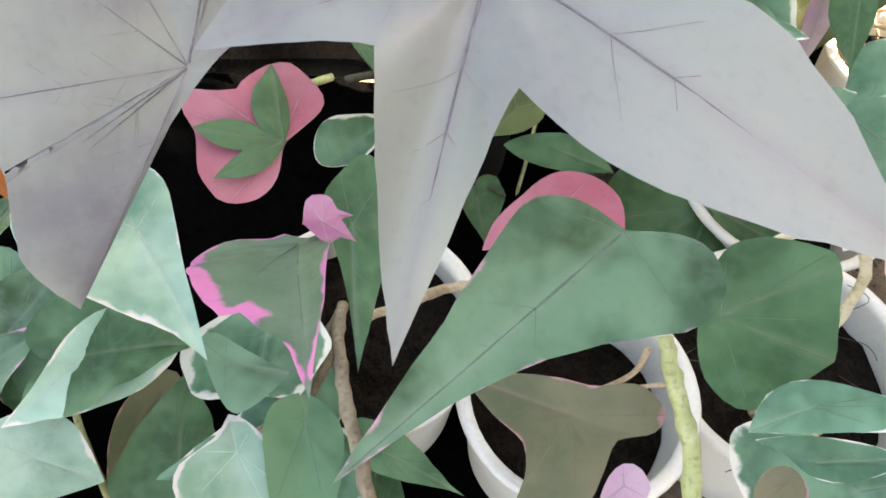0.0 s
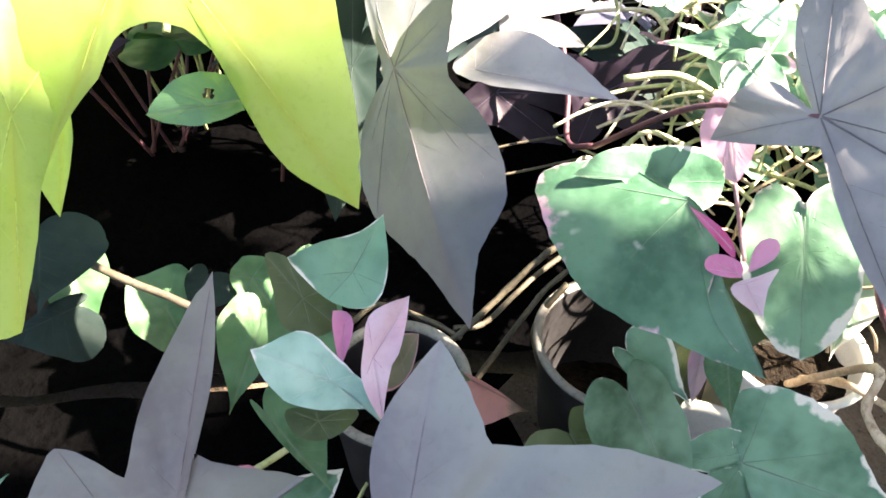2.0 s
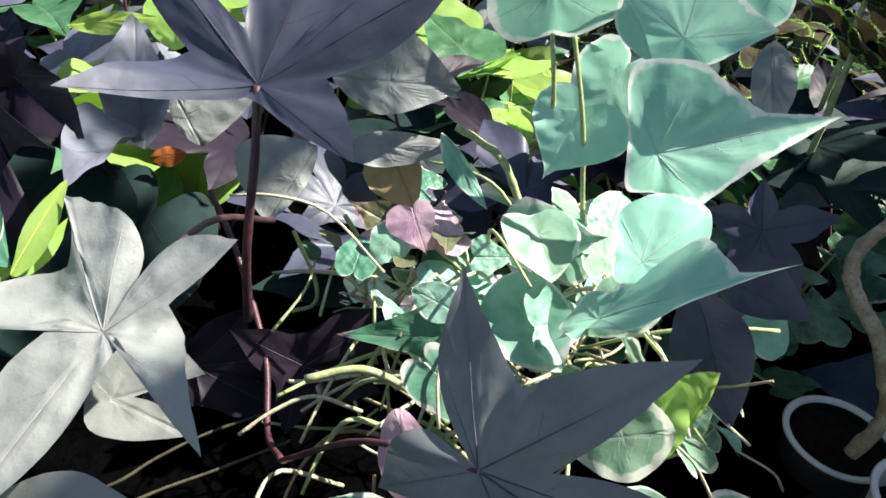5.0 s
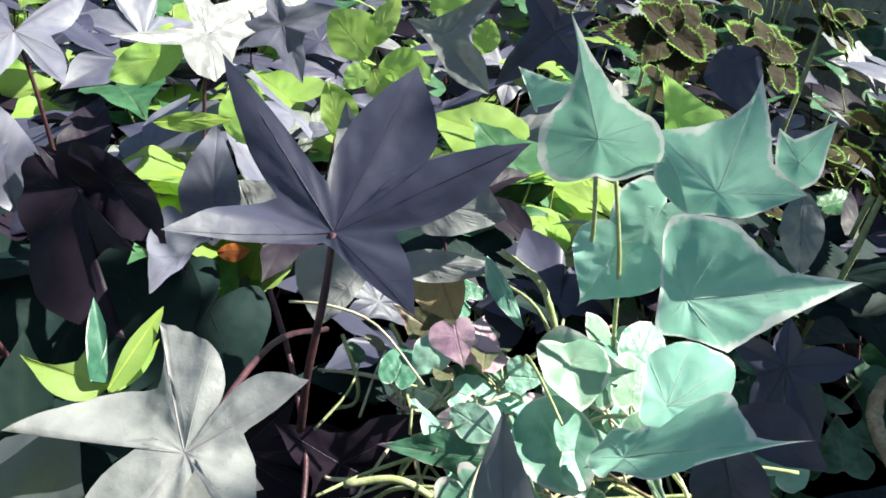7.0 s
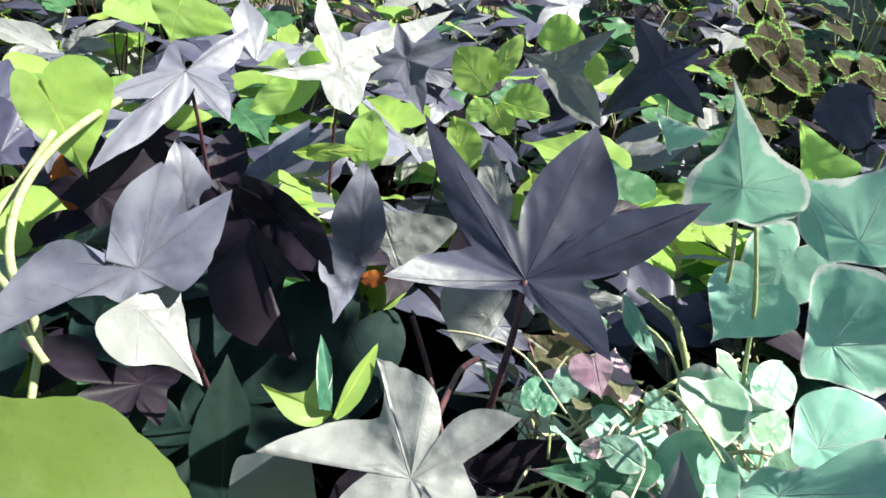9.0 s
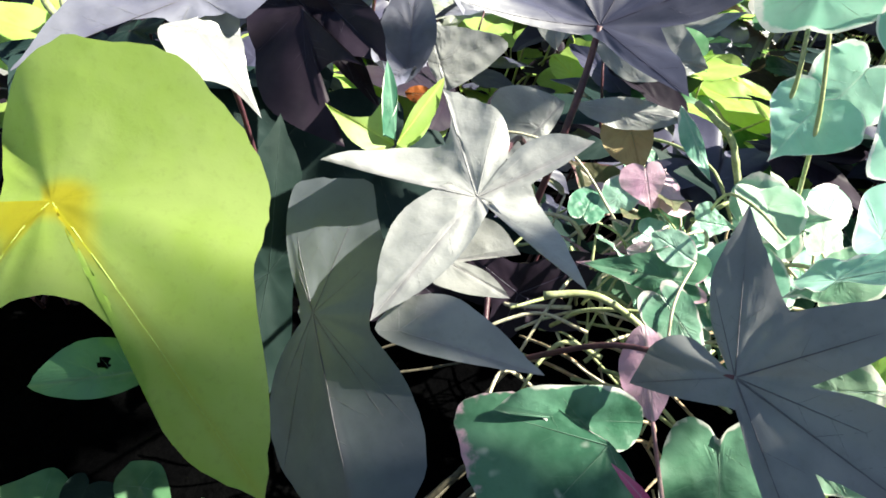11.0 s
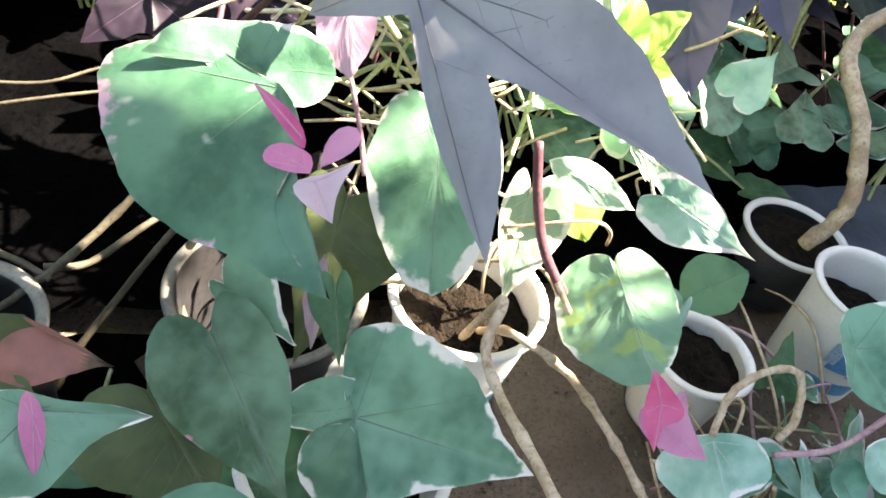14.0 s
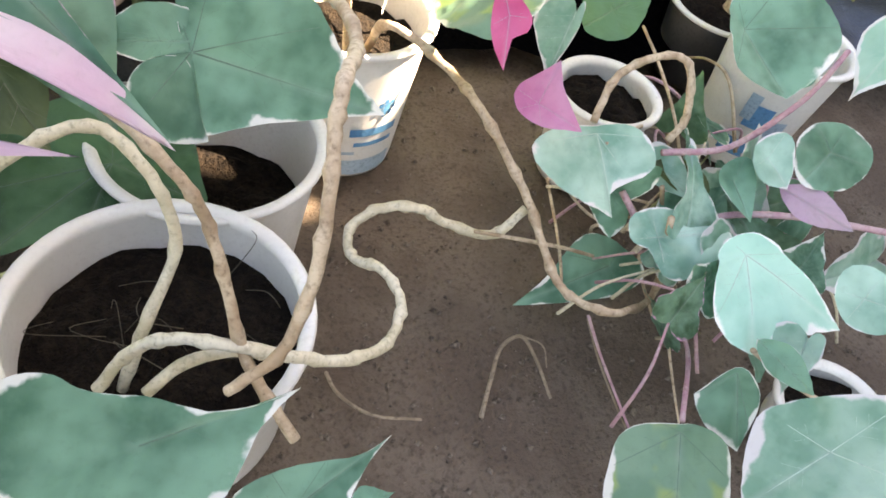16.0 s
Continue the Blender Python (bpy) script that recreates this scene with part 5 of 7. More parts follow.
leaf(pink_vine, "olive", pose(-0.0361, 0.3371, 0.2954, 30.2, 5.3, 0.4),
     palm_mesh([("n", 170, 0.0119, 0, 0), ("r", -127, 0.0168, 0, 0), ("r", -74, 0.0187, 0, 0), ("r", -40, 0.0202, 0, 0), ("r", 22, 0.0139, 0, 0), ("r", 112, 0.0204, 0, 0), ("r", 130, 0.0281, 0, 0)], seed=310, fold=0.1, ripple=0.03))
leaf(pink_vine, "hotpink", pose(-0.0180, 0.3185, 0.2989, 28.8, 3.2, -0.9),
     palm_mesh([("t", -96, 0.0173, 0, 0.06), ("r", 51, 0.0070, 0, 0), ("n", 130, 0.0090, 0, 0.03)], seed=311, fold=0.2))
leaf(pink_vine, "dull", pose(0.0040, 0.3076, 0.2862, 26.6, 0.4, -2.5),
     palm_mesh([("r", -79, 0.0087, 0, 0.08), ("t", 58, 0.0137, 0, 0), ("r", 98, 0.0126, 0, 0.11), ("n", -118, 0.0152, 0, 0)], seed=312, fold=0.15))
leaf(pink_vine, "olive", pose(-0.0311, 0.2926, 0.2703, 23.5, 4.8, -0.7),
     palm_mesh([("r", -138, 0.0117, 0, 0), ("r", -55, 0.0103, 0, 0), ("r", 3, 0.0172, 0, 0), ("r", 23, 0.0172, 0, 0), ("r", 104, 0.0055, 0, 0), ("r", 158, 0.0175, 0, 0)], seed=313, fold=0.1))
leaf(pink_vine, "green", pose(-0.0392, 0.3948, 0.2692, -35.8, -8.3, -178.1),
     blade_mesh("oval", 0.087, 0.0184, 0.0186, fold=0.02, droop=0.10, seed=90, ripple=0.03))
leaf(pink_vine, "green", pose(-0.0644, 0.3325, 0.2177, -24.9, 15.3, -145.6),
     blade_mesh("heart", 0.054, 0.0243, 0.0038, fold=0.00, droop=0.10, seed=91, ripple=0.03))
leaf(pink_vine, "green", pose(-0.0717, 0.4017, 0.2091, -29.6, -21.7, 170.8),
     blade_mesh("heart", 0.059, 0.0132, 0.0221, fold=0.01, droop=0.10, seed=92, ripple=0.03))
# shade under the lime leaf is painted in: three leaves in the darkened tone
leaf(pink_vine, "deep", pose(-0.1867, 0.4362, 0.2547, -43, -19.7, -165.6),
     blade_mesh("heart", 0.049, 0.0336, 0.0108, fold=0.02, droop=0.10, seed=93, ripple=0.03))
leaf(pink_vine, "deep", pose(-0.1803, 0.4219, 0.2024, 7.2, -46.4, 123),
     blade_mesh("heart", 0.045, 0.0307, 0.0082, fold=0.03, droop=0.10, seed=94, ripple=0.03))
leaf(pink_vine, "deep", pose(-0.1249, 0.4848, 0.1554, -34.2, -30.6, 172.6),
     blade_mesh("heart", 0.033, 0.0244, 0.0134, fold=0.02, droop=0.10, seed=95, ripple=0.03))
leaf(pink_vine, "green", pose(-0.1580, 0.4760, 0.1331, 21.0, 13.4, -2.7),
     palm_mesh([("r", 155, 0.0344, 0, 0), ("r", -142, 0.0273, 0, 0.08), ("t", -54, 0.0467, 0, 0), ("r", 27, 0.0304, 0, 0), ("r", 87, 0.0355, 0, 0), ("n", 124, 0.0285, 0, 0)], seed=316, fold=0.12, ripple=0.03))
leaf(pink_vine, "green", pose(-0.0963, 0.4869, 0.1471, 22.6, 9.7, -3.7),
     palm_mesh([("r", -178, 0.0177, 0, 0), ("r", -93, 0.0243, 0, 0), ("t", -50, 0.0457, 0, 0), ("r", -9, 0.0205, 0, 0), ("r", 60, 0.0199, 0, 0), ("n", 121, 0.0190, 0, 0)], seed=317, fold=0.12, ripple=0.03))
leaf(pink_vine, "green", pose(-0.1956, 0.4566, 0.1893, 21.8, 17.1, -1.1),
     palm_mesh([("r", 156, 0.0229, 0, 0), ("r", -123, 0.0221, 0, 0), ("t", -65, 0.0414, 0, 0), ("r", 24, 0.0218, 0, 0), ("r", 74, 0.0278, 0, 0), ("n", 110, 0.0229, 0, 0)], seed=318, fold=0.12, ripple=0.03))
leaf(heart_vine, "blush", pose(0.1609, 0.4062, 0.2767, 34.7, 15.8, -84.0),
     palm_mesh([("n", -9, 0.0548, 0, 0.18), ("n", 148, 0.0026, 0, 0), ("n", -144, 0.0155, 0, 0.18), ("r", -123, 0.0861, 0, 0.07), ("r", -58, 0.0742, 0, 0.02), ("t", 1, 0.1018, 0, -0.1)], seed=96, fold=0.08), "broad blue-green heart leaf with a pink edge and white streaks")
leaf(heart_vine, "white", pose(0.1539, 0.4268, 0.2716, -2.6, -50.0, 85.1),
     palm_mesh([("n", 85, 0.0220, 0, 0), ("n", 111, 0.0154, 0, 0), ("t", 162, 0.0186, 0, 0), ("n", -139, 0.0117, 0, 0), ("r", -137, 0.0251, 0, 0.15), ("r", -90, 0.0382, 0, 0.17), ("r", -27, 0.0226, 0, 0), ("r", 42, 0.0250, 0, 0.15), ("t", 86, 0.0486, 0, 0.07)], seed=98, fold=0.08, ripple=0.05, holes=[(-0.003, 0.006, 0.0022)]), "sunlit pale leaf with chewed wavy edges")
leaf(heart_vine, "white", pose(0.2443, 0.4229, 0.2517, -37.3, 14.7, 157.7),
     blade_mesh("round", 0.090, 0.0314, 0.0337, fold=0.10, droop=0.10, seed=99, ripple=0.03))
leaf(heart_vine, "hotpink", pose(0.1682, 0.3535, 0.2751, 30.8, -7.4, -4.4),
     palm_mesh([("r", 169, 0.0176, 0, 0.16), ("t", -58, 0.0028, 0, 0.65), ("r", 97, 0.0064, 0, 0.37), ("r", 148, 0.0172, 0, 0)], seed=100, fold=0.3), "bright magenta young leaf")
leaf(heart_vine, "hotpink", pose(0.1760, 0.3545, 0.2770, 30.8, -7.4, -4.4),
     palm_mesh([("t", -141, 0.0032, 0, 0.09), ("r", 27, 0.0191, 0, 0.41), ("r", 74, 0.0142, 0, 0.1)], seed=101, fold=0.3), "bright magenta young leaf")
leaf(heart_vine, "pale_pink", pose(0.1713, 0.3486, 0.2727, 30.8, -7.4, -4.4),
     palm_mesh([("r", 18, 0.0208, 0, 0.16), ("r", 13, 0.0073, 0, 0.1), ("r", -176, 0.0117, 0, 0.08), ("t", -73, 0.0177, 0, -0.17)], seed=102, fold=0.3))
leaf(heart_vine, "magenta", pose(0.1677, 0.3640, 0.2812, 30.8, -7.4, -4.4),
     palm_mesh([("r", 179, 0.0028, 0, 1.69), ("r", -1, 0.0033, 0, 0.06), ("t", 126, 0.0292, 0, 0.07)], seed=103, fold=0.3), "bright magenta young leaf")
leaf(heart_vine, "lilac", pose(0.1960, 0.4648, 0.3056, -40.6, 21.7, 160.4),
     blade_mesh("oval", 0.054, 0.0131, 0.0164, fold=-0.11, droop=0.10, seed=104, ripple=0.03), "lilac young leaf")
stem(heart_vine, "pink_stem", [(0.197, 0.425, 0.269), (0.202, 0.412, 0.247), (0.203, 0.397, 0.234)], 0.0012, 0.0014, "stem")
leaf(heart_vine, "blotched", pose(0.3570, 0.3869, 0.1752, 8.4, 28.4, 170.3),
     blade_mesh("round", 0.086, 0.0260, 0.0404, fold=-0.23, droop=0.10, seed=105, ripple=0.03), "pale green leaf with a yellow blotch")
leaf(heart_vine, "olive", pose(0.1999, 0.4107, 0.2084, -39.9, -11.8, 163.2),
     blade_mesh("corner", 0.089, 0.0431, 0.0269, fold=0.04, droop=0.10, seed=106, ripple=0.03), "dark olive-green leaf in the shade of others")
leaf(heart_vine, "cream", pose(0.3217, 0.4444, 0.1812, -45.4, 2.6, 154.7),
     blade_mesh("heart", 0.077, 0.0290, 0.0149, fold=0.02, droop=0.10, seed=107, ripple=0.03), "cream-white leaf in full sun")
leaf(heart_vine, "mint", pose(0.3878, 0.4096, 0.2064, -10, 56.8, -150.7),
     blade_mesh("heart", 0.064, 0.0169, 0.0222, fold=0.02, droop=0.10, seed=108, ripple=0.03))
leaf(heart_vine, "cream", pose(0.3270, 0.4450, 0.2044, -11.8, 56.3, -141.4),
     blade_mesh("lance", 0.059, 0.0126, 0.0131, fold=0.00, droop=0.10, seed=109, ripple=0.03))
leaf(heart_vine, "lime", pose(0.3490, 0.4594, 0.1657, -36.2, 41, -175),
     blade_mesh("oval", 0.039, 0.0268, 0.0099, fold=0.02, droop=0.10, seed=110, ripple=0.03))
leaf(heart_vine, "green", pose(0.4445, 0.4031, 0.1125, 54.8, 27.3, -67.9),
     blade_mesh("oval", 0.048, 0.0239, 0.0204, fold=0.02, droop=0.10, seed=111, ripple=0.03))
leaf(heart_vine, "lime", pose(0.3615, 0.4858, 0.2558, 29, 58.3, -109.9),
     blade_mesh("lance", 0.055, 0.0095, 0.0133, fold=0.01, droop=0.10, seed=112, ripple=0.03))
leaf(heart_vine, "mint", pose(0.5186, 0.5313, 0.1978, 72.1, 14.8, -51.7),
     blade_mesh("heart", 0.043, 0.0212, 0.0209, fold=0.02, droop=0.10, seed=113, ripple=0.03))
leaf(heart_vine, "blush", pose(0.2511, 0.5063, 0.2995, -2, -51.6, 71.4),
     blade_mesh("corner", 0.076, 0.0139, 0.0231, fold=0.01, droop=0.10, seed=114, ripple=0.03))
leaf(heart_vine, "mint", pose(0.2223, 0.4950, 0.3001, -27.3, 36.8, -172),
     blade_mesh("heart", 0.053, 0.0141, 0.0184, fold=0.01, droop=0.10, seed=115, ripple=0.03))
leaf(heart_vine, "lilac", pose(0.2509, 0.6089, 0.3234, -50.1, 20.2, 166),
     blade_mesh("heart", 0.032, 0.0133, 0.0199, fold=0.02, droop=0.10, seed=116, ripple=0.03), "small lilac leaf")
leaf(heart_vine, "mint", pose(0.2400, 0.6042, 0.3082, -44.8, -30.5, 132.6),
     blade_mesh("heart", 0.032, 0.0133, 0.0148, fold=0.01, droop=0.10, seed=117, ripple=0.03))
leaf(heart_vine, "mint", pose(0.2807, 0.6399, 0.3600, -50.9, 34, 169.8),
     blade_mesh("lance", 0.060, 0.0053, 0.0100, fold=-0.01, droop=0.10, seed=118, ripple=0.03))
leaf(heart_vine, "mint", pose(0.3060, 0.5534, 0.3128, 44.6, 50.9, -83.2),
     blade_mesh("heart", 0.055, 0.0359, 0.0129, fold=0.02, droop=0.10, seed=119, ripple=0.03))
leaf(heart_vine, "cream", pose(0.3111, 0.5480, 0.3342, -20.0, -10.0, 135.3),
     palm_mesh([("t", 128, 0.0345, 0, 0.14), ("r", -145, 0.0257, 0, 0.35), ("n", -45, 0.0118, 0, 0.65), ("r", 46, 0.0215, 0, 0.18)], seed=120, fold=0.1))
leaf(heart_vine, "teal", pose(0.3671, 0.6081, 0.3848, -59, -16.1, 134.3),
     blade_mesh("heart", 0.055, 0.0380, 0.0302, fold=0.03, droop=0.10, seed=121, ripple=0.03))
leaf(heart_vine, "cream", pose(0.3308, 0.4166, 0.2953, -24.9, -40.8, 83.2),
     blade_mesh("oval", 0.058, 0.0220, 0.0246, fold=0.05, droop=0.10, seed=122, ripple=0.03))
leaf(heart_vine, "lime", pose(0.3230, 0.4169, 0.2727, 56.6, -9.3, -44.8),
     blade_mesh("oval", 0.051, 0.0069, 0.0152, fold=-0.00, droop=0.10, seed=123, ripple=0.03))
leaf(heart_vine, "lime", pose(0.3498, 0.4259, 0.2813, 58.8, 5.6, -57.2),
     blade_mesh("oval", 0.034, 0.0164, 0.0028, fold=0.00, droop=0.10, seed=124, ripple=0.03))
leaf(heart_vine, "lilac", pose(0.2671, 0.6457, 0.2193, 24.4, 44, -87.9),
     blade_mesh("oval", 0.031, 0.0093, 0.0153, fold=0.01, droop=0.10, seed=125, ripple=0.03))
leaf(heart_vine, "pink", pose(0.2750, 0.5680, 0.2228, 10.4, -44.4, 61.9),
     blade_mesh("lance", 0.082, 0.0058, 0.0344, fold=-0.03, droop=0.10, seed=126, ripple=0.03))
leaf(heart_vine, "dull", pose(0.3008, 0.6229, 0.2415, -4.7, 46.8, -133.4),
     blade_mesh("heart", 0.034, 0.0142, 0.0250, fold=0.02, droop=0.10, seed=127, ripple=0.03))
leaf(heart_vine, "mint", pose(0.3369, 0.5521, 0.2854, 45.2, -35.6, 0.9),
     blade_mesh("heart", 0.054, 0.0182, 0.0292, fold=0.02, droop=0.10, seed=128, ripple=0.03))
leaf(heart_vine, "mint", pose(0.3754, 0.5938, 0.3083, -36.8, 35.1, 172.7),
     blade_mesh("heart", 0.042, 0.0156, 0.0138, fold=0.01, droop=0.10, seed=129, ripple=0.03))
leaf(teal_vine, "teal", pose(0.3390, 0.6227, 0.4560, 105.1, -17.8, -27.5),
     palm_mesh([("n", 110, 0.0449, 0, 0), ("r", 150, 0.0409, 0, 0), ("r", -170, 0.0425, 0, 0), ("r", -140, 0.0420, 0, 0.06), ("r", -39, 0.0446, 0, 0), ("r", -4, 0.0434, 0, 0), ("r", 23, 0.0399, 0, 0), ("n", 51, 0.0366, 0, -0.05), ("t", 94, 0.0926, 0, -0.12)], seed=130, fold=0.12, ripple=0.03), "upright pale teal leaf with a white outline")
leaf(teal_vine, "teal", pose(0.3349, 0.7143, 0.4446, 75.6, -32.8, -15.1),
     blade_mesh("arrow", 0.034, 0.0024, 0.0335, fold=0.01, droop=0.10, seed=131, ripple=0.03))
leaf(teal_vine, "teal", pose(0.3683, 0.5295, 0.3921, -14.7, 53.9, -146.9),
     palm_mesh([("n", 133, 0.0611, 0, -0.04), ("r", 177, 0.0556, 0, 0), ("n", -158, 0.0520, 0, 0.3), ("r", -134, 0.0443, 0, -0.03), ("r", -14, 0.0305, 0, -0.08), ("t", 63, 0.0389, 0, -0.02), ("t", 124, 0.0977, 0, 0)], seed=132, fold=0.1, ripple=0.03), "large pale teal leaf drawn out to a point")
leaf(teal_vine, "teal", pose(0.4099, 0.5809, 0.4376, 76.6, -3.2, -41.4),
     palm_mesh([("n", 95, 0.0494, 0, -0.04), ("t", 147, 0.0568, 0, 0.05), ("t", -127, 0.0250, 0, -0.08), ("r", -40, 0.0240, 0, -0.03), ("t", 11, 0.0534, 0, 0), ("n", 43, 0.0369, 0, 0.02), ("t", 85, 0.0780, 0, -0.14)], seed=133, fold=0.1, ripple=0.03))
leaf(teal_vine, "teal", pose(0.3772, 0.6079, 0.4583, -56.5, 33.3, 158.3),
     blade_mesh("lance", 0.048, 0.0034, 0.0111, fold=-0.01, droop=0.10, seed=134, ripple=0.03))
leaf(teal_vine, "teal", pose(0.3314, 0.4757, 0.3604, 19.6, -35.3, 18.8),
     palm_mesh([("n", -127, 0.0140, 0, 0.03), ("r", -34, 0.0363, 0, 0), ("r", -12, 0.0476, 0, 0), ("r", 22, 0.0423, 0, 0), ("r", 60, 0.0327, 0, 0.01), ("r", 167, 0.0194, 0, 0)], seed=135, fold=0.12, ripple=0.03))
leaf(teal_vine, "teal", pose(0.2996, 0.4616, 0.3438, -15.1, -43.6, -30.3),
     palm_mesh([("t", -23, 0.1098, 0, -0.08), ("n", -21, 0.0807, 0, 0), ("r", 21, 0.0665, 0, 0.13), ("n", 17, 0.0302, 0, 0), ("n", 66, 0.0185, 0, 0), ("r", 119, 0.0340, 0, 0), ("r", 163, 0.0271, 0, 0), ("r", -118, 0.0222, 0, 0), ("r", -60, 0.0488, 0, 0), ("n", -48, 0.0566, 0, -0.04)], seed=136, fold=0.14, ripple=0.03))
leaf(teal_vine, "cream", pose(0.3429, 0.4814, 0.3347, -31.7, -29.9, 105.4),
     blade_mesh("heart", 0.055, 0.0202, 0.0166, fold=0.02, droop=0.10, seed=137, ripple=0.03), "pale cream-green leaf in full sun")
leaf(teal_vine, "mint", pose(0.2913, 0.5336, 0.3010, -37.1, 13.0, 157.9),
     palm_mesh([("t", 116, 0.0550, 0, 0.19), ("r", -173, 0.0258, 0, 0.19), ("r", -62, 0.0147, 0, 0.23), ("r", 67, 0.0347, 0, 0.14)], seed=138, fold=0.1))
leaf(teal_vine, "teal", pose(0.4603, 0.5742, 0.4598, 77.3, -6.4, -45.9),
     palm_mesh([("n", 116, 0.0152, 0, 0), ("t", 129, 0.0271, 0, 0), ("r", -169, 0.0150, 0, 0.42), ("r", -34, 0.0180, 0, -0.02), ("t", 64, 0.0333, 0, 0)], seed=139, fold=0.1, ripple=0.03))
leaf(teal_vine, "lime", pose(0.4218, 0.6502, 0.4497, 76.7, -30.5, -27.5),
     blade_mesh("arrow", 0.047, 0.0110, 0.0307, fold=0.02, droop=0.10, seed=140, ripple=0.03))
leaf(teal_vine, "teal", pose(0.4138, 0.6320, 0.4014, -54.2, -19.1, 132.4),
     blade_mesh("heart", 0.077, 0.0350, 0.0325, fold=0.03, droop=0.10, seed=141, ripple=0.03))
stem(teal_vine, "green_stem", [(0.346, 0.627, 0.428), (0.349, 0.619, 0.393), (0.353, 0.621, 0.359)], 0.0016, 0.0018, "petiole")
stem(teal_vine, "green_stem", [(0.358, 0.622, 0.432), (0.363, 0.601, 0.380), (0.367, 0.591, 0.333), (0.371, 0.578, 0.272)], 0.0016, 0.0018, "petiole")
leaf(tub_vine, "white", pose(0.1939, 0.3137, 0.1561, -5.6, 39.8, -120.9),
     palm_mesh([("r", 120, 0.0627, 0, 0.12), ("r", -179, 0.0480, 0, 0.32), ("r", -145, 0.0236, 0, 0), ("n", -116, 0.0065, 0, 0), ("n", -35, 0.0031, 0, 0), ("n", 29, 0.0084, 0, 0), ("n", 31, 0.0399, 0, -0.03), ("t", 92, 0.0887, 0, -0.06)], seed=142, fold=0.08), "broad blue-green heart leaf with a white lower edge")
leaf(tub_vine, "blush", pose(0.1438, 0.2146, 0.2671, -33.7, 21.9, -131.3),
     palm_mesh([("t", 79, 0.0692, 0, 0.01), ("r", -131, 0.0149, 0, 0.18), ("r", -87, 0.0319, 0, 0.27), ("r", -30, 0.0377, 0, -0.06), ("n", 67, 0.0280, 0, -0.03)], seed=143, fold=0.08, ripple=0.03), "large green leaf with rolled pink margin")
leaf(tub_vine, "pale_pink", pose(0.1275, 0.1814, 0.2354, -33.7, 21.9, -131.3),
     palm_mesh([("t", 116, 0.0404, 0, -0.07), ("n", 110, 0.0095, 0, 0), ("r", -164, 0.0066, 0, 0), ("r", -112, 0.0163, 0, 0), ("r", -56, 0.0107, 0, 0), ("r", 36, 0.0064, 0, 0), ("n", 97, 0.0171, 0, 0)], seed=144, fold=0.1), "pale pink leaf seen from below")
leaf(tub_vine, "pale_pink", pose(0.1340, 0.1983, 0.2520, -33.7, 21.9, -131.3),
     palm_mesh([("t", 99, 0.0641, 0, 0.09), ("n", 130, 0.0167, 0, 0), ("r", -97, 0.0091, 0, 0), ("r", -60, 0.0172, 0, 0), ("r", -16, 0.0085, 0, 0), ("n", 93, 0.0054, 0, -0.08)], seed=145, fold=0.1), "rolled pink margin of a large leaf")
leaf(tub_vine, "pink", pose(0.1313, 0.3479, 0.1848, -35.5, 8.3, -160.3),
     blade_mesh("heart", 0.092, 0.0257, 0.0320, fold=0.07, droop=0.10, seed=147, ripple=0.03))
leaf(tub_vine, "white", pose(0.1939, 0.3137, 0.1561, -5.6, 39.8, -120.9),
     palm_mesh([("n", -35, 0.0031, 0, 0), ("r", -60, 0.0192, 0, 0.2), ("r", -15, 0.0394, 0, 0.19), ("t", 30, 0.0403, 0, 0.01), ("n", 30, 0.0110, 0, 0)], seed=148, fold=0.06))
leaf(tub_vine, "white", pose(0.1943, 0.3182, 0.1580, 4.7, -43.5, 90.8),
     blade_mesh("round", 0.036, 0.0090, 0.0164, fold=0.01, droop=0.10, seed=149, ripple=0.03))
leaf(tub_vine, "white", pose(0.1662, 0.1495, 0.1198, 15.7, -5.1, -14.7),
     palm_mesh([("t", 23, 0.0564, 0, -0.04), ("n", 22, 0.0407, 0, 0), ("n", 28, 0.0249, 0, 0), ("r", 85, 0.0167, 0, 0), ("r", 143, 0.0272, 0, 0), ("r", 141, 0.0348, 0, 0), ("r", 153, 0.0483, 0, 0), ("r", 169, 0.0572, 0, 0), ("r", -163, 0.0480, 0, 0), ("r", -121, 0.0349, 0, 0), ("r", -54, 0.0359, 0, 0), ("n", -24, 0.0365, 0, 0), ("r", -1, 0.0365, 0, -0.08)], seed=150, fold=0.06, ripple=0.04), "pale green leaf with a thin cream margin")
leaf(tub_vine, "white", pose(0.2197, 0.1420, 0.0519, 15.7, -5.1, -14.7),
     palm_mesh([("t", 39, 0.0510, 0, -0.13), ("r", 59, 0.0241, 0, 0), ("r", 128, 0.0181, 0, 0), ("r", 175, 0.0285, 0, 0), ("r", -147, 0.0255, 0, 0), ("r", -28, 0.0224, 0, 0), ("n", 16, 0.0254, 0, -0.05)], seed=151, fold=0.06, ripple=0.03))
leaf(tub_vine, "green", pose(0.1522, 0.3221, 0.0813, 20.7, -5.4, -2.0),
     palm_mesh([("r", 88, 0.0420, 0, 0.18), ("r", -171, 0.0722, 0, 0), ("r", -144, 0.0788, 0, 0), ("r", -112, 0.0378, 0, 0.03), ("r", -32, 0.0530, 0, 0), ("r", 24, 0.0428, 0, 0)], seed=301, fold=0.05))
leaf(tub_vine, "white", pose(0.2353, 0.1138, 0.1228, 21, 15.2, -74.6),
     blade_mesh("heart", 0.012, 0.0065, 0.0040, fold=0.01, droop=0.10, seed=152, ripple=0.03))
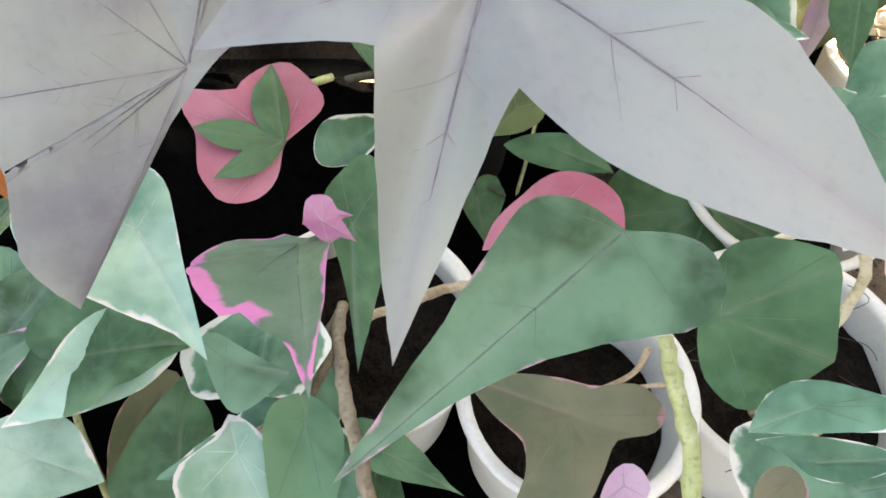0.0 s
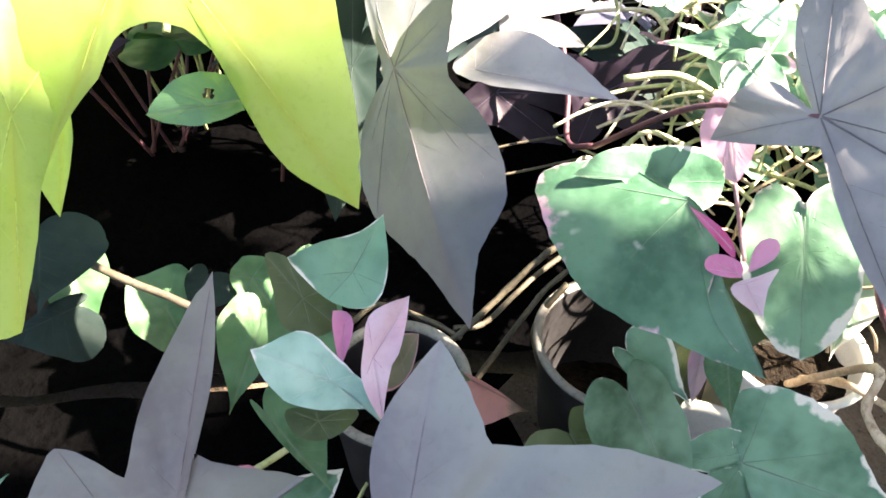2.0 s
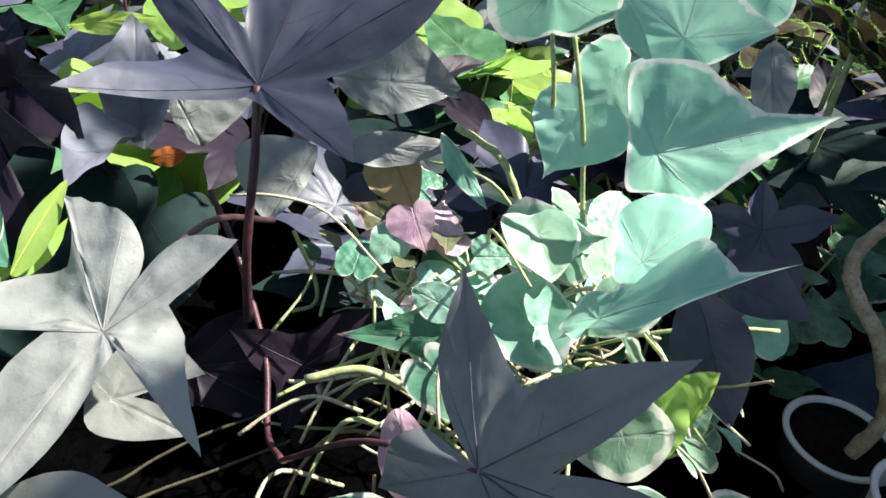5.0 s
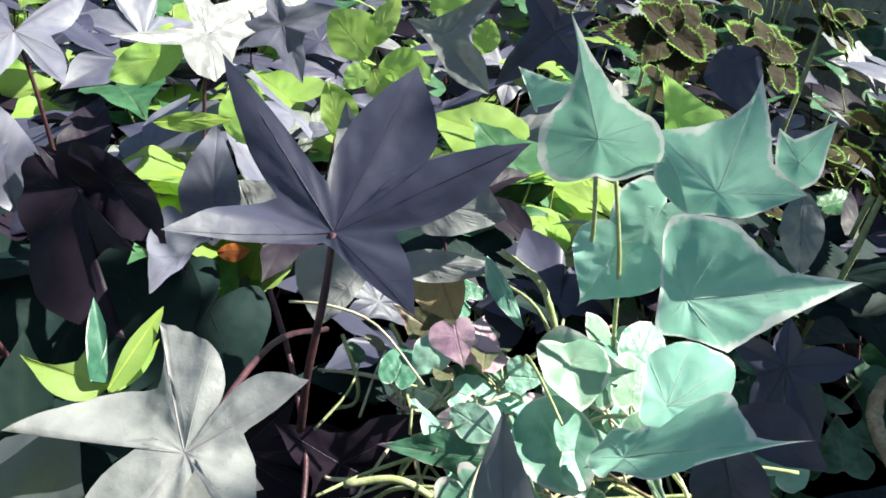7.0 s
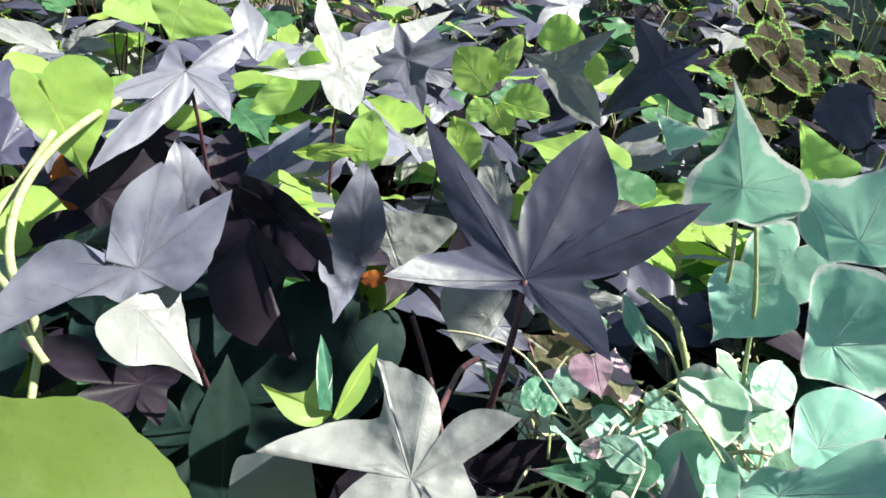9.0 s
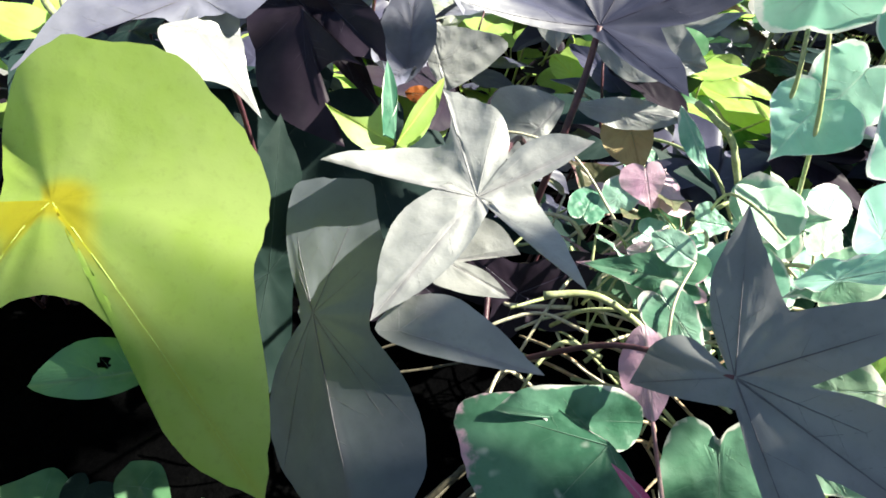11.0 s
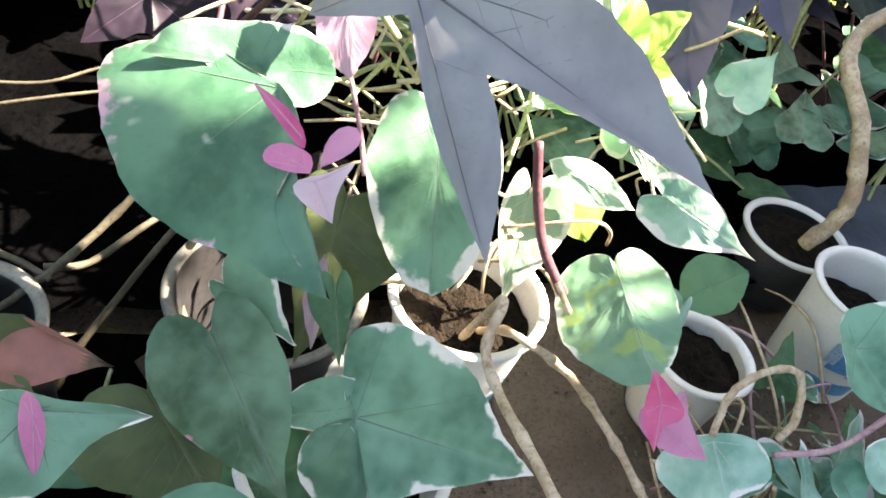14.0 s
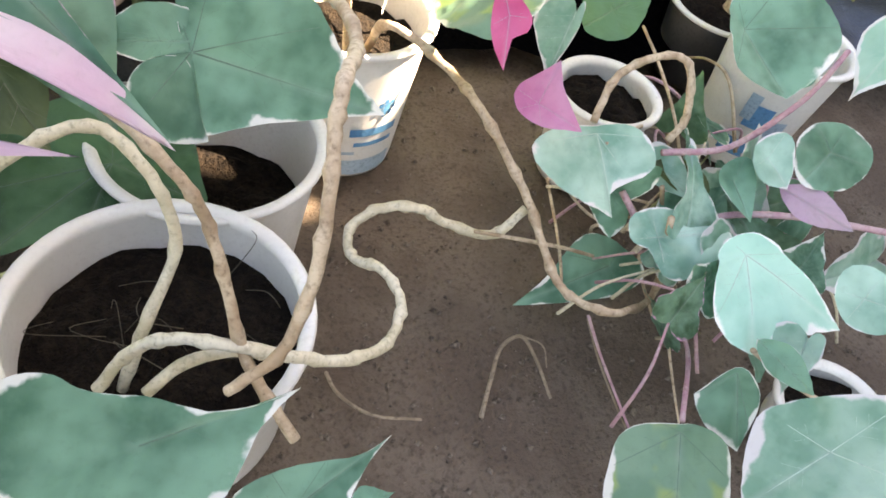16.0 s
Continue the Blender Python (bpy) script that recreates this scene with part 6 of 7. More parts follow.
leaf(tub_vine, "tinged", pose(0.0493, 0.3885, 0.1463, -19.6, 33.9, -130.5),
     blade_mesh("heart", 0.042, 0.0029, 0.0258, fold=0.60, droop=0.10, seed=153, ripple=0.03))
leaf(tub_vine, "olive", pose(0.0199, 0.3929, 0.1431, -27.3, -7, -172.8),
     blade_mesh("heart", 0.035, 0.0307, 0.0049, fold=0.02, droop=0.10, seed=154, ripple=0.03))
leaf(tub_vine, "white", pose(0.0845, 0.2686, 0.2581, -27.0, -3.0, -163.3),
     palm_mesh([("t", 158, 0.0319, 0, 0.08), ("r", 178, 0.0049, 0, 0.18), ("r", -39, 0.0151, 0, 0), ("r", 35, 0.0227, 0, 0.22), ("r", 90, 0.0241, 0, -0.17)], seed=155, fold=0.1, keel=0.25), "variegated leaf with a cream margin and a pink middle")
leaf(tub_vine, "hotpink", pose(0.0852, 0.2644, 0.2604, -27.0, -3.0, -163.3),
     palm_mesh([("r", -75, 0.0073, 0, 0.09), ("t", 79, 0.0168, 0, 0), ("r", 94, 0.0098, 0, 0.16), ("r", -95, 0.0092, 0, 0)], seed=156, fold=0.1))
leaf(tub_vine, "olive", pose(0.1018, 0.3433, 0.1510, -21.1, 8.9, -154.1),
     blade_mesh("heart", 0.072, 0.0271, 0.0407, fold=0.05, droop=0.10, seed=157, ripple=0.03))
leaf(trailing_vine, "magenta", pose(0.3205, 0.2765, 0.2026, 51.2, -23.8, -16.3),
     palm_mesh([("r", -160, 0.0101, 0, 0.04), ("t", -105, 0.0225, 0, 0), ("n", -92, 0.0085, 0, 0), ("n", -54, 0.0107, 0, 0), ("r", -18, 0.0116, 0, 0.01), ("t", 94, 0.0170, 0, 0)], seed=158, fold=0.1), "bright magenta young leaf")
leaf(trailing_vine, "hotpink", pose(0.3636, 0.2977, 0.1373, 7.7, 45.8, -131.1),
     palm_mesh([("r", -48, 0.0132, 0, 0), ("r", 34, 0.0139, 0, 0), ("t", 81, 0.0277, 0, 0), ("n", 150, 0.0149, 0, 0), ("t", 176, 0.0239, 0, 0), ("n", -140, 0.0141, 0, 0), ("r", -100, 0.0173, 0, 0)], seed=159, fold=0.1), "bright magenta young leaf")
leaf(trailing_vine, "mint", pose(0.4054, 0.2945, 0.1182, 30.8, -7.4, -4.4),
     palm_mesh([("n", -88, 0.0341, 0, 0), ("r", -65, 0.0323, 0, 0.36), ("r", -13, 0.0309, 0, 0.13), ("n", 114, 0.0048, 0, 0.11), ("r", -172, 0.0450, 0, 0.1), ("t", -88, 0.0484, 0, 0)], seed=160, fold=0.12))
leaf(trailing_vine, "white", pose(0.4396, 0.2661, 0.0283, 30.8, -7.4, -4.4),
     palm_mesh([("r", -77, 0.0202, 0, 0.54), ("r", 51, 0.0154, 0, 0.28), ("r", 161, 0.0329, 0, -0.05), ("t", -165, 0.0711, 0, 0.02)], seed=162, fold=0.1))
leaf(trailing_vine, "mint", pose(0.4362, 0.2434, 0.0845, 30.8, -7.4, -4.4),
     palm_mesh([("r", 179, 0.0195, 0, 0), ("n", -144, 0.0097, 0, 0), ("r", -89, 0.0266, 0, 0.16), ("r", -2, 0.0473, 0, 0.13), ("r", 6, 0.0160, 0, 0.33), ("r", 98, 0.0174, 0, 0.28)], seed=163, fold=0.25, ripple=0.06))
leaf(trailing_vine, "teal", pose(0.4741, 0.2165, 0.0977, 30.8, -7.4, -4.4),
     palm_mesh([("t", -45, 0.0663, 0, 0.05), ("r", -6, 0.0204, 0, 0.24), ("r", 134, 0.0144, 0, 0.1), ("r", -133, 0.0459, 0, 0), ("n", -119, 0.0534, 0, 0), ("t", -104, 0.0549, 0, -0.05)], seed=164, fold=0.1))
leaf(trailing_vine, "white", pose(0.4335, 0.1536, 0.0890, -32.8, 21.5, 138.5),
     palm_mesh([("t", 101, 0.0373, 0, 0), ("r", 112, 0.0268, 0, 0.22), ("r", -103, 0.0062, 0, 0.02), ("t", 43, 0.0234, 0, 0.17)], seed=165, fold=0.12))
leaf(trailing_vine, "blotched", pose(0.3966, 0.1342, 0.0771, -24.8, 19.5, 142.1),
     palm_mesh([("n", -80, 0.0039, 0, 0), ("r", -9, 0.0108, 0, 0.27), ("r", 42, 0.0376, 0, 0.32), ("t", 97, 0.0555, 0, 0.2), ("r", 146, 0.0279, 0, 0.28), ("r", -142, 0.0099, 0, 0)], seed=166, fold=0.1))
leaf(trailing_vine, "mint", pose(0.4173, 0.0973, 0.1308, -38.1, 12.0, 116.5),
     palm_mesh([("r", -167, 0.0433, 0, 0), ("r", -107, 0.0379, 0, 0.05), ("r", 4, 0.0288, 0, 0.06), ("t", 72, 0.0411, 0, 0.22)], seed=167, fold=0.08))
leaf(trailing_vine, "mint", pose(0.4917, 0.1640, 0.1263, -48.4, -5.6, 108.6),
     palm_mesh([("r", 104, 0.0159, 0, 0.27), ("r", -149, 0.0217, 0, 0), ("r", -74, 0.0167, 0, 0.35), ("r", 31, 0.0152, 0, 0)], seed=168, fold=0.1))
leaf(trailing_vine, "lilac", pose(0.5140, 0.2550, 0.1082, 10.5, 56.9, -143.8),
     blade_mesh("lance", 0.046, 0.0102, 0.0101, fold=0.01, droop=0.10, seed=169, ripple=0.03))
leaf(trailing_vine, "mint", pose(0.4465, 0.2906, 0.1001, -13.1, 51.2, -162),
     blade_mesh("heart", 0.041, 0.0132, 0.0093, fold=0.01, droop=0.10, seed=170, ripple=0.03))
leaf(trailing_vine, "mint", pose(0.5024, 0.2647, 0.1223, 30.8, -7.4, -4.4),
     palm_mesh([("t", -65, 0.0210, 0, 0.1), ("r", 48, 0.0210, 0, 0.22), ("r", -158, 0.0146, 0, 0.21)], seed=171, fold=0.1))
leaf(trailing_vine, "white", pose(0.5422, 0.2618, 0.1276, 30.8, -7.4, -4.4),
     palm_mesh([("r", 110, 0.0206, 0, 0.18), ("r", -145, 0.0314, 0, 0.17), ("r", -26, 0.0283, 0, 0.23), ("r", 48, 0.0217, 0, 0)], seed=172, fold=0.1))
leaf(trailing_vine, "mint", pose(0.4883, 0.1665, 0.0870, -40.1, 14.3, 127),
     blade_mesh("heart", 0.033, 0.0093, 0.0193, fold=0.01, droop=0.10, seed=173, ripple=0.03))
leaf(trailing_vine, "white", pose(0.4809, 0.3114, 0.1760, 30.8, -7.4, -4.4),
     palm_mesh([("t", -66, 0.0440, 0, 0.14), ("r", -6, 0.0540, 0, 0.1), ("r", 45, 0.0358, 0, 0), ("r", 96, 0.0231, 0, 0.08), ("r", -116, 0.0244, 0, 0.12)], seed=174, fold=0.1))
leaf(trailing_vine, "white", pose(0.5798, 0.3481, 0.1172, 71.2, 9.9, -55.7),
     blade_mesh("heart", 0.033, 0.0240, 0.0158, fold=0.02, droop=0.10, seed=175, ripple=0.03))
leaf(trailing_vine, "teal", pose(0.5821, 0.3002, 0.1823, -61.2, -0.9, 123.6),
     blade_mesh("heart", 0.045, 0.0181, 0.0181, fold=0.01, droop=0.10, seed=176, ripple=0.03))
leaf(trailing_vine, "mint", pose(0.4175, 0.3773, 0.1410, -53.2, -3.9, 145.6),
     blade_mesh("heart", 0.047, 0.0054, 0.0227, fold=0.00, droop=0.10, seed=177, ripple=0.03))
leaf(trailing_vine, "olive", pose(0.4609, 0.2780, 0.0978, 30.8, -7.4, -4.4),
     palm_mesh([("t", -61, 0.0227, 0, 0.34), ("r", 10, 0.0134, 0, 0.2), ("t", 154, 0.0192, 0, 0.08)], seed=178, fold=0.1))
leaf(trailing_vine, "white", pose(0.4857, 0.2618, 0.1079, 30.8, -7.4, -4.4),
     palm_mesh([("t", -77, 0.0263, 0, 0.09), ("r", 57, 0.0190, 0, 0.06), ("r", 161, 0.0135, 0, 0.06)], seed=300, fold=0.1, ripple=0.02))
leaf(trailing_vine, "white", pose(0.4575, 0.1706, 0.0874, 3.4, 47.4, -160.1),
     blade_mesh("lance", 0.037, 0.0097, 0.0079, fold=0.00, droop=0.10, seed=179, ripple=0.03))
stem(tub_vine, "stem", [(0.196, 0.143, 0.161), (0.212, 0.145, 0.177), (0.220, 0.151, 0.201), (0.225, 0.163, 0.221), (0.228, 0.177, 0.234), (0.232, 0.188, 0.240), (0.241, 0.215, 0.231), (0.243, 0.239, 0.226), (0.247, 0.288, 0.203), (0.250, 0.317, 0.198), (0.263, 0.339, 0.205), (0.288, 0.408, 0.080)], 0.0018, 0.0026, "stem", knots=0.25)
stem(tub_vine, "stem", [(0.300, 0.420, 0.072), (0.300, 0.371, 0.133), (0.331, 0.346, 0.121), (0.338, 0.309, 0.124), (0.353, 0.285, 0.106), (0.366, 0.264, 0.085), (0.374, 0.237, 0.066), (0.386, 0.221, 0.061), (0.407, 0.211, 0.062), (0.465, 0.245, 0.023), (0.437, 0.244, 0.100)], 0.0026, 0.0022, "stem", knots=0.4)
stem(tub_vine, "cream_stem", [(0.365, 0.273, 0.082), (0.348, 0.271, 0.064), (0.321, 0.277, 0.070), (0.303, 0.278, 0.083), (0.281, 0.279, 0.083), (0.265, 0.271, 0.078), (0.263, 0.253, 0.077), (0.274, 0.240, 0.083), (0.281, 0.223, 0.079), (0.271, 0.202, 0.079), (0.251, 0.188, 0.090), (0.228, 0.184, 0.103), (0.202, 0.184, 0.118), (0.180, 0.190, 0.119), (0.163, 0.193, 0.108), (0.149, 0.189, 0.090)], 0.0027, 0.0025, "stem", knots=0.3)
stem(tub_vine, "stem", [(0.131, 0.227, 0.231), (0.145, 0.225, 0.223), (0.160, 0.222, 0.214), (0.174, 0.218, 0.199), (0.189, 0.208, 0.181), (0.195, 0.204, 0.165), (0.199, 0.195, 0.145), (0.205, 0.181, 0.111), (0.221, 0.158, 0.084)], 0.0018, 0.0025, "stem", knots=0.25)
stem(tub_vine, "cream_stem", [(0.115, 0.235, 0.159), (0.130, 0.239, 0.165), (0.150, 0.244, 0.175), (0.165, 0.244, 0.172), (0.178, 0.236, 0.153), (0.182, 0.230, 0.123), (0.167, 0.212, 0.096), (0.155, 0.201, 0.067)], 0.0023, 0.0025, "stem", knots=0.2)
stem(tub_vine, "cream_stem", [(0.167, 0.182, 0.095), (0.181, 0.188, 0.103), (0.198, 0.189, 0.107), (0.212, 0.186, 0.108)], 0.0026, 0.0026, "stem")
stem(trailing_vine, "stem", [(0.399, 0.294, 0.127), (0.413, 0.310, 0.143), (0.433, 0.316, 0.152), (0.454, 0.314, 0.154), (0.461, 0.306, 0.142), (0.462, 0.297, 0.123), (0.454, 0.293, 0.111)], 0.0022, 0.0024, "stem", knots=0.2)
stem(trailing_vine, "pink_stem", [(0.446, 0.284, 0.111), (0.487, 0.280, 0.117), (0.525, 0.289, 0.137), (0.542, 0.296, 0.150), (0.565, 0.311, 0.162)], 0.0020, 0.0018, "stem")
stem(trailing_vine, "pink_stem", [(0.422, 0.272, 0.093), (0.439, 0.251, 0.075), (0.461, 0.253, 0.081), (0.489, 0.250, 0.091), (0.522, 0.235, 0.102), (0.562, 0.205, 0.117)], 0.0020, 0.0020, "stem")
stem(trailing_vine, "pink_stem", [(0.431, 0.209, 0.070), (0.448, 0.190, 0.046), (0.399, 0.139, 0.079)], 0.0014, 0.0014, "stem")
stem(trailing_vine, "pink_stem", [(0.448, 0.209, 0.070), (0.459, 0.200, 0.046), (0.462, 0.184, 0.027)], 0.0012, 0.0012, "stem")
stem(trailing_vine, "pink_stem", [(0.395, 0.219, 0.049), (0.408, 0.203, 0.023), (0.419, 0.168, 0.002)], 0.0010, 0.0008, "stem")
stem(trailing_vine, "stem", [(0.446, 0.270, 0.097), (0.459, 0.267, 0.075), (0.486, 0.258, 0.078), (0.493, 0.231, 0.066)], 0.0016, 0.0014, "stem")
stem(trailing_vine, "stem", [(0.455, 0.167, 0.083), (0.477, 0.154, 0.070), (0.492, 0.142, 0.066)], 0.0016, 0.0014, "stem")
stem(heart_vine, "purple_stem", [(0.305, 0.427, 0.232), (0.310, 0.414, 0.200), (0.318, 0.397, 0.172), (0.340, 0.373, 0.140)], 0.0030, 0.0034, "stem")
stem(heart_vine, "stem", [(0.744, 0.572, 0.292), (0.672, 0.570, 0.261), (0.635, 0.563, 0.240), (0.623, 0.543, 0.221), (0.633, 0.516, 0.195), (0.639, 0.489, 0.157), (0.643, 0.478, 0.122), (0.629, 0.480, 0.081)], 0.0060, 0.0070, "stem", knots=0.1)
stem(heart_vine, "stem", [(0.320, 0.379, 0.168), (0.329, 0.365, 0.153), (0.334, 0.356, 0.152)], 0.0020, 0.0020, "stem")
stem(heart_vine, "green_stem", [(0.290, 0.637, 0.365), (0.317, 0.623, 0.346), (0.329, 0.611, 0.318), (0.338, 0.593, 0.281)], 0.0028, 0.0026, "stem", knots=0.15)
stem(heart_vine, "green_stem", [(0.161, 0.528, 0.273), (0.193, 0.520, 0.279), (0.218, 0.500, 0.272), (0.235, 0.487, 0.255)], 0.0026, 0.0022, "stem")
stem(heart_vine, "green_stem", [(0.213, 0.640, 0.305), (0.222, 0.633, 0.282), (0.222, 0.617, 0.243), (0.221, 0.614, 0.223)], 0.0018, 0.0016, "stem")
stem(heart_vine, "green_stem", [(0.178, 0.645, 0.295), (0.188, 0.631, 0.261), (0.186, 0.628, 0.241), (0.170, 0.630, 0.236)], 0.0016, 0.0014, "stem")
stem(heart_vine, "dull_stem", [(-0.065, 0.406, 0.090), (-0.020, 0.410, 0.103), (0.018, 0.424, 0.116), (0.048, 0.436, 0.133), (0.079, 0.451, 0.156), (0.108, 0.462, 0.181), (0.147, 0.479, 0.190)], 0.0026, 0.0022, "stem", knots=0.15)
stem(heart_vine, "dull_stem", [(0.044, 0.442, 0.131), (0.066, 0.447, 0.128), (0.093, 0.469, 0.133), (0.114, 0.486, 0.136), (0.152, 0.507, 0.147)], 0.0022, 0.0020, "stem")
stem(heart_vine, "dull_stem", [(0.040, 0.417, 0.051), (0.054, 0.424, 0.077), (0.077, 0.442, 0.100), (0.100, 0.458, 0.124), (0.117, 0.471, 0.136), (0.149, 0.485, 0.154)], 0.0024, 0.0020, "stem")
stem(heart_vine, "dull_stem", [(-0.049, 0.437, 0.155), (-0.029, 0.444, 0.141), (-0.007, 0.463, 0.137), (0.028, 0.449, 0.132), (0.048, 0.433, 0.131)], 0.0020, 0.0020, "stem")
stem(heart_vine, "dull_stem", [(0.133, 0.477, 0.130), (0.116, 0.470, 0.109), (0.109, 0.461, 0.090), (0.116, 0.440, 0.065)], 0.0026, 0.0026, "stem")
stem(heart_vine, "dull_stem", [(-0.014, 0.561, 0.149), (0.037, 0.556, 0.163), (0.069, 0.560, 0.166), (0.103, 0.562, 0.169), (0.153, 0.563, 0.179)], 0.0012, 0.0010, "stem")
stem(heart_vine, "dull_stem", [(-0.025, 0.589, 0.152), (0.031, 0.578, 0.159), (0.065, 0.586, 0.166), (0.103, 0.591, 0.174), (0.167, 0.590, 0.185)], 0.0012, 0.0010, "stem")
stem(pink_vine, "root", [(-0.049, 0.222, 0.135), (-0.049, 0.206, 0.140), (-0.045, 0.182, 0.145), (-0.038, 0.159, 0.145), (-0.032, 0.138, 0.140)], 0.0026, 0.0028, "stem", knots=0.2)
stem(pink_vine, "root", [(-0.050, 0.218, 0.135), (-0.060, 0.197, 0.132), (-0.070, 0.182, 0.130), (-0.076, 0.169, 0.128), (-0.094, 0.164, 0.120)], 0.0022, 0.0024, "stem", knots=0.2)
stem(pink_vine, "root", [(-0.049, 0.207, 0.138), (-0.056, 0.190, 0.130), (-0.064, 0.175, 0.128)], 0.0018, 0.002, "stem", knots=0.2)
stem(pink_vine, "stem", [(-0.041, 0.221, 0.125), (-0.022, 0.227, 0.128), (-0.005, 0.234, 0.130), (0.012, 0.238, 0.128)], 0.0022, 0.0024, "stem", knots=0.2)
stem(pink_vine, "root", [(-0.111, 0.175, 0.080), (-0.093, 0.185, 0.090), (-0.087, 0.196, 0.100), (-0.087, 0.210, 0.100)], 0.0016, 0.0018, "stem", knots=0.2)
stem(pink_vine, "root", [(-0.098, 0.229, 0.090), (-0.093, 0.214, 0.090), (-0.097, 0.201, 0.080)], 0.0014, 0.0014, "stem")
stem(pink_vine, "stem", [(0.062, 0.189, 0.125), (0.077, 0.196, 0.128), (0.085, 0.207, 0.130)], 0.0012, 0.0014, "stem")
stem(pink_vine, "stem", [(0.076, 0.191, 0.122), (0.085, 0.192, 0.124), (0.095, 0.192, 0.126)], 0.0011, 0.0012, "stem")
stem(pink_vine, "green_stem", [(0.074, 0.189, 0.180), (0.077, 0.173, 0.172), (0.082, 0.154, 0.163), (0.083, 0.131, 0.152)], 0.0030, 0.0036, "stem", knots=0.2)
stem(pink_vine, "stem", [(-0.155, 0.208, 0.035), (-0.140, 0.198, 0.027), (-0.120, 0.195, 0.019), (-0.107, 0.207, 0.031)], 0.0020, 0.0020, "stem")
stem(pink_vine, "stem", [(-0.141, 0.239, 0.031), (-0.145, 0.215, 0.023), (-0.135, 0.208, 0.006)], 0.0018, 0.0018, "stem")
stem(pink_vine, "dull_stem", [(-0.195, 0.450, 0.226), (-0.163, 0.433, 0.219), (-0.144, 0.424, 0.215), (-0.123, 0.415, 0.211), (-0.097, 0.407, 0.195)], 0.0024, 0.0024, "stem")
stem(pink_vine, "green_stem", [(-0.082, 0.335, 0.151), (-0.064, 0.351, 0.145)], 0.0022, 0.0020, "stem")
# big low leaves, darkened in colour to stand for the shade behind
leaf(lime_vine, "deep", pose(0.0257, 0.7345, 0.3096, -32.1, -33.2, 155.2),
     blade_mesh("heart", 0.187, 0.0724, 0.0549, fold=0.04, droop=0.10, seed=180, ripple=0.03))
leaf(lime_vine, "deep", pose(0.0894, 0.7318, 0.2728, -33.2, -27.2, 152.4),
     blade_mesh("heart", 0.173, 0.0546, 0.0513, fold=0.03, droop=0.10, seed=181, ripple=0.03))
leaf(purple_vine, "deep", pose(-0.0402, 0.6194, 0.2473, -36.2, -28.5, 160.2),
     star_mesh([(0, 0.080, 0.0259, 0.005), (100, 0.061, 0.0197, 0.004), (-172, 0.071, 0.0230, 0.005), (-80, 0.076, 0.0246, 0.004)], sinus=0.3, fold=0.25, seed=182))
leaf(lime_vine, "rust", pose(0.0919, 0.7503, 0.3066, 11.9, 62.8, -89.7),
     blade_mesh("oval", 0.026, 0.0069, 0.0084, fold=0.00, droop=0.10, seed=183, ripple=0.03), "orange fallen leaf")
leaf(lime_vine, "rust", pose(-0.1515, 0.8540, 0.3808, -59.4, -6.2, -164.6),
     blade_mesh("oval", 0.052, 0.0232, 0.0140, fold=0.01, droop=0.10, seed=184, ripple=0.03), "red-brown dying leaf")
stem(trailing_vine, "root", [(0.332, 0.189, 0.004), (0.345, 0.211, 0.004), (0.354, 0.226, 0.012), (0.368, 0.231, 0.014), (0.374, 0.219, 0.010), (0.377, 0.193, 0.004)], 0.0014, 0.0010, "stem")
stem(trailing_vine, "root", [(0.370, 0.232, 0.012), (0.385, 0.228, 0.004), (0.382, 0.213, 0.004)], 0.0006, 0.0004, "stem")
stem(trailing_vine, "root", [(0.251, 0.230, 0.004), (0.256, 0.215, 0.004), (0.272, 0.200, 0.004), (0.298, 0.193, 0.004)], 0.0012, 0.0008, "stem")
stem(trailing_vine, "root", [(0.406, 0.228, 0.030), (0.411, 0.207, 0.015), (0.416, 0.181, 0.004), (0.416, 0.168, 0.004)], 0.0009, 0.0006, "stem")

# ---- cups ----
printed = pot(0.2915, 0.4215, 0.113, 0.0505, 0.74, "white plastic cup with blue print, filled with dark soil", fill=0.8)
pot(0.470, 0.382, 0.077, 0.037, 0.80, "small white plastic cup of soil standing on bare earth")
# next two cups: black walls and grey rims paint the shade of the leaves
pot(0.164, 0.436, 0.114, 0.058, 0.78, "plastic cup behind heart-shaped leaves, coloured dark for their shade", mat="black_cup", rim="shade_grey_cup", fill=0.22)
pot(0.002, 0.402, 0.134, 0.046, 0.80, "plastic cup under purple leaves, coloured dark for their shade", mat="black_cup", rim="shade_grey_cup", fill=0.3)
pot(0.172, 0.224, 0.088, 0.0637, 0.84, "wide white plastic tub of dark soil with bare stems", name="plastic_tub", fill=0.74)
pot(0.201, 0.3375, 0.086, 0.0595, 0.80, "deep white plastic cup, half filled with black soil", fill=0.4)
pot(0.0575, 0.1975, 0.108, 0.0525, 0.80, "white plastic tub of dark soil beside another tub", name="plastic_tub", fill=0.7)
pot(-0.0415, 0.2245, 0.117, 0.0535, 0.80, "pale plastic cup of brown soil under pink-edged leaves", fill=0.86)
pot(0.645, 0.503, 0.072, 0.047, 0.80, "black plastic cup with a pale rim, full of soil", mat="black_cup", rim="cup", fill=0.9)
blue_tub = pot(0.632, 0.404, 0.107, 0.047, 0.78, "white plastic tub with a blue print", name="plastic_tub", fill=0.72)
pot(0.535, 0.144, 0.032, 0.034, 0.88, "low pale plastic cup of soil among trailing leaves", fill=0.8)

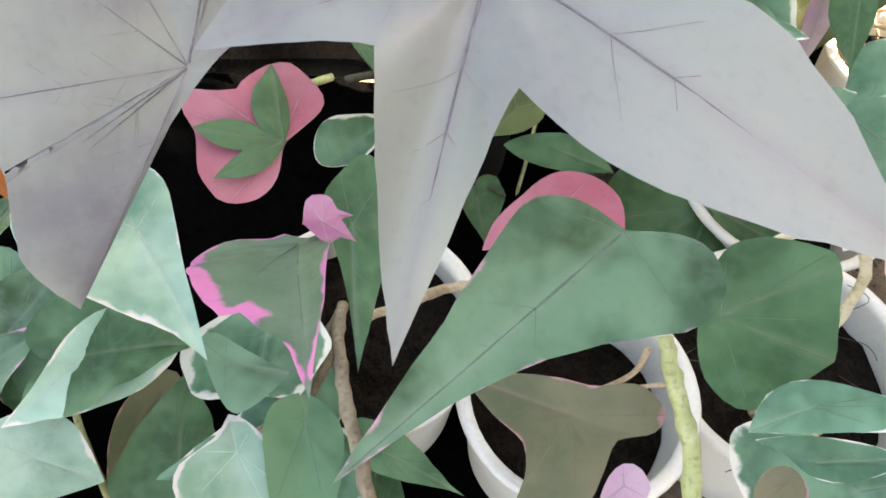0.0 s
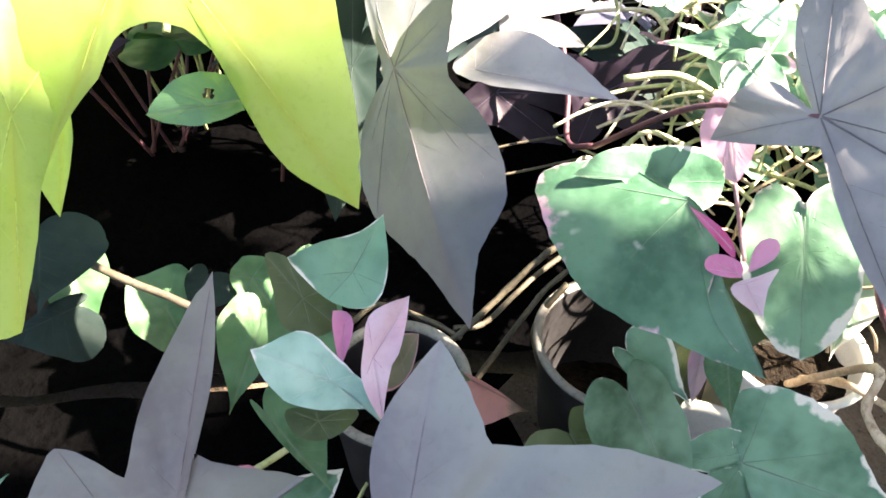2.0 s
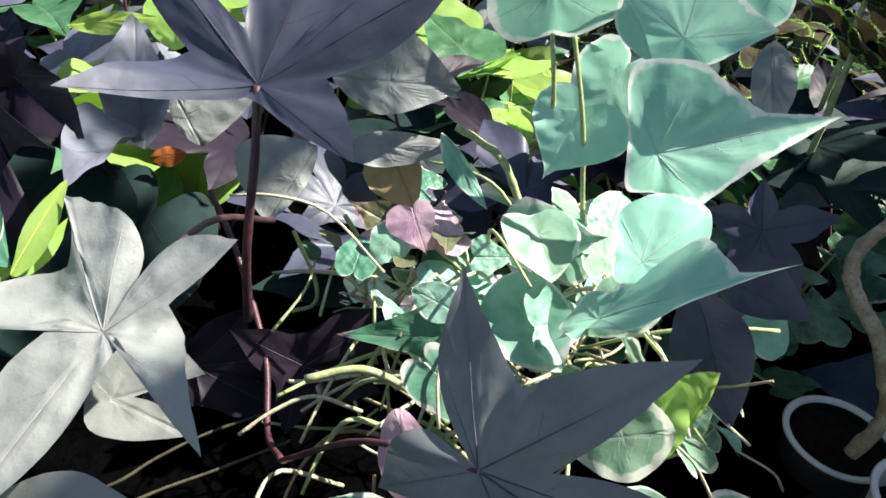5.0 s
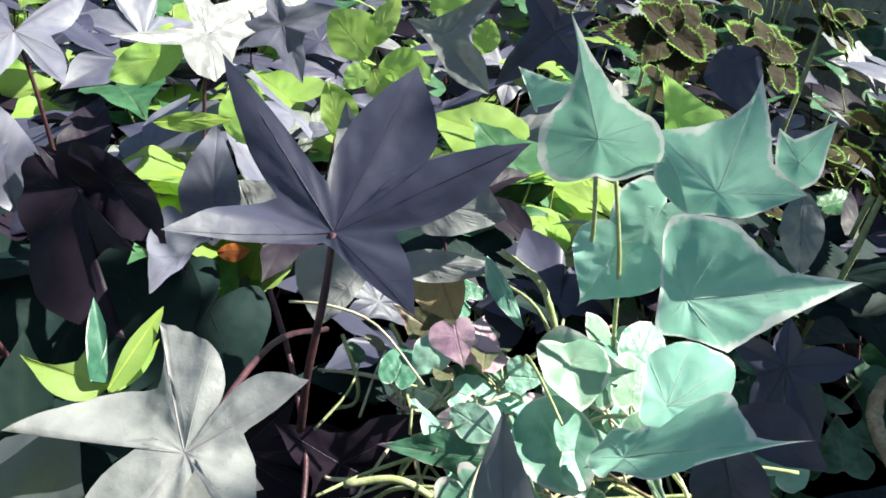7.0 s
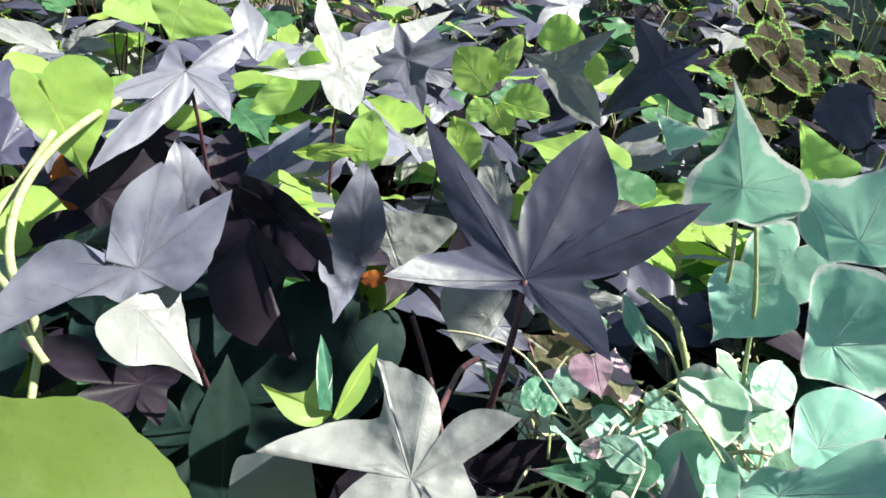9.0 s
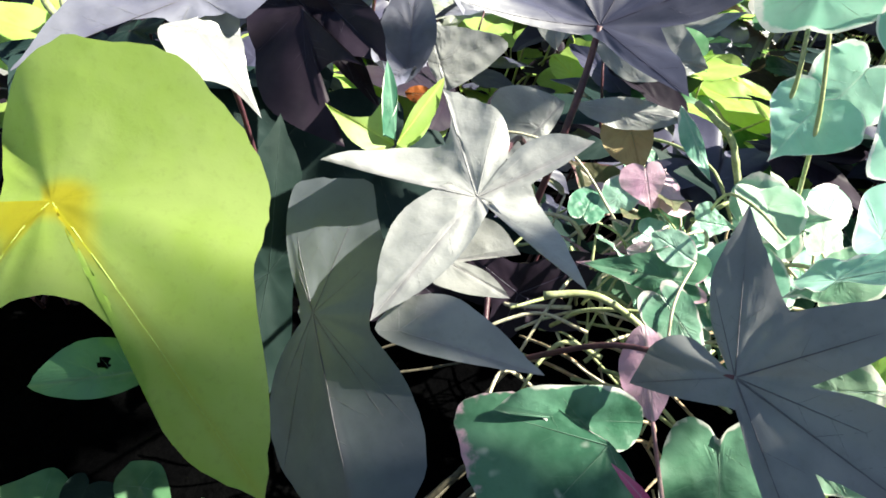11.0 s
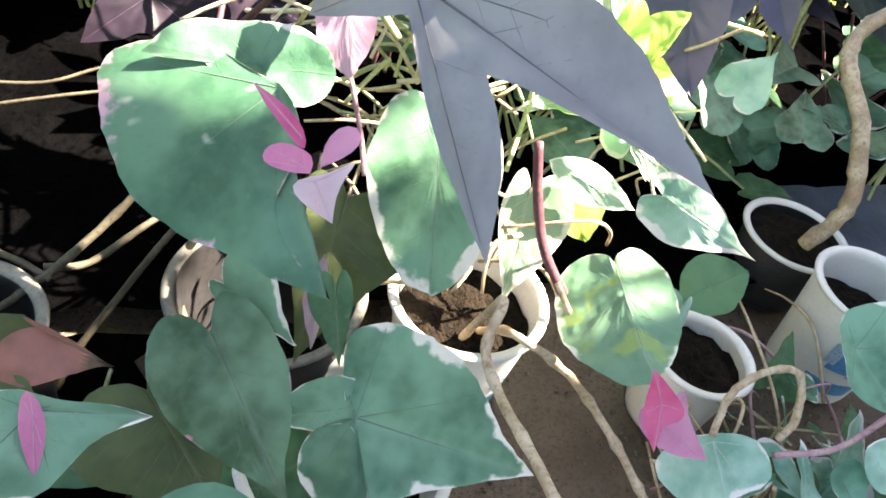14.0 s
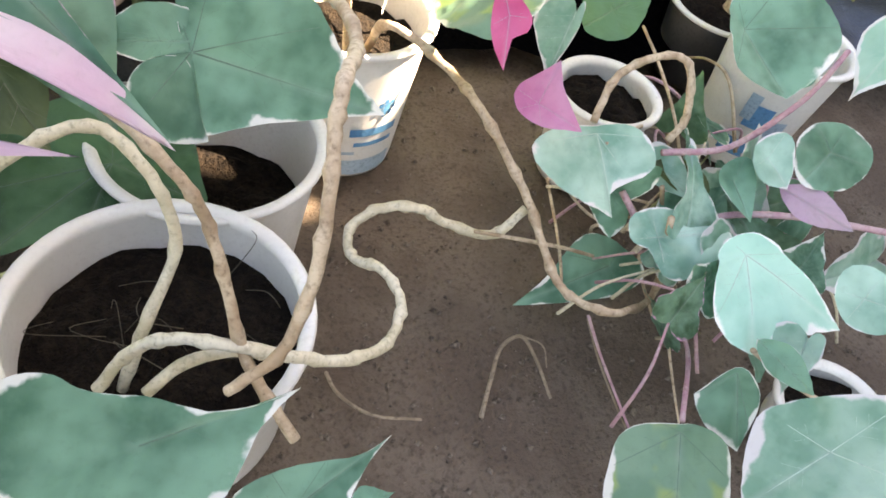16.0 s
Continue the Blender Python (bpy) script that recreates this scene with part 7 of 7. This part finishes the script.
for mid, half, z0, z1, mat in ((-90, 46, 0.003, 0.018, "pale_blue"), (-72, 23, 0.042, 0.049, "blue"), (-70, 20, 0.032, 0.036, "blue"), (-104, 16, 0.024, 0.027, "pale_blue")):
    print_patch(printed, 0.0505, 0.113, 0.74, mid, half, z0, z1, mat)
for k in range(7):
    a = math.tau * k / 7
    print_patch(printed, 0.0505, 0.113, 0.74, -66 + 6.5 * math.cos(a), 2.0, 0.066 + 0.006 * math.sin(a) - 0.002, 0.066 + 0.006 * math.sin(a) + 0.002, "blue", "print", 2)
print_patch(printed, 0.0505, 0.113, 0.74, -66, 3.2, 0.0625, 0.0695, "blue", "print", 3)
for mid, half, z0, z1, mat in ((-120, 30, 0.016, 0.032, "blue"), (-128, 12, 0.046, 0.068, "blue"), (-105, 10, 0.042, 0.058, "pale_blue"), (-140, 6, 0.052, 0.076, "pale_blue")):
    print_patch(blue_tub, 0.047, 0.107, 0.78, mid, half, z0, z1, mat)

# ---- the planting behind and beside: whole plants with shared blades ----
POOL = {
    "star": [star_mesh([(90 + a + rr * 6, l, w, z) for a, l, w, z in lob], sinus=0.3, fold=0.14, seed=40 + rr)
             for rr, lob in enumerate((
                 ((0, 0.095, 0.021, -0.022), (58, 0.082, 0.018, -0.016), (-58, 0.084, 0.018, -0.02), (115, 0.045, 0.011, -0.006), (-118, 0.047, 0.012, -0.006)),
                 ((0, 0.1, 0.023, -0.03), (50, 0.088, 0.018, -0.02), (-55, 0.078, 0.018, 0.0), (110, 0.05, 0.012, -0.012), (-112, 0.05, 0.012, -0.01)),
                 ((0, 0.084, 0.023, 0.004), (62, 0.076, 0.019, -0.016), (-60, 0.078, 0.02, -0.022), (126, 0.036, 0.012, -0.004), (-120, 0.04, 0.012, -0.01))))],
    "heart": [blade_mesh("heart", 0.085, 0.037, 0.035, 0.2, 0.2, seed=51, ripple=0.03), blade_mesh("corner", 0.08, 0.04, 0.037, 0.12, 0.12, seed=52, ripple=0.03),
              blade_mesh("arrow", 0.088, 0.037, 0.04, 0.16, 0.25, seed=53, ripple=0.03)],
    "oval": [blade_mesh("oval", 0.06, 0.021, 0.022, 0.15, 0.15, seed=61), blade_mesh("round", 0.06, 0.028, 0.027, 0.1, 0.2, seed=62)],
    "scallop": [blade_mesh("round", 0.07, 0.026, 0.026, 0.12, 0.2, seed=71, teeth=0.035), blade_mesh("oval", 0.075, 0.024, 0.025, 0.1, 0.25, seed=72, teeth=0.04)],
    "lance": [blade_mesh("lance", 0.085, 0.016, 0.017, 0.35, 0.2, seed=81), blade_mesh("lance", 0.07, 0.014, 0.013, 0.3, 0.35, seed=82)],
}
TINTED = {}


def pooled(kind, mat, k):
    """One of the shared blades, in the given material."""
    key = (kind, mat, k)
    if key not in TINTED:
        me = POOL[kind][k].copy()
        me.materials.append(MAT[mat])
        TINTED[key] = me
    return TINTED[key]


def bush(name, label, x, y, top, spread, count, mats, kinds, stalk, seed, low=0.25, tilt=35, size=1.0):
    """A leafy plant: stalks that rise from its foot and carry a blade each, facing up and outwards."""
    rnd = random.Random(seed)
    ob = thing(name, (x, y, 0), label, "plant")
    for i in range(count):
        a = rnd.uniform(0, math.tau)
        q = spread * rnd.random() ** 0.6
        z = top * (low + (1 - low) * rnd.random() ** 0.7) * (1 - 0.25 * q / spread)
        p = Vector((q * math.cos(a), q * math.sin(a), z))
        kind = rnd.choice(kinds)
        me = pooled(kind, rnd.choice(mats), rnd.randrange(len(POOL[kind])))
        lf = part("leaf", me, None, ob)
        face = -90 + rnd.uniform(-80, 80)
        s = size * rnd.uniform(0.75, 1.2)
        lf.matrix_basis = pose(*p, 0, 0, face + 90) @ pose(0, 0, 0, rnd.uniform(5, tilt), rnd.uniform(-25, 25), rnd.uniform(-100, 100)) @ Matrix.Diagonal((s, s, s, 1))
        foot = Vector((rnd.uniform(-0.03, 0.03), rnd.uniform(-0.03, 0.03), 0.0))
        if i % 2 == 0:
            mid = foot.lerp(p, 0.55) + Vector((rnd.uniform(-0.02, 0.02), rnd.uniform(-0.02, 0.02), 0.03))
            part("stem", tube_mesh([foot, mid, p], 0.0022, 0.0013, 6, 4), MAT[stalk], ob)
    return ob


PURPLES = ["purple", "lavender", "silver", "dark", "purple"]
rows_at = random.Random(5)
for k in range(42):
    row = k // 6
    x, y = -0.62 + 0.30 * (k % 6) + rows_at.uniform(-0.08, 0.08) + 0.12 * (row % 2), 0.78 + 0.30 * row + rows_at.uniform(-0.06, 0.06)
    # the front row takes darkened leaves, shade being put into their colour
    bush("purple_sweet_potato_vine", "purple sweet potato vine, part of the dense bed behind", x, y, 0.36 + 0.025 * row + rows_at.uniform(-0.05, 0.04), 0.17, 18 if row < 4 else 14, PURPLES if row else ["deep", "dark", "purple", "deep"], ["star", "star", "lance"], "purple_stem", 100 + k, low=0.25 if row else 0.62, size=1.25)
for k in range(32):
    row = k // 5
    x, y = -0.55 + 0.30 * (k % 5) + rows_at.uniform(-0.1, 0.1), 0.86 + 0.34 * row + rows_at.uniform(-0.08, 0.08)
    y += 0.14 if row == 0 and -0.1 < x < 0.4 else 0.0
    bush("lime_sweet_potato_vine", "lime-green sweet potato vine among purple plants", x, y, 0.33 + 0.025 * row + rows_at.uniform(-0.06, 0.05), 0.15 if row else 0.12, 16 if row < 4 else 12, ["lime", "lime", "green"], ["heart", "oval"], "green_stem", 200 + k, low=0.25 if row else 0.62, size=1.25)
for k, (x, y, top, n) in enumerate(((-0.45, 0.52, 0.26, 22), (-0.55, 0.70, 0.34, 22))):
    bush("lime_sweet_potato_vine", "lime-green sweet potato vine among purple plants", x, y, top, 0.13, n, ["lime", "lime", "green"], ["heart", "oval"], "green_stem", 260 + k)
for k, (x, y, top, n) in enumerate(((0.70, 1.06, 0.40, 30), (0.90, 0.94, 0.36, 28), (0.92, 1.24, 0.42, 28), (1.15, 1.10, 0.42, 26), (0.72, 1.32, 0.4, 26), (1.1, 1.45, 0.42, 24), (0.8, 1.65, 0.42, 24), (1.2, 0.8, 0.34, 22), (1.4, 1.05, 0.4, 22), (1.5, 1.4, 0.44, 22), (1.2, 1.75, 0.44, 22), (1.7, 1.8, 0.46, 20), (0.9, 2.0, 0.44, 22), (1.35, 2.2, 0.46, 20), (1.05, 0.62, 0.28, 18), (1.0, 1.6, 0.5, 30), (1.25, 1.5, 0.52, 30), (1.5, 1.7, 0.52, 26), (1.15, 1.95, 0.55, 26), (1.45, 2.0, 0.55, 26), (1.45, 2.5, 0.58, 24), (1.1, 2.4, 0.56, 24))):
    bush("coleus_plant", "coleus with dark scalloped leaves edged in green", x, y, top, 0.15, n, ["scallop", "scallop", "green"], ["scallop"], "green_stem", 300 + k, size=0.95)
for k, (x, y, top, n) in enumerate(((0.58, 0.66, 0.22, 16), (0.74, 0.72, 0.26, 20), (0.44, 0.68, 0.2, 18), (0.86, 0.6, 0.2, 16), (-0.16, 0.14, 0.16, 16), (-0.32, 0.16, 0.2, 14))):
    bush("tricolor_sweet_potato_vine", "variegated sweet potato vine with small white-edged leaves", x, y, top, 0.13, n, ["white", "green", "pink"], ["heart"], "green_stem", 400 + k, size=0.8)


def tangle(plant, centre, spread, count, mats, seed, length=0.11, r=0.0016):
    """Bare stalks that arch over one another."""
    rnd = random.Random(seed)
    for i in range(count):
        p = Vector([c + rnd.uniform(-s, s) for c, s in zip(centre, spread)])
        a, l = rnd.uniform(0, math.tau), length * rnd.uniform(0.5, 1.3)
        d = Vector((math.cos(a), math.sin(a), rnd.uniform(-0.5, 0.7)))
        q = p + d * l
        q.z = max(0.01, q.z)
        sag = Vector((rnd.uniform(-0.02, 0.02), rnd.uniform(-0.02, 0.02), rnd.uniform(-0.005, 0.03)))
        stem(plant, rnd.choice(mats), [p, p.lerp(q, 0.35) + sag, p.lerp(q, 0.7) + sag * 0.7, q], r * rnd.uniform(0.7, 1.4), r * rnd.uniform(0.5, 1.0), sides=6, per=4)


tangle(heart_vine, (0.30, 0.60, 0.20), (0.09, 0.07, 0.09), 46, ["green_stem", "green_stem", "stem"], 7)
tangle(heart_vine, (0.27, 0.44, 0.14), (0.06, 0.05, 0.03), 18, ["stem", "root"], 8, 0.07, 0.0013)
tangle(heart_vine, (0.22, 0.52, 0.22), (0.05, 0.04, 0.04), 12, ["green_stem", "cream_stem"], 10, 0.07)
tangle(pink_vine, (0.0, 0.28, 0.03), (0.12, 0.05, 0.02), 12, ["dull_stem", "green_stem"], 11, 0.09)
tangle(trailing_vine, (0.50, 0.30, 0.04), (0.09, 0.07, 0.02), 24, ["pink_stem", "stem"], 12, 0.09, 0.0012)
tangle(tub_vine, (0.17, 0.22, 0.0675), (0.045, 0.045, 0.002), 14, ["dull_stem"], 13, 0.026, 0.00025)


def crumbs_mesh(x0, x1, y0, y1, count, seed):
    """Loose crumbs of earth and small stones, strewn over the ground."""
    rnd = random.Random(seed)
    verts, faces = [], []
    for _ in range(count):
        c, r = Vector((rnd.uniform(x0, x1), rnd.uniform(y0, y1), 0.0)), 0.0006 + 0.0028 * rnd.random() ** 4
        c.z = 0.010 * noise.noise(Vector((c.x * 4, c.y * 4, 0))) + 0.004 * noise.noise(Vector((c.x * 17, c.y * 17, 3))) - 0.004 + r * 0.3
        base = len(verts)
        for d in ((1, 0, 0), (-1, 0, 0), (0, 1, 0), (0, -1, 0), (0, 0, 1), (0, 0, -1)):
            verts.append(tuple(c + Vector(d) * r * rnd.uniform(0.6, 1.2)))
        for a, b, e in ((0, 2, 4), (2, 1, 4), (1, 3, 4), (3, 0, 4), (2, 0, 5), (1, 2, 5), (3, 1, 5), (0, 3, 5)):
            faces.append((base + a, base + b, base + e))
    me = bpy.data.meshes.new("crumbs")
    me.from_pydata(verts, [], faces)
    return me


crumbs = part("earth_crumbs", crumbs_mesh(0.1, 0.75, -0.05, 0.48, 5000, 31), MAT["crumb"], None)
tagged(crumbs, "loose crumbs of brown earth on the ground", "soil", kind="stuff")


def spray(plant, centre, spread, count, mats, kinds, stalks, seed, size=0.5, face=-60, foot=0.05):
    """Small young leaves on short stalks, tipped towards the open side of the bed."""
    rnd = random.Random(seed)
    for i in range(count):
        p = Vector([c + rnd.uniform(-s, s) for c, s in zip(centre, spread)])
        kind = rnd.choice(kinds)
        lf = part("leaf", pooled(kind, rnd.choice(mats), rnd.randrange(len(POOL[kind]))), None, plant)
        s = size * rnd.uniform(0.6, 1.3)
        lf.matrix_basis = Matrix.Translation(p - plant.location) @ pose(0, 0, 0, rnd.uniform(10, 65), rnd.uniform(-35, 35), face + 90 + rnd.uniform(-70, 70)) @ pose(0, 0, 0, 0, 0, rnd.uniform(-110, 110)) @ Matrix.Diagonal((s, s, s, 1))
        q = p + Vector((rnd.uniform(-foot, foot), rnd.uniform(-foot, foot), -rnd.uniform(0.4, 1.2) * foot))
        stem(plant, rnd.choice(stalks), [p, p.lerp(q, 0.5) + Vector((rnd.uniform(-0.008, 0.008), rnd.uniform(-0.008, 0.008), 0.006)), q], 0.0008, 0.0012, "petiole", sides=6, per=4)


spray(heart_vine, (0.30, 0.56, 0.27), (0.075, 0.06, 0.05), 34, ["teal", "mint", "cream", "mint", "lilac"], ["heart", "oval"], ["cream_stem", "green_stem"], 21, 0.5)
spray(heart_vine, (0.40, 0.50, 0.22), (0.06, 0.05, 0.05), 14, ["teal", "mint", "cream", "lime"], ["heart"], ["cream_stem"], 22, 0.6)
spray(heart_vine, (0.24, 0.64, 0.25), (0.06, 0.05, 0.05), 12, ["white", "dull", "green"], ["heart", "oval"], ["cream_stem", "green_stem"], 23, 0.5)
spray(trailing_vine, (0.51, 0.235, 0.065), (0.10, 0.05, 0.022), 22, ["mint", "white", "mint", "pink"], ["heart"], ["pink_stem", "cream_stem"], 24, 0.55)
spray(trailing_vine, (0.54, 0.33, 0.05), (0.07, 0.03, 0.015), 9, ["white", "green", "mint"], ["heart", "oval"], ["cream_stem", "green_stem"], 25, 0.55)
tangle(heart_vine, (0.28, 0.57, 0.25), (0.08, 0.05, 0.05), 26, ["cream_stem"], 26, 0.09, 0.0014)

# ---- crops at the far side of the bed ----
for k, (x, y, z, s) in enumerate(((0.652, 1.03, 0.415, 1.05), (0.78, 1.0, 0.40, 0.95), (0.70, 1.14, 0.45, 0.95), (0.92, 1.06, 0.43, 1.0), (0.71, 0.70, 0.36, 0.9), (0.80, 0.78, 0.38, 0.9))):
    head = thing("coleus_plant", (x, y, 0), "coleus shoot with dark leaves and frilly green edges", "plant")
    tip = pose(0, 0, z, 42, 0, -8 + 20 * k)
    part("stem", tube_mesh([(0, 0, 0), (0.01, 0.01, z * 0.5), (0, 0, z)], 0.004, 0.003, 8, 5, 0.2), MAT["green_stem"], head)
    for i in range(10):
        lf = part("leaf", pooled("scallop", "scallop", i % 2), None, head)
        t = s * (1.0 if i < 4 else 0.75 if i < 8 else 0.4)
        lf.matrix_basis = tip @ pose(0, 0, 0.0 if i < 4 else 0.012 if i < 8 else 0.02, 0, 0, 37 * k + 90 * i + (45 if 4 <= i < 8 else 0)) @ pose(0, 0, 0, 14 if i < 8 else 40, 0, 0) @ Matrix.Diagonal((t, t, t, 1))

blue_sheet = part("plastic_sheet", film_mesh(0.70, 1.25, 0.46, 0.62, 0.02), MAT["sheet"], None)
blue_sheet.location = (0, 0, 0.02)
blue_sheet.rotation_euler = (0, 0, 0)
tagged(blue_sheet, "dark blue crumpled plastic sheet behind the cups", "plastic sheet")

# ---- an unseen tall plant, added so that its crown breaks the sunlight ----
shade_shrub = thing("shade_shrub", (1.42, 0.22, 0.0), "unseen tall green plant added to break the sunlight on the bed", "plant")
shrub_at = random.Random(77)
part("trunk", tube_mesh([(0, 0, 0), (0.02, 0.01, 0.5), (-0.01, 0.0, 1.0), (0.0, 0.02, 1.5), (-0.02, 0.02, 1.85)], 0.012, 0.005, 8, 6, 0.15), MAT["stem"], shade_shrub)
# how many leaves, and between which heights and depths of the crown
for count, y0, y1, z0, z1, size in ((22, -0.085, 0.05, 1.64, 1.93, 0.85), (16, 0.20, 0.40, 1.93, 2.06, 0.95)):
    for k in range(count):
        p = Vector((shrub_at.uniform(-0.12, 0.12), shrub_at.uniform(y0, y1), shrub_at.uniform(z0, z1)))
        lf = part("leaf", pooled("heart", shrub_at.choice(["green", "deep"]), k % 3), None, shade_shrub)
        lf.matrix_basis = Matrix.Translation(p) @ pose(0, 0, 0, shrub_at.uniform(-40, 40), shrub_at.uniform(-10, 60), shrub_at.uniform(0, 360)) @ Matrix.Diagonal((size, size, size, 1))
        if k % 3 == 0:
            part("twig", tube_mesh([(0, 0.01, min(1.84, p.z - 0.10)), (p.x * 0.5, p.y * 0.6, p.z - 0.05), tuple(p)], 0.003, 0.0015, 6, 4), MAT["stem"], shade_shrub)
